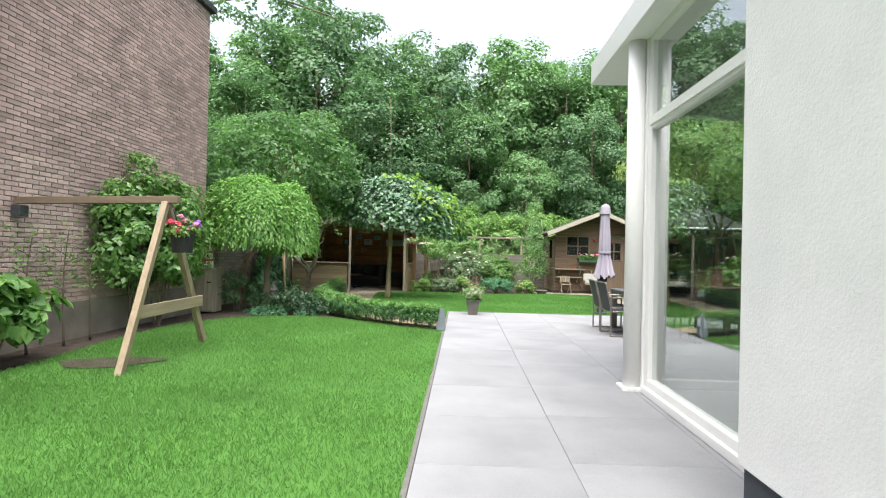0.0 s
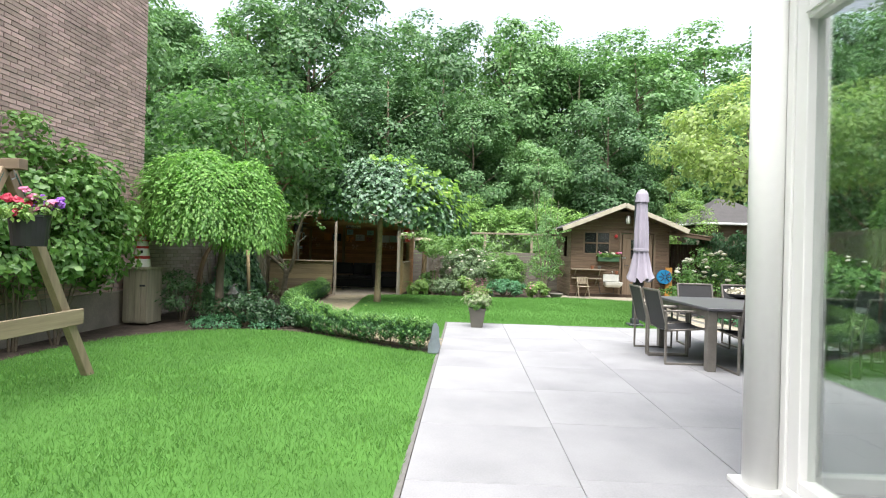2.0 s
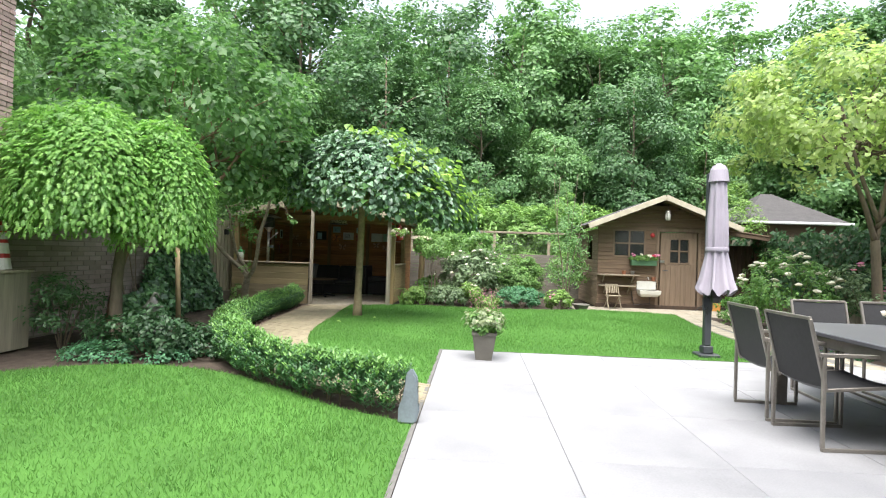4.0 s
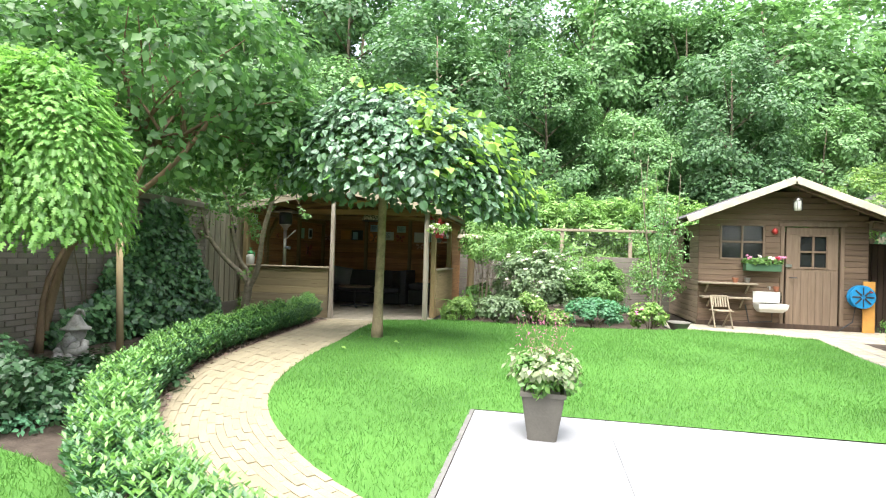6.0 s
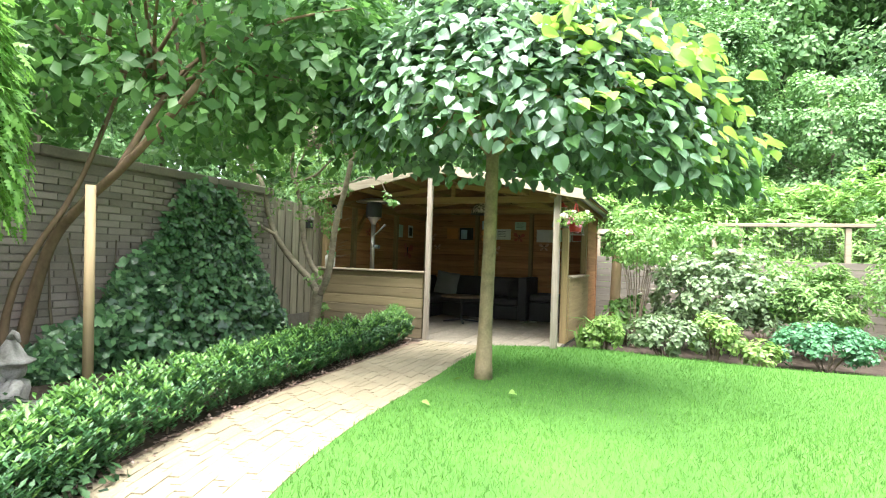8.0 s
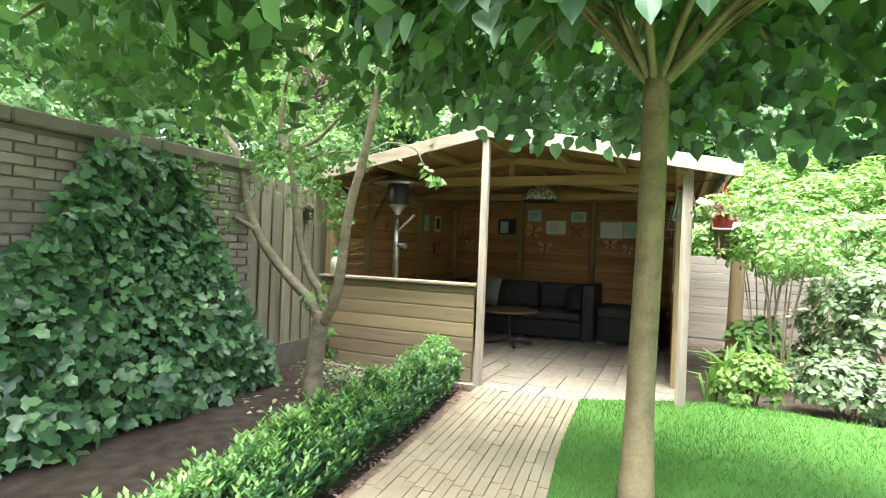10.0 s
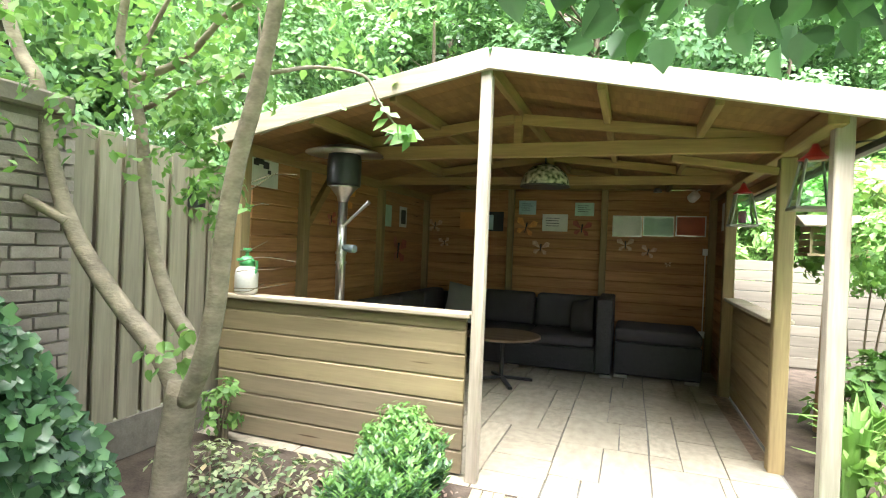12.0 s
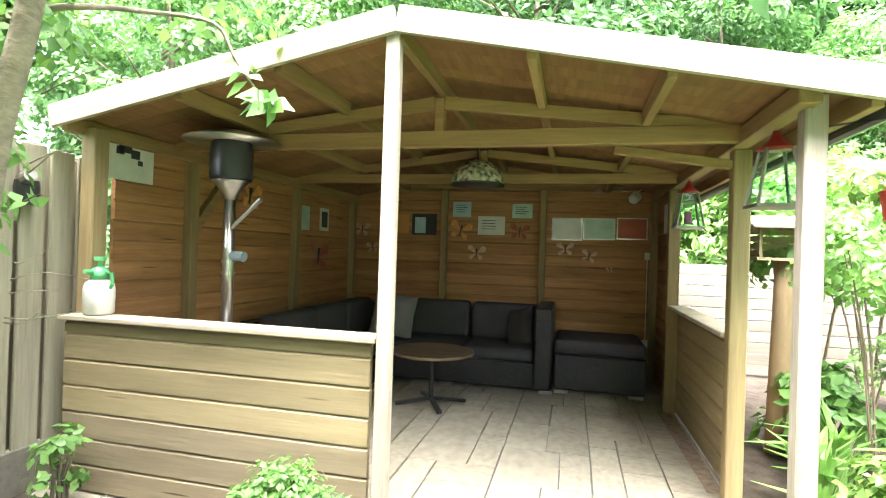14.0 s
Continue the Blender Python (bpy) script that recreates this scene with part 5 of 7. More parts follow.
leaves("rim_leaves", p, o * 0.9 + np.array([0, 0, 0.45]) + rnd.normal(size=o.shape) * 0.45, 0.11, ROUND, L_CATALPA, cat, droop=0.8, along=o * 0.5 + rnd.normal(size=o.shape) * 0.5)

# weeping tree
weep = thing("weeping_tree", "weeping tree with curtains of bright green feathery leaves", "tree", (0, 0, 0))
limbs("trunk", weep, M_BARK, [([(-3.92, 11.4, 0.0), (-3.94, 11.42, 0.8), (-3.9, 11.45, 1.5), (-4.0, 11.4, 2.3)], 0.07, 0.05), ([(-3.9, 11.45, 1.5), (-3.7, 11.55, 2.0), (-3.5, 11.6, 2.4)], 0.04, 0.02), ([(-3.98, 11.4, 2.2), (-4.4, 11.35, 2.6), (-4.8, 11.3, 2.7)], 0.035, 0.015)])
wp, wn_, wa = [], [], []
for cx, cy, R, zt, zb, strands in ((-4.25, 11.42, 0.93, 2.74, 1.24, 2000), (-3.50, 11.6, 0.52, 2.62, 1.10, 860)):
    for _ in range(strands):
        a, r1 = random.uniform(0, 2 * math.pi), R * math.sqrt(random.uniform(0.02, 1.0)) * random.uniform(0.9, 1.06)
        ztop = zt - 0.55 * (r1 / R) ** 2.5 + random.uniform(-0.06, 0.06)
        zend = max(zb, ztop - random.uniform(0.7, 1.3)) + random.uniform(0, 0.2) if r1 > 0.55 * R else ztop - random.uniform(0.05, 0.25)
        steps = max(3, int((ztop - zend) / 0.075) + 2)
        for k in range(steps):
            t = k / steps
            rr = r1 + 0.10 * math.sqrt(t)
            z = ztop + (zend - ztop) * t
            j = random.uniform(-0.6, 0.6)
            wp.append((cx + rr * math.cos(a) + random.uniform(-.03, .03), cy + rr * math.sin(a) + random.uniform(-.03, .03), z))
            wn_.append((math.cos(a + j) * (0.5 + t), math.sin(a + j) * (0.5 + t), 0.75 - 0.3 * t))
            wa.append((math.cos(a + j) + random.uniform(-.5, .5), math.sin(a + j) + random.uniform(-.5, .5), -0.5))
leaves("crown", wp, wn_, 0.078, FROND, L_WEEP, weep, droop=0.3, along=wa)
for cx, cy, R, zt in ((-4.25, 11.42, 0.97, 2.80), (-3.50, 11.6, 0.54, 2.68)):
    p, q, o = dome(int(6000 * R * R), (cx, cy), R, zt - 1.0, zt, 0, 0.05)
    leaves("upper_crown", p, q, 0.09, FROND, L_WEEP, weep, droop=0.5, along=o + rnd.normal(size=o.shape) * 0.5)

# stake and the dark-leaved tree behind it
stake = part("tree_stake", T([(-4.09, 13.06, -0.05), (-4.165, 13.06, 1.58)], [0.036, 0.034], 14), M_STAKE, smooth=True)
tagged(stake, "round pale wooden tree stake in the bed", "stake")
mag = thing("tree", "broad dark-leaved garden tree leaning over the bed", "tree", (0, 0, 0))
limbs("trunk", mag, M_LIMB, [([(-5.3, 13.2, -0.03), (-5.28, 13.3, 0.55), (-5.16, 13.38, 1.14), (-4.8, 13.4, 1.48), (-4.36, 13.4, 1.75), (-3.81, 13.45, 2.21), (-3.5, 13.7, 2.8)], 0.055, 0.025), ([(-5.1, 13.0, -0.03), (-5.12, 13.1, 0.8), (-5.0, 13.5, 1.7), (-5.1, 14.0, 3.0)], 0.035, 0.016), ([(-4.36, 13.4, 1.75), (-4.45, 13.8, 2.4), (-4.5, 14.4, 3.2)], 0.035, 0.018)] + twigs((-4.4, 14.0, 3.2), (2.0, 1.5, 1.2), 26, 0.01))
g = [clumps((-4.7, 14.05, 3.35), (2.1, 1.5, 1.45), 150, 50, 0.42, lo=-0.78, shell=0.5), clumps((-3.5, 14.5, 2.65), (1.05, 0.9, 0.75), 52, 46, 0.34, lo=-0.8, shell=0.5), clumps((-5.4, 12.9, 3.0), (1.2, 1.0, 1.0), 40, 60, 0.36, shell=0.5)]
leaves("crown", np.concatenate([v[0] for v in g]), np.concatenate([v[1] for v in g]), 0.135, OVAL, L_MAG, mag, droop=0.5)

# many-stemmed plum beside the pavilion
plum = thing("tree", "small many-stemmed tree with smooth bent stems before the pavilion", "tree", (0, 0, 0))
plp = [([(-4.48, 16.18, -0.03), (-4.46, 16.18, 0.3), (-4.40, 16.18, 0.70)], 0.080, 0.066),
       ([(-4.42, 16.18, 0.62), (-4.56, 16.2, 0.79), (-4.77, 16.2, 0.96), (-5.03, 16.2, 1.20), (-5.19, 16.2, 1.41), (-5.29, 16.2, 1.63), (-5.38, 16.2, 1.90), (-5.45, 16.2, 2.10), (-5.6, 16.2, 2.28), (-5.8, 16.2, 2.7)], 0.047, 0.030),
       ([(-4.42, 16.22, 0.66), (-4.52, 16.33, 0.83), (-4.67, 16.35, 0.99), (-4.79, 16.35, 1.25), (-4.865, 16.35, 1.58), (-4.90, 16.35, 1.84), (-4.97, 16.35, 2.05), (-5.07, 16.35, 2.3), (-5.05, 16.4, 2.8)], 0.042, 0.020),
       ([(-4.38, 16.17, 0.62), (-4.275, 16.15, 0.80), (-4.218, 16.15, 1.04), (-4.18, 16.15, 1.385), (-4.125, 16.15, 1.67), (-4.05, 16.15, 1.92), (-3.97, 16.15, 2.28), (-3.9, 16.15, 2.7), (-3.82, 16.2, 3.3)], 0.047, 0.026),
       ([(-5.16, 16.18, 1.38), (-5.35, 16.12, 1.48), (-5.46, 16.1, 1.54), (-5.62, 16.1, 1.64), (-5.70, 16.1, 1.74)], 0.026, 0.018), ([(-5.0, 16.35, 2.1), (-4.7, 16.4, 2.2), (-4.4, 16.4, 2.42), (-3.9, 16.35, 2.5)], 0.022, 0.010), ([(-4.95, 16.36, 2.0), (-5.1, 16.5, 2.3), (-4.9, 16.6, 2.8)], 0.020, 0.010),
       ([(-4.93, 16.38, 1.96), (-4.6, 16.4, 2.08), (-4.1, 16.3, 2.06), (-4.1, 16.65, 2.2), (-3.84, 16.65, 2.14), (-3.75, 16.65, 2.01), (-3.65, 16.65, 1.88)], 0.014, 0.004)]
for k in range(9):
    z = random.uniform(1.0, 1.8)
    x = -4.22 + (z - 1.0) * 0.16
    plp.append(([(x, 16.24, z), (x + 0.06 + 0.01 * k, 16.22, z + random.uniform(0, .03)), (x + 0.14 + 0.02 * k, 16.2 + random.uniform(-.05, .05), z + random.uniform(0.0, .08))], 0.0026, 0.0010))
limbs("trunk", plum, M_PALEBARK, plp + twigs((-4.6, 16.4, 3.1), (1.2, 1.0, 1.0), 30, 0.007))
g = [clumps((-4.7, 16.5, 3.15), (1.35, 1.1, 1.0), 64, 36, 0.30, lo=-0.9, shell=0.35), clumps((-5.3, 15.9, 2.75), (0.8, 0.9, 0.7), 30, 34, 0.26, shell=0.3), clumps((-3.9, 16.3, 2.75), (0.6, 0.6, 0.35), 12, 26, 0.2, shell=0.3)]
leaves("crown", np.concatenate([v[0] for v in g]), np.concatenate([v[1] for v in g]), 0.075, OVAL, L_HEDGE, plum, droop=0.5)
spray = [Vector((-3.75, 16.65, 2.01)), Vector((-3.65, 16.65, 1.88)), Vector((-3.55, 16.65, 1.83))]
tip = np.array([tuple(spray[0].lerp(spray[1], k / 6)) for k in range(7)] + [tuple(spray[1].lerp(spray[2], k / 12)) for k in range(10)]) + rnd.normal(size=(17, 3)) * 0.008
way = np.array([(1.0 if k % 2 else -0.7, -0.2, -0.35 - 0.25 * (k % 3)) for k in range(17)]) + rnd.normal(size=(17, 3)) * 0.2
leaves("hanging_twig_leaves", tip, rnd.normal(size=(17, 3)) * 0.35 + np.array([0.1, -0.8, 0.5]), 0.095, OVAL, L_BOXNEW, plum, "fresh green leaves at a twig's end", droop=0.2, along=way)
tip = np.column_stack([rnd.uniform(-4.55, -4.28, 70), rnd.uniform(16.1, 16.4, 70), rnd.uniform(1.45, 1.75, 70)])
leaves("spur_leaves", tip, rnd.normal(size=(70, 3)) + np.array([0, -0.4, 0.6]), 0.05, OVAL, L_HEDGE, plum, droop=0.4)
g = [clumps((-4.95, 16.25, 1.85), (0.55, 0.28, 0.30), 16, 12, 0.12, shell=0.2), clumps((-4.45, 16.3, 2.05), (0.45, 0.3, 0.22), 12, 12, 0.12, shell=0.2), clumps((-5.15, 15.7, 1.65), (0.25, 0.3, 0.35), 10, 12, 0.12, shell=0.2)]
g += [clumps(c, (0.16, 0.12, 0.10), 7, 9, 0.07, shell=0.2) for c in ((-4.38, 16.3, 1.62), (-4.33, 16.3, 1.48), (-4.45, 16.3, 1.78), (-4.57, 16.30, 1.89), (-4.25, 16.30, 1.98))]
tip = np.column_stack([rnd.uniform(-4.56, -4.32, 22), rnd.uniform(16.08, 16.2, 22), rnd.uniform(0.75, 0.96, 22)])
leaves("stem_leaves", tip, rnd.normal(size=(22, 3)) * 0.5 + np.array([0.3, -0.8, 0.6]), 0.055, ROUND, L_HEDGE, plum, droop=0.6)
leaves("leaf_sprays", np.concatenate([v[0] for v in g]), np.concatenate([v[1] for v in g]), 0.06, OVAL, L_HEDGE, plum, droop=0.4)

# yellow-green tree above the dining table
acer = thing("tree", "yellow-green spreading tree beyond the dining table", "tree", (0, 0, 0))
limbs("trunk", acer, M_BARK, [([(7.15, 14.5, 0.0), (7.1, 14.5, 0.9), (7.05, 14.5, 1.7)], 0.085, 0.065), ([(7.05, 14.5, 1.65), (6.75, 14.4, 2.4), (6.2, 14.3, 3.4)], 0.05, 0.02), ([(7.05, 14.5, 1.65), (7.25, 14.55, 2.6), (7.5, 14.6, 3.8)], 0.05, 0.02), ([(7.1, 14.5, 2.0), (6.95, 14.8, 3.0), (6.8, 15.1, 4.3)], 0.04, 0.018), ([(7.05, 14.5, 1.9), (7.7, 14.2, 2.7), (8.4, 14.0, 3.4)], 0.035, 0.015)] + twigs((6.95, 14.5, 3.7), (2.1, 1.8, 1.1), 28, 0.01))
g = [clumps((6.95, 14.5, 3.85), (2.2, 1.9, 1.35), 120, 100, 0.38, lo=-0.75, shell=0.5), clumps((8.9, 13.6, 3.9), (1.3, 1.4, 1.2), 34, 70, 0.36, shell=0.5)]
leaves("crown", np.concatenate([v[0] for v in g]), np.concatenate([v[1] for v in g]), 0.115, OVAL, L_ACER, acer, droop=0.5)

# ---- hedge along the path ----
BOXLEAF = (np.array([(0, 0, 0), (-0.2, 0.55, 0.05), (0, 1, 0.0), (0.2, 0.55, 0.05)]), [(0, 3, 2), (0, 2, 1)])
hed = thing("box_hedge", "low clipped evergreen hedge with upright leafy shoots", "hedge", (0, 0, 0))
HL = resample(smooth_line([(-0.14, 9.36), (-0.75, 9.64), (-1.50, 10.18), (-2.12, 10.82), (-2.62, 11.6), (-3.02, 12.5), (-3.27, 13.5), (-3.42, 14.7), (-3.52, 15.9), (-3.66, 17.1)]), 400)
hp, hn, ha, tp_, tn_, ta_ = [], [], [], [], [], []
for _ in range(6000):
    k = random.randrange(399)
    d = HL[k + 1] - HL[k]
    nx, ny = -d[1] / np.linalg.norm(d), d[0] / np.linalg.norm(d)
    u = random.uniform(-1, 1)
    x, y = HL[k][0] + nx * u * 0.16, HL[k][1] + ny * u * 0.16
    hh = 0.33 * (1 - 0.22 * abs(u) ** 3) + 0.10 * noise.noise(Vector((x * 6, y * 6, 0))) + random.uniform(-0.02, 0.03)
    z0 = random.uniform(0.02, hh - 0.06) if abs(u) > 0.55 else hh - random.uniform(0.03, 0.14)
    lean = u * 0.55 if abs(u) > 0.5 else random.uniform(-0.3, 0.3)
    top = z0 + random.uniform(0.06, 0.12)
    for s in range(11):
        t = s / 10
        a = s * 2.4 + k
        px, py, pz = x + nx * lean * 0.1 * t, y + ny * lean * 0.1 * t, z0 + (top - z0) * t
        dest = (tp_, tn_, ta_) if (s > 6 and (top > 0.30 or k % 3 == 0)) else (hp, hn, ha)
        dest[0].append((px, py, pz))
        dest[1].append((-math.cos(a) * 0.6, -math.sin(a) * 0.6, 0.95 - 0.3 * t))
        dest[2].append((math.cos(a) + nx * lean, math.sin(a) + ny * lean, 0.45 + 1.0 * t * t))
leaves("foliage", hp, hn, 0.047, BOXLEAF, L_BOX, hed, droop=0.0, along=ha)
leaves("young_growth", tp_, tn_, 0.045, BOXLEAF, L_BOXNEW, hed, "fresh light green shoot tips", droop=0.0, along=ta_)
bm = bmesh.new()
for k in range(0, 399, 5):
    x, y = HL[k] + rnd.uniform(-0.06, 0.06, 2)
    add_tube(bm, [(x, y, -0.02), (x + random.uniform(-.04, .04), y, 0.15), (x + random.uniform(-.06, .06), y, 0.28)], [0.008, 0.006, 0.003], 5)
tagged(part("branchwork", bm, M_BARK, hed), kind="stuff")


# ---- shrubs ----
def shrub(label, center, radii, leaf, size, n_cl, per, shape=OVAL, r=0.16, lo=-0.6, flower=None, nf=0, fsize=0.05, name="shrub", category="shrub", up=0.45, shell=0.5, droop=0.4, stems=7):
    ob = thing(name, label, category, (center[0], center[1], LOW if center[1] > 17.8 else 0.0))
    c = (0, 0, center[2])
    bm = bmesh.new()
    for k in range(stems):
        a = k * 2.4
        add_tube(bm, [(0.04 * math.cos(a), 0.04 * math.sin(a), -0.03), (radii[0] * 0.3 * math.cos(a), radii[1] * 0.3 * math.sin(a), center[2] * 0.6), (radii[0] * 0.6 * math.cos(a), radii[1] * 0.6 * math.sin(a), center[2] + radii[2] * 0.3)], [0.012, 0.008, 0.004], 5)
    part("branchwork", bm, M_BARK, ob)
    p, q = clumps(c, radii, n_cl, per, r, lo=lo, shell=shell, up=up)
    p[:, 2] = np.maximum(p[:, 2], 0.01)
    leaves("foliage", p, q, size, shape, leaf, ob, droop=droop)
    if flower:
        d = unit(rnd.normal(size=(nf * 3, 3)))
        d = d[d[:, 2] > 0.05][:nf]
        heads = np.array(c) + d * np.array(radii) * rnd.uniform(1.0, 1.12, (len(d), 1))
        one = bloom("flower_head", fsize * 1.25, flower, ob, 0.5)
        for k, h in enumerate(heads):
            head = one if k == 0 else new("flower_head", one.data)
            head.parent = ob
            head.matrix_basis = pose(*h, 0, 0, (k * 67) % 360)
    return ob


shrub("large glossy laurel-like shrub against the brick wall", (-4.92, 8.98, 1.55), (0.42, 1.36, 1.0), L_LAUREL, 0.105, 150, 56, r=0.22, lo=-0.9, up=0.35)
shrub("tall shoots of the wall shrub reaching up the brick", (-5.05, 8.5, 2.35), (0.28, 0.65, 0.5), L_HEDGE, 0.08, 30, 36, r=0.15, lo=-0.9, up=0.4)
shrub("broad-leaved fresh green shrub at the wall's foot", (-4.75, 5.55, 0.50), (0.42, 0.6, 0.42), L_HYDR, 0.15, 26, 20, HEART, r=0.16)
for y, h in ((6.35, 1.45), (6.95, 1.55), (7.45, 1.2), (5.6, 1.5)):
    ob = thing("espalier_tree", "thin young trained tree with few leaves against the brick wall", "tree", (-4.98, y, 0), "thin trees against the wall")
    paths = [([(0, 0, -0.02), (0.02, -0.05, 0.5), (-0.02, 0.0, 1.0), (0.0, 0.05, h)], 0.014, 0.006)]
    for k in range(6):
        z = 0.7 + k * 0.12
        s = 1 if k % 2 else -1
        paths.append(([(0, 0, z), (0, s * 0.18, z + 0.08), (0.02, s * 0.38, z + 0.12)], 0.006, 0.003))
    limbs("stem", ob, M_BARK, paths, 6)
    n = 110
    p = np.column_stack([rnd.normal(size=n) * 0.06, rnd.uniform(-0.42, 0.42, n), rnd.uniform(0.75, h + 0.1, n)])
    leaves("foliage", p, rnd.normal(size=(n, 3)) + np.array([0.8, -0.2, 0.5]), 0.055, OVAL, L_HEDGE, ob)

shrub("dark green shrub at the edge of the lawn", (-3.25, 11.0, 0.23), (0.58, 0.34, 0.26), L_DARKSH, 0.06, 42, 42, r=0.15)
shrub("dark green shrub below the weeping tree", (-2.75, 11.15, 0.11), (0.36, 0.3, 0.15), L_DARKSH, 0.05, 24, 40, r=0.1)
shrub("low dark ground cover in the bed", (-3.35, 11.9, 0.05), (0.75, 0.7, 0.14), L_DARKSH, 0.06, 60, 36, r=0.12, up=0.8)
shrub("low blue-green ground cover at the lawn's edge", (-3.45, 10.95, 0.03), (0.7, 0.42, 0.10), L_TEAL, 0.045, 60, 36, r=0.10, up=0.8)
shrub("low grey-green ground cover beside the hedge", (-3.0, 11.55, 0.04), (0.35, 0.6, 0.10), L_TEAL, 0.045, 36, 36, r=0.10, up=0.8)
shrub("small leafy clump among bark and fallen leaves", (-4.35, 16.75, 0.05), (0.5, 0.35, 0.06), L_VARIEG, 0.045, 22, 12, r=0.08, up=0.8)
shrub("small green shoot beside the fence", (-5.12, 17.22, 0.18), (0.10, 0.10, 0.22), L_HEDGE, 0.065, 12, 14, r=0.06)
shrub("small dark evergreen shrub by the garden wall", (-4.55, 11.35, 0.42), (0.42, 0.35, 0.45), L_DEEP, 0.07, 40, 40, NARROW, r=0.14)
shrub("dense box bush at the pavilion post", (-3.72, 17.0, 0.24), (0.20, 0.16, 0.22), L_BOXNEW, 0.035, 60, 30, r=0.06)

# ivy on the garden wall
ivy = thing("ivy", "thick dark glossy ivy climbing the garden wall", "climber", (0, 0, 0))
n = 7000
yy = rnd.uniform(13.2, 16.35, n)
top = np.interp(yy, [13.2, 13.5, 13.9, 14.4, 14.75, 15.1, 15.45, 15.7, 15.95, 16.15, 16.35], [0.18, 0.32, 0.7, 1.25, 1.76, 1.98, 1.86, 1.4, 0.95, 0.5, 0.1])
zz = rnd.random(n) ** 0.85 * (top + 0.08 * np.sin(yy * 9))
thick = 0.10 + 0.25 * np.clip(1 - zz / 1.6, 0, 1) * np.interp(yy, [13.2, 14.2, 15.5, 16.35], [0.7, 1, 1, 0.5])
bulge = 1 + 0.35 * np.array([noise.noise(Vector((a * 2.6, b * 2.6, 1.0))) for a, b in zip(yy, zz)])
xx = -5.34 + thick * bulge * rnd.uniform(0.35, 1.22, n) + 0.03
leaves("foliage", np.column_stack([xx, yy, zz]), np.column_stack([np.ones(n), rnd.normal(size=n) * 0.8 - 0.15, 0.75 + rnd.normal(size=n) * 0.75]), 0.10, IVYLEAF, L_IVY, ivy, droop=0.8)
bm = bmesh.new()
for k in range(14):
    y = 13.5 + k * 0.19
    add_tube(bm, [(-5.2, y, -0.02), (-5.28, y + random.uniform(-.1, .1), 0.6), (-5.31, y + random.uniform(-.15, .15), 1.2)], [0.016, 0.012, 0.006], 6)
part("branchwork", bm, M_BARK, ivy)
ivy2 = thing("ivy", "dense ivy covering the far garden fence", "climber", (0, 0, 0))
n = 5200
yy, zz = rnd.uniform(14.8, 21.6, n), rnd.uniform(0.3, 2.0, n)
leaves("foliage", np.column_stack([8.25 - rnd.uniform(0.02, 0.28, n), yy, zz + 0.08 * np.sin(yy * 5)]), np.column_stack([-np.ones(n), rnd.normal(size=n) * 0.5, 0.4 + rnd.normal(size=n) * 0.4]), 0.10, IVYLEAF, L_DARKSH, ivy2, droop=0.6)

# far bed
shrub("large variegated shrub with flat cream flower heads", (0.38, 18.95, 0.72), (0.92, 0.55, 0.66), L_VARIEG, 0.078, 120, 60, r=0.17, flower=P_WHITE, nf=46, fsize=0.042)
shrub("feathery light green shrub in the far bed", (1.50, 19.2, 0.68), (0.66, 0.45, 0.60), L_HEDGE, 0.085, 90, 90, NARROW, r=0.17, up=0.7, droop=-0.7)
shrub("blue-green bushy perennial at the lawn's edge", (1.50, 18.2, 0.25), (0.56, 0.28, 0.27), L_TEAL, 0.06, 80, 46, r=0.1, droop=-0.3)
shrub("lime-green perennial at the lawn's edge", (-1.05, 17.95, 0.26), (0.24, 0.2, 0.24), L_LIME, 0.065, 34, 34, r=0.09)
shrub("lime-green hydrangea at the lawn's edge", (0.28, 18.05, 0.30), (0.30, 0.22, 0.26), L_LIME, 0.065, 38, 34, r=0.1, flower=P_WHITE, nf=6, fsize=0.04)
shrub("small lime-green perennial at the lawn's edge", (0.80, 17.98, 0.15), (0.24, 0.18, 0.14), L_LIME, 0.07, 22, 24, r=0.08)
shrub("low variegated perennial with white edges", (-0.30, 18.05, 0.24), (0.50, 0.27, 0.24), L_VARIEG, 0.07, 56, 40, r=0.1)
shrub("lime-green hydrangea with pink heads", (2.48, 18.25, 0.24), (0.30, 0.22, 0.24), L_LIME, 0.085, 28, 26, r=0.1, flower=P_PINK, nf=5, fsize=0.035)
shrub("light green shrub on bare stems beside the pavilion", (-0.72, 19.9, 1.68), (0.62, 0.5, 0.42), L_HEDGE, 0.085, 62, 44, r=0.2, lo=-0.9)
shrub("green shrub between pavilion and fence", (0.25, 21.0, 1.45), (0.75, 0.5, 0.6), L_LAUREL, 0.09, 60, 46, r=0.22)
shrub("dark green shrub in front of the far fence", (1.2, 20.9, 0.7), (1.1, 0.5, 0.7), L_LAUREL, 0.08, 60, 44, r=0.2)
shrub("green shrub beside the shed", (3.0, 20.6, 0.9), (0.5, 0.6, 0.7), L_HEDGE, 0.07, 46, 44, r=0.2)
birch = thing("tree", "slender young many-stemmed tree with small leaves beside the shed", "tree", (2.72, 18.95, LOW))
bp = [([(0.05 * math.cos(k), 0.05 * math.sin(k), -0.02), (0.12 * math.cos(k * 1.3), 0.1 * math.sin(k * 2), 1.0), (0.35 * math.cos(k * 1.3), 0.3 * math.sin(k * 2.1), 2.1), (0.42 * math.cos(k * 1.3 + .3), 0.36 * math.sin(k * 2.1), 3.0 + 0.12 * k)], 0.018, 0.004) for k in range(5)]
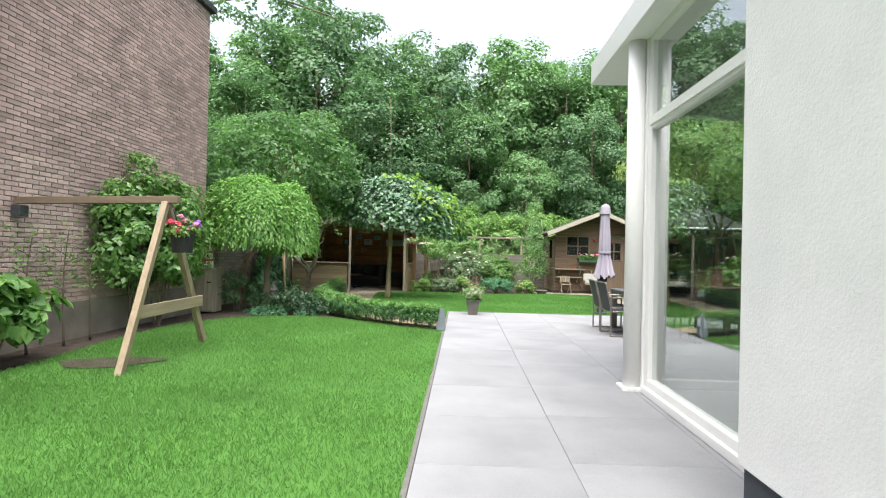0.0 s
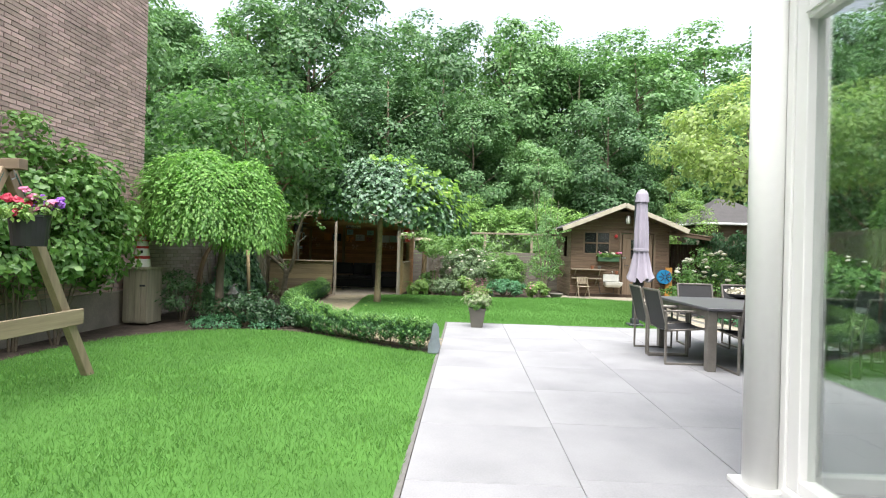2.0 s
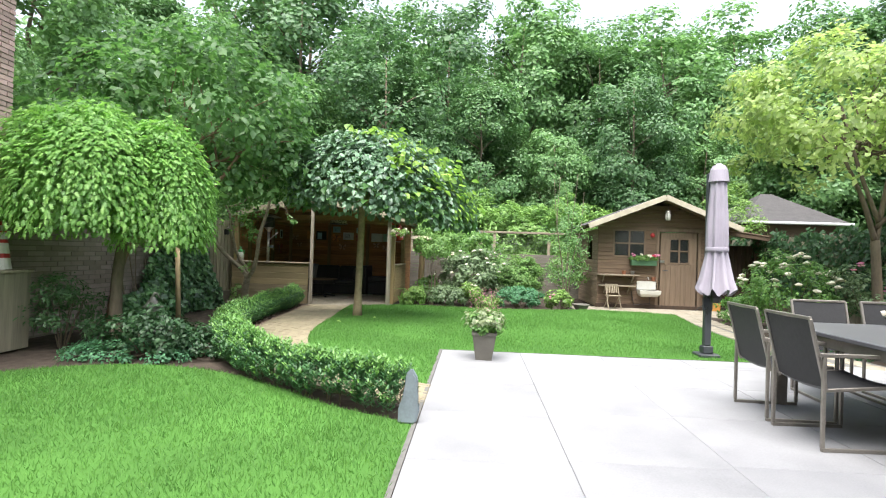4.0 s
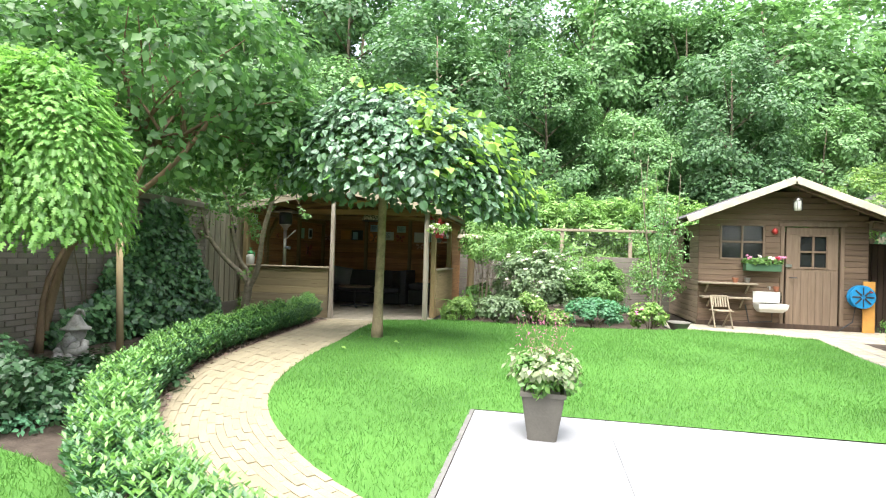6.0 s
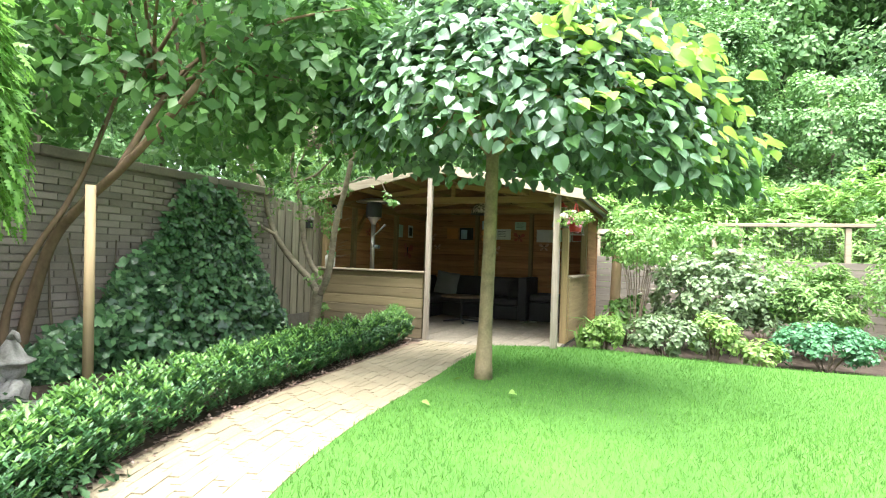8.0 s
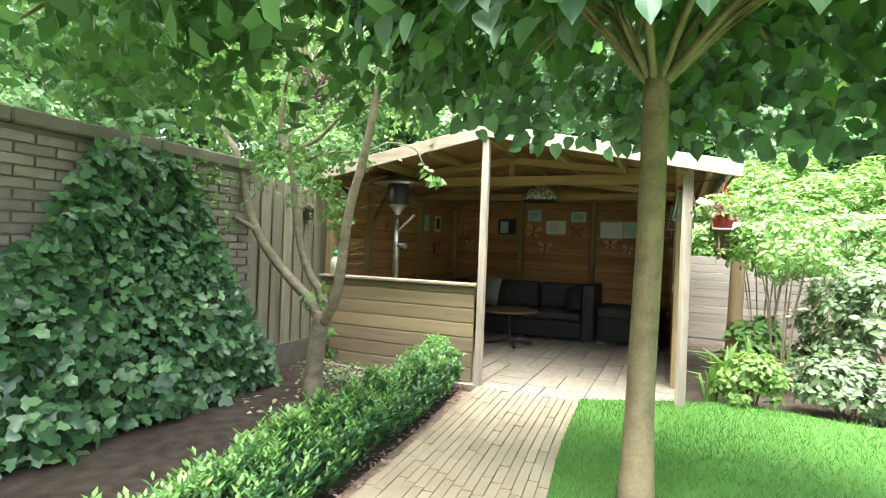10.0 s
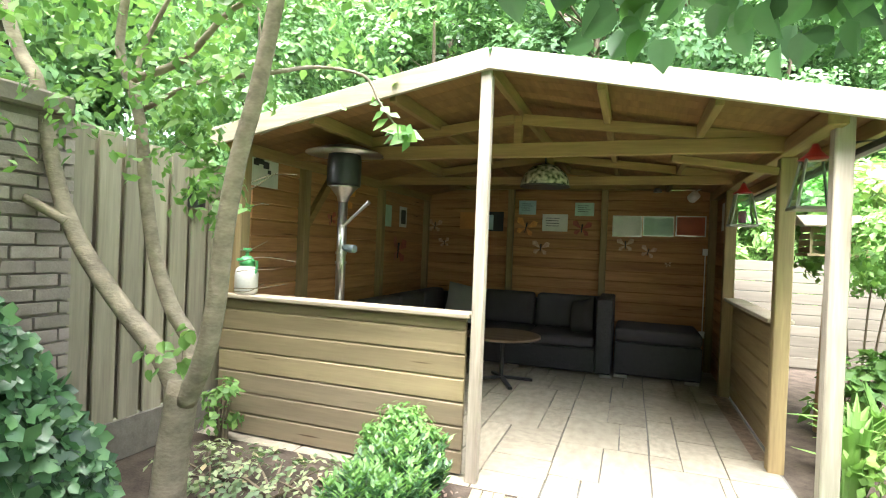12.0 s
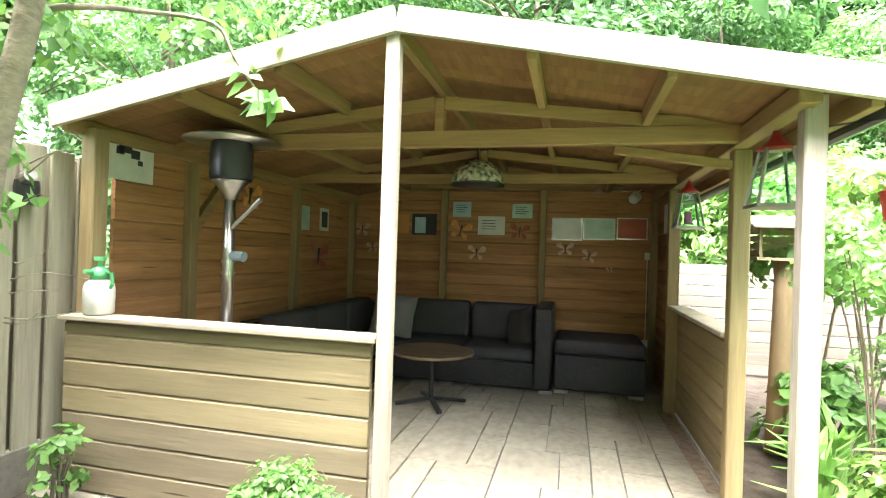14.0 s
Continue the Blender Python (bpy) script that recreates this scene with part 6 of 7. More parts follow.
limbs("trunk", birch, M_PALEBARK, bp, 6)
g = [clumps((0, 0, 2.1), (0.58, 0.5, 1.15), 60, 30, 0.15, lo=-0.95, shell=0.3), clumps((0, 0, 1.0), (0.5, 0.4, 0.7), 26, 26, 0.14, shell=0.3)]
leaves("crown", np.concatenate([v[0] for v in g]), np.concatenate([v[1] for v in g]), 0.06, OVAL, L_ASH, birch, droop=0.4)


def straps(label, at, n, length, material, name="iris_clump"):
    ob = thing(name, label, "plant", (at[0], at[1], LOW if at[1] > 17.8 else 0.0))
    for k in range(n):
        bm = bmesh.new()
        a = random.uniform(0, 6.28)
        ln = length * random.uniform(0.6, 1.1)
        out = random.uniform(0.15, 0.75)
        w = random.uniform(0.018, 0.034)
        pts = [(0.05 * math.cos(a), 0.05 * math.sin(a), 0.0), (out * ln * 0.4 * math.cos(a), out * ln * 0.4 * math.sin(a), ln * 0.55), (out * ln * math.cos(a), out * ln * math.sin(a), ln * (0.95 - 0.55 * out))]
        prev = None
        for i, p in enumerate(pts):
            ww = w * (1, 1, 0.12)[i]
            l_, r_ = bm.verts.new((p[0] - ww * math.sin(a), p[1] + ww * math.cos(a), p[2])), bm.verts.new((p[0] + ww * math.sin(a), p[1] - ww * math.cos(a), p[2]))
            c_ = bm.verts.new((p[0], p[1], p[2] - ww * 0.4))
            if prev:
                bm.faces.new((prev[0], l_, c_, prev[1]))
                bm.faces.new((prev[1], c_, r_, prev[2]))
            prev = (l_, c_, r_)
        part("strap_leaf", bm, material, ob)
    return ob


shrub("loose light green shrub on bare stems before the log post", (-0.70, 18.8, 1.45), (0.42, 0.40, 0.34), L_HEDGE, 0.065, 46, 40, r=0.15, lo=-0.9)
straps("clump of long green strap-shaped leaves beside the pavilion", (-1.18, 18.5, 0), 30, 0.66, L_HYDR)
straps("clump of long green strap-shaped leaves in the bed", (-0.92, 18.85, 0), 34, 0.6, L_HYDR)
straps("tuft of narrow green leaves at the pavilion corner", (-1.35, 18.05, 0), 24, 0.42, L_HEDGE)
shrub("leafy perennial beside the log post", (-0.85, 19.3, 0.3), (0.3, 0.3, 0.35), L_HYDR, 0.12, 22, 22, r=0.12)

# hedge and fence behind the far bed
bh = thing("hedge", "tall loose fresh green hedge behind the far fence", "hedge", (0, 0, 0))
g = [clumps((x, 25.2 + 0.3 * math.sin(x * 3), 1.9), (0.75, 0.8, 1.35 + 0.25 * math.sin(x * 2.3)), 56, 52, 0.3, lo=-0.9, up=0.8, shell=0.6) for x in np.arange(-2.4, 5.8, 0.75)]
leaves("foliage", np.concatenate([v[0] for v in g]), np.concatenate([v[1] for v in g]), 0.17, NARROW, L_FRESH, bh, droop=-0.9)
limbs("branchwork", bh, M_BARK, [([(x, 25.2, -0.05), (x + 0.1, 25.2, 1.2), (x, 25.3, 2.4)], 0.03, 0.01) for x in np.arange(-2.2, 5.6, 0.9)], 6)
ff = thing("fence", "weathered pale horizontal board fence with a wire top rail", "fence", (0, 22.4, 0))
for k in range(10):
    part("board", B(-1.75, 3.75, -0.012, 0.012, k * 0.137 - 0.06, k * 0.137 + 0.07, bevel=0.004), M_PALEB, ff)
for x in (-1.7, 0.55, 1.0, 2.75, 3.7):
    part("post", B(x - 0.045, x + 0.045, 0.014, 0.10, -0.09, 1.96, bevel=0.005), M_RAILW, ff)
part("rail", B(0.45, 3.75, -0.02, 0.10, 1.963, 2.03, bevel=0.006), M_RAILW, ff)
bm = bmesh.new()
for k in range(24):
    z = 1.40 + (k % 12) * 0.05
    if k < 12:
        add_tube(bm, [(0.55, 0.05, z), (3.7, 0.05, z)], [0.0018, 0.0018], 4)
for k in range(58):
    x = 0.58 + k * 0.054
    add_tube(bm, [(x, 0.05, 1.38), (x, 0.05, 1.97)], [0.0015, 0.0015], 4)
part("wire_mesh", bm, M_STEEL, ff)

# right bed
shrub("large hydrangea with fresh leaves and pale flower heads", (6.55, 11.9, 0.75), (0.75, 1.25, 0.65), L_HYDR, 0.12, 90, 40, r=0.2, flower=P_WHITE, nf=30, fsize=0.038)
shrub("rose bush with faded cream and pink blooms", (6.2, 15.4, 0.75), (0.75, 0.8, 0.65), L_LAUREL, 0.07, 70, 40, r=0.2, flower=P_WHITE, nf=40, fsize=0.06)
shrub("faded pink flowering shrub beside the fence", (7.3, 14.8, 0.7), (0.6, 0.8, 0.6), L_VARIEG, 0.07, 50, 40, r=0.2, flower=P_PINK, nf=24, fsize=0.05)
shrub("low green ground cover along the side path", (5.75, 13.6, 0.15), (0.42, 1.2, 0.2), L_TEAL, 0.06, 60, 36, r=0.12)
shrub("low green perennial beside the side path", (6.0, 16.6, 0.25), (0.45, 0.7, 0.3), L_HYDR, 0.07, 40, 36, r=0.14)
shrub("green shrub at the terrace corner", (6.9, 9.6, 0.8), (0.6, 1.0, 0.7), L_HYDR, 0.11, 60, 38, r=0.2)

# fallen leaves
n = 150
p = np.column_stack([rnd.uniform(-4.9, -3.7, n), rnd.uniform(15.6, 17.3, n), np.full(n, -0.015)])
tagged(leaves("fallen_leaves", p, rnd.normal(size=(n, 3)) * 0.25 + np.array([0, 0, 1]), 0.06, OVAL, P_LITTER, droop=0), "pale dry leaves lying on the soil", "leaf litter", kind="stuff")
n = 4
p = np.column_stack([rnd.uniform(-2.0, -1.2, n), rnd.uniform(13.6, 15.4, n), np.full(n, 0.035)])
tagged(leaves("fallen_leaves", p, rnd.normal(size=(n, 3)) * 0.25 + np.array([0, 0, 1]), 0.07, HEART, L_LIME, droop=0), "yellow-green leaves fallen on the lawn", "leaf litter", kind="stuff")

# tall tree beyond the garden wall, whose limb hangs over
over = thing("tree", "tall tree beyond the garden wall with a thin overhanging limb", "tree", (0, 0, 0))
limbs("trunk", over, M_BARK, [([(-9.6, 15.6, -0.05), (-9.5, 15.5, 3.0), (-9.2, 15.2, 6.0), (-9.0, 15.0, 8.8)], 0.16, 0.06), ([(-9.1, 15.1, 7.4), (-6.6, 13.9, 7.8), (-4.8, 13.1, 7.6), (-3.4, 13.0, 7.2), (-2.6, 13.0, 6.85)], 0.05, 0.008)])
g = [clumps((x, 13.1, z), (0.7, 0.5, 0.42), 14, 16, 0.22, shell=0.2) for x, z in ((-6.4, 7.35), (-5.3, 7.25), (-4.4, 7.2), (-3.6, 7.1), (-2.9, 6.85))] + [clumps((-9.0, 15.0, 9.0), (1.6, 1.5, 1.3), 70, 40, 0.4)]
leaves("crown", np.concatenate([v[0] for v in g]), np.concatenate([v[1] for v in g]), 0.12, OVAL, L_DEEP, over, droop=0.5)
n = 900
k = rnd.integers(0, 399, n)
d = HL[k + 1] - HL[k]
d = d / np.linalg.norm(d, axis=1)[:, None]
u = rnd.uniform(0.13, 0.26, n)
p = np.column_stack([HL[k][:, 0] + d[:, 1] * u, HL[k][:, 1] - d[:, 0] * u, np.full(n, 0.006) + rnd.random(n) * 0.012])
tagged(leaves("wood_chips", p, rnd.normal(size=(n, 3)) * 0.35 + np.array([0, 0, 1]), 0.035, OVAL, P_CHIP, droop=0), "brown bark chips along the foot of the hedge", "bark chips", kind="stuff")

shrub("low white-variegated ground cover round the tree's foot", (-4.75, 16.75, 0.05), (0.34, 0.28, 0.05), L_CREAM, 0.045, 24, 9, r=0.07, up=0.8)
shrub("low white-variegated ground cover before the boards", (-4.05, 16.75, 0.05), (0.40, 0.28, 0.05), L_CREAM, 0.05, 22, 9, r=0.07, up=0.8)

# ---- swing frame ----
M_SWING = wood("pale_swing_timber", (0.345, 0.272, 0.18), (0.225, 0.175, 0.115), "z", var=0.05)
M_SWINGY = wood("pale_swing_board", (0.37, 0.295, 0.195), (0.25, 0.195, 0.13), "y", var=0.05)
M_SWINGX = wood("brown_swing_beam", (0.22, 0.165, 0.115), (0.14, 0.105, 0.075), "x", var=0.05)
M_BRACKET = mat("green_metal", (0.06, 0.16, 0.13), rough=0.5, scale=6, bump=0.05)
swing = thing("swing_frame", "wooden A-frame swing stand fixed to the brick wall", "swing frame", (0, 0, 0))
part("leg", beam((-3.22, 5.42, -0.05), (-3.37, 6.47, 1.86), 0.07, 0.09), M_SWING, swing)
part("leg", beam((-3.36, 7.50, -0.05), (-3.37, 6.53, 1.86), 0.07, 0.09), M_SWING, swing)
part("crossbar", beam((-3.29, 5.83, 0.585), (-3.315, 7.32, 0.595), 0.03, 0.145), M_SWINGY, swing, "pale wide cross board")
part("top_beam", beam((-3.22, 6.5, 1.905), (-5.28, 6.5, 1.86), 0.09, 0.085), M_SWINGX, swing, "brown horizontal swing beam")
part("bracket", beam((-3.38, 6.44, 1.84), (-3.36, 6.34, 1.66), 0.10, 0.012), M_BRACKET, swing)
part("bracket", beam((-3.38, 6.56, 1.84), (-3.37, 6.66, 1.66), 0.10, 0.012), M_BRACKET, swing)
part("wall_bracket", B(-5.30, -5.18, 6.43, 6.57, 1.66, 1.80, bevel=0.006), M_ANTHRA, swing)
part("hook", T([(-3.30, 6.5, 1.86), (-3.30, 6.52, 1.80), (-3.30, 6.48, 1.78)], 0.006, 6), M_STEEL, swing)


def flower_pot(name, label, at, r, h, pot, blooms, green=L_LIME, spread=0.16, bracket=None):
    ob = thing(name, label, "flower pot", at)
    part("pot", lathe([(r * 0.82, 0.0), (r, h * 0.9), (r * 1.05, h * 0.92), (r * 1.05, h), (r * 0.9, h), (r * 0.85, h * 0.8)], seg=24), pot, ob)
    p, q = clumps((0, 0, h + 0.04), (spread, spread, 0.09), 22, 16, 0.05, lo=-0.5)
    leaves("foliage", p, q, 0.05, OVAL, green, ob)
    for petal, off, n in blooms:
        for k in range(max(6, n // 4)):
            p = np.array(off) + np.array([0, 0, h]) + rnd.normal(size=3) * np.array([0.055, 0.055, 0.04])
            bloom("flower_head", 0.046, petal, ob, 0.55, k).matrix_basis = pose(*p, rnd.uniform(20, 70), rnd.uniform(-30, 30), 0)
    return ob


fp = flower_pot("hanging_flower_pot", "black hanging pot of red and purple petunias on the swing leg", (-3.18, 6.53, 1.255), 0.142, 0.25, M_BLACK, [(P_RED, (0.0, -0.05, 0.08), 30), (P_PINK, (0.02, 0.02, 0.08), 22), (P_PURPLE, (0.05, 0.14, 0.10), 50)])
part("hanger", T([(-0.135, 0.02, 0.2), (-0.155, 0.13, 0.27), (-0.19, 0.17, 0.26)], 0.006, 6), M_STEEL, fp)
tagged(mesh_from("soil", [(-3.22 + 0.5 * math.cos(a) * (1 + 0.2 * math.sin(3 * a)) - 0.45, 5.95 + 0.30 * math.sin(a) + 0.12 * math.cos(a), 0.012) for a in np.linspace(0, 6.0, 20)], [tuple(range(20))], M_SOIL), "worn bare patch under the swing", "bare soil", kind="structure")

# ---- terrace ----
pot = thing("planter", "taupe square tapered planter with a variegated plant", "planter", (0.525, 11.62, 0.0))
bm = bmesh.new()
rings = [[bm.verts.new((sx * w, sy * w, z)) for sx, sy in ((-1, -1), (1, -1), (1, 1), (-1, 1))] for w, z in ((0.095, 0.0), (0.14, 0.30), (0.15, 0.302), (0.15, 0.33), (0.132, 0.33), (0.128, 0.29))]
for a, b in zip(rings, rings[1:]):
    for k in range(4):
        bm.faces.new((a[k], a[(k + 1) % 4], b[(k + 1) % 4], b[k]))
bm.faces.new(rings[0][::-1])
bm.faces.new(rings[-1])
bmesh.ops.bevel(bm, geom=[e for e in bm.edges if abs(e.verts[0].co.z - e.verts[1].co.z) > 0.2], offset=0.012, segments=2, affect="EDGES")
part("pot", bm, M_POT, pot)
plumes = bmesh.new()
for k in range(26):
    a, ln = k * 2.4, random.uniform(0.62, 0.86)
    add_tube(plumes, [(0.03 * math.cos(a), 0.03 * math.sin(a), 0.30), (0.07 * math.cos(a), 0.07 * math.sin(a), 0.52), ((0.10 + 0.004 * k) * math.cos(a), (0.10 + 0.004 * k) * math.sin(a), ln)], [0.0025, 0.002, 0.0012], 4)
part("stems", plumes, L_LIME, pot)
tip_a = rnd.uniform(0, 2 * np.pi, 260)
tip_r = rnd.uniform(0.07, 0.2, 260)
p = np.column_stack([tip_r * np.cos(tip_a), tip_r * np.sin(tip_a), rnd.uniform(0.56, 0.84, 260)])
plume = leaves("plumes", p, rnd.normal(size=(260, 3)), 0.022, NARROW, P_PINK, pot, droop=-0.6)
tagged(plume, "faint pink feathery plumes", kind="stuff")
p, q = clumps((0, 0, 0.42), (0.20, 0.20, 0.12), 40, 16, 0.07, lo=-0.6, shell=0.4)
leaves("foliage", p, q, 0.055, OVAL, L_HYDR, pot)
p, q = clumps((0, 0, 0.46), (0.20, 0.20, 0.13), 34, 12, 0.07, lo=-0.4)
leaves("variegated_leaves", p, q, 0.055, OVAL, L_CREAM, pot, "cream-edged leaves")
slate = bmesh.new()
outline = [(-0.11, 0.0), (0.02, 0.0), (0.05, 0.10), (0.02, 0.20), (0.03, 0.33), (-0.02, 0.41), (-0.06, 0.36), (-0.06, 0.22), (-0.11, 0.12)]
f0, f1 = [slate.verts.new((x, -0.045, z)) for x, z in outline], [slate.verts.new((x * 0.9, 0.045, z * 0.96)) for x, z in outline]
slate.faces.new(f0)
slate.faces.new(f1[::-1])
for k in range(len(outline)):
    slate.faces.new((f0[k], f0[(k + 1) % len(outline)], f1[(k + 1) % len(outline)], f1[k]))
bmesh.ops.bevel(slate, geom=slate.edges[:], offset=0.012, segments=2, affect="EDGES")
orn = part("garden_ornament", slate, M_SLATE, smooth=False)
orn.matrix_world = pose(-0.03, 9.13, 0.0)
tagged(orn, "blue-grey slate animal-shaped ornament at the hedge's end", "ornament")

par = thing("cantilever_umbrella", "closed pale grey cantilever parasol on a dark pole", "parasol", (3.48, 12.46, 0.0))
part("base_plate", B(-0.13, 0.13, -0.13, 0.13, -0.02, 0.04, bevel=0.01), M_ANTHRA, par)
part("socket", B(-0.065, 0.065, -0.065, 0.065, 0.041, 0.14, bevel=0.01), M_ANTHRA, par)
part("pole", B(-0.045, 0.045, -0.04, 0.04, 0.141, 2.42, bevel=0.012), M_ANTHRA, par)
crank = part("crank_box", B(-0.09, 0.04, -0.075, -0.042, 0.60, 0.78, bevel=0.015), M_ANTHRA, par)
part("crank_handle", T([(-0.06, -0.08, 0.66), (-0.06, -0.14, 0.66), (-0.06, -0.14, 0.56)], 0.012, 8), M_BLACK, crank)
part("arm", beam((0.0, 0.0, 2.36), (0.04, -0.14, 2.42), 0.06, 0.07), M_ANTHRA, par)
bm = bmesh.new()
folds, prof = 44, [(0.03, 2.53), (0.06, 2.50), (0.085, 2.40), (0.10, 2.28), (0.105, 2.12), (0.125, 1.8), (0.13, 1.50), (0.12, 1.38), (0.145, 1.25), (0.19, 1.02), (0.225, 0.86)]
rings = []
for i, (r, z) in enumerate(prof):
    depth = 0.06 + 0.22 * i / len(prof)
    rings.append([bm.verts.new((-0.01 + 0.9 * r * (1 + depth * math.sin(8 * 2 * math.pi * k / folds + 0.5 * math.sin(i * 0.5))) * math.cos(2 * math.pi * k / folds), -0.14 + 0.9 * r * (1 + depth * math.sin(8 * 2 * math.pi * k / folds)) * math.sin(2 * math.pi * k / folds), z + (0.05 * math.sin(8 * 2 * math.pi * k / folds) if i == len(prof) - 1 else 0))) for k in range(folds)])
for a, b in zip(rings, rings[1:]):
    for k in range(folds):
        bm.faces.new((a[k], b[k], b[(k + 1) % folds], a[(k + 1) % folds]))
bm.faces.new(rings[0])
canopy = part("canopy", bm, M_FABRIC, par, "folded pale lilac-grey canvas", smooth=True)
canopy.location.x = 0.05
part("strap", lathe([(0.135, 1.385), (0.14, 1.40), (0.14, 1.425), (0.135, 1.44)], (-0.01, -0.14, 0), 28), M_FABRIC, canopy)
part("vent", lathe([(0.10, 2.30), (0.125, 2.29), (0.105, 2.44), (0.075, 2.50)], (-0.01, -0.14, 0), 24), M_FABRIC, canopy)
part("rib_ends", lathe([(0.05, 0.72), (0.07, 0.78), (0.06, 0.92)], (0.04, -0.14, 0), 10), M_BLACK, par)

table = thing("dining_table", "large grey outdoor dining table on square metal legs", "table", (0, 0, 0))
TX0, TX1, TY0, TY1 = 3.08, 5.30, 8.60, 10.25
part("tabletop", B(TX0, TX1, TY0, TY1, 0.695, 0.73, bevel=0.006), M_TABLETOP, table)
for y in (TY0 + 0.03, TY1 - 0.08):
    part("apron", B(TX0 + 0.12, TX1 - 0.12, y, y + 0.05, 0.615, 0.694, bevel=0.004), M_TAUPE, table)
for x in (TX0 + 0.03, TX1 - 0.08):
    part("apron", B(x, x + 0.05, TY0 + 0.12, TY1 - 0.12, 0.615, 0.694, bevel=0.004), M_TAUPE, table)
for x in (TX0 + 0.015, TX1 - 0.115):
    for y in (TY0 + 0.015, TY1 - 0.115):
        part("leg", B(x, x + 0.1, y, y + 0.1, 0.0, 0.694, bevel=0.006), M_TAUPE, table)

chair = thing("dining_chair", "stacking garden chair with black mesh and grey metal frame", "chair", (0, 0, 0), "chairs round the table")
for s in (-1, 1):
    x = s * 0.275
    loop = [((x, -0.26, 0.012), (x, 0.27, 0.012)), ((x, 0.262, 0.025), (x, 0.262, 0.632)), ((x, -0.252, 0.025), (x, -0.252, 0.632)), ((x, -0.28, 0.645), (x, 0.29, 0.645))]
    for i, (a, b) in enumerate(loop):
        part(("runner", "front_leg", "back_leg", "armrest")[i], beam(a, b, 0.024, 0.024 if i != 3 else 0.026, bevel=0.003), M_TAUPE, chair)
    part("seat_rail", beam((x * 0.93, 0.25, 0.44), (x * 0.93, -0.23, 0.405), 0.022, 0.022, bevel=0.003), M_TAUPE, chair)
    part("back_rail", beam((x * 0.93, -0.225, 0.41), (x * 0.93, -0.34, 0.885), 0.022, 0.022, bevel=0.003), M_TAUPE, chair)


def sling(line, half):
    bm = bmesh.new()
    n = 8
    top = [[bm.verts.new((half * (2 * j / n - 1), y, z - 0.018 * (1 - (2 * j / n - 1) ** 2))) for j in range(n + 1)] for y, z in line]
    low = [[bm.verts.new((v.co.x, v.co.y + 0.003, v.co.z - 0.004)) for v in row] for row in top]
    for rows in (top, low):
        for a, b in zip(rows, rows[1:]):
            for j in range(n):
                bm.faces.new((a[j], a[j + 1], b[j + 1], b[j]))
    return bm


part("seat", sling([(0.26, 0.45), (0.10, 0.438), (-0.08, 0.425), (-0.22, 0.412)], 0.25), M_MESHFAB, chair, "black mesh seat", smooth=True)
part("backrest", sling([(-0.235, 0.43), (-0.265, 0.56), (-0.30, 0.72), (-0.342, 0.89)], 0.25), M_MESHFAB, chair, "black mesh back", smooth=True)
part("top_bar", beam((-0.26, -0.342, 0.888), (0.26, -0.342, 0.888), 0.022, 0.022, bevel=0.003), M_TAUPE, chair)
seats = [(3.00, 9.88, -92), (2.99, 9.24, -88), (3.64, 8.74, 2), (4.30, 8.72, -3), (4.95, 8.75, 3), (3.85, 10.48, 178), (4.55, 10.50, 183), (5.55, 9.2, 90), (5.55, 9.95, 90)]
chair.matrix_world = pose(*seats[0][:2], 0.0, 0, 0, seats[0][2])
for x, y, a in seats[1:]:
    copy_thing(chair, pose(x, y, 0, 0, 0, a))

bowl = thing("flower_bowl", "low dark bowl heaped with silvery dried flowers", "bowl", (4.25, 10.12, 0.731))
part("bowl", lathe([(0.08, 0.0), (0.17, 0.03), (0.23, 0.07), (0.22, 0.075), (0.15, 0.035)], seg=28), M_BLACK, bowl, smooth=True)
p, q = clumps((0, 0, 0.08), (0.19, 0.19, 0.05), 26, 14, 0.05, lo=-0.2)
leaves("dried_flowers", p, q, 0.05, OVAL, P_WHITE, bowl)
tl = thing("garden_lantern", "tall rusty brown conical metal lantern on the table", "lantern", (5.0, 10.12, 0.731))
part("body", lathe([(0.13, 0.0), (0.13, 0.03), (0.095, 0.28), (0.08, 0.36), (0.095, 0.37), (0.095, 0.42), (0.06, 0.43)], seg=24), mat("rust_brown", (0.13, 0.055, 0.035), (0.07, 0.032, 0.024), rough=0.7, scale=9), tl, smooth=False)
part("candle", lathe([(0.03, 0.02), (0.03, 0.10)], seg=12), M_WHITEP, tl)

# ---- left bed things ----
cabn = thing("wooden_box", "weathered wooden bin store beside the brick wall", "box", (-5.0, 10.95, 0))
for k in range(4):
    part("board", B(-0.2 + k * 0.1, -0.105 + k * 0.1, -0.22, -0.195, 0.03, 0.87, bevel=0.004), M_FENCE, cabn)
part("body", B(-0.195, 0.195, -0.193, 0.2, 0.0, 0.87), M_FENCE, cabn)
part("top", B(-0.215, 0.215, -0.25, 0.22, 0.872, 0.91, bevel=0.006), M_FENCE, cabn)
part("hinge", B(0.08, 0.17, -0.232, -0.223, 0.6, 0.63), M_BLACK, cabn)
light = thing("lighthouse_ornament", "red and white model lighthouse on the wooden box", "ornament", (-5.02, 10.93, 0.912))
zs = [0.0, 0.13, 0.18, 0.30, 0.34, 0.42]
rs = [0.135, 0.118, 0.110, 0.095, 0.088, 0.075]
for i in range(5):
    part("band", lathe([(rs[i], zs[i]), (rs[i + 1], zs[i + 1] - 0.001)], seg=20), M_RED if i % 2 else M_WHITEP, light, smooth=False)
part("gallery", lathe([(0.10, 0.42), (0.10, 0.435)], seg=20), M_RED, light)
part("lamp_house", lathe([(0.05, 0.436), (0.05, 0.50)], seg=14), M_WHITEP, light)
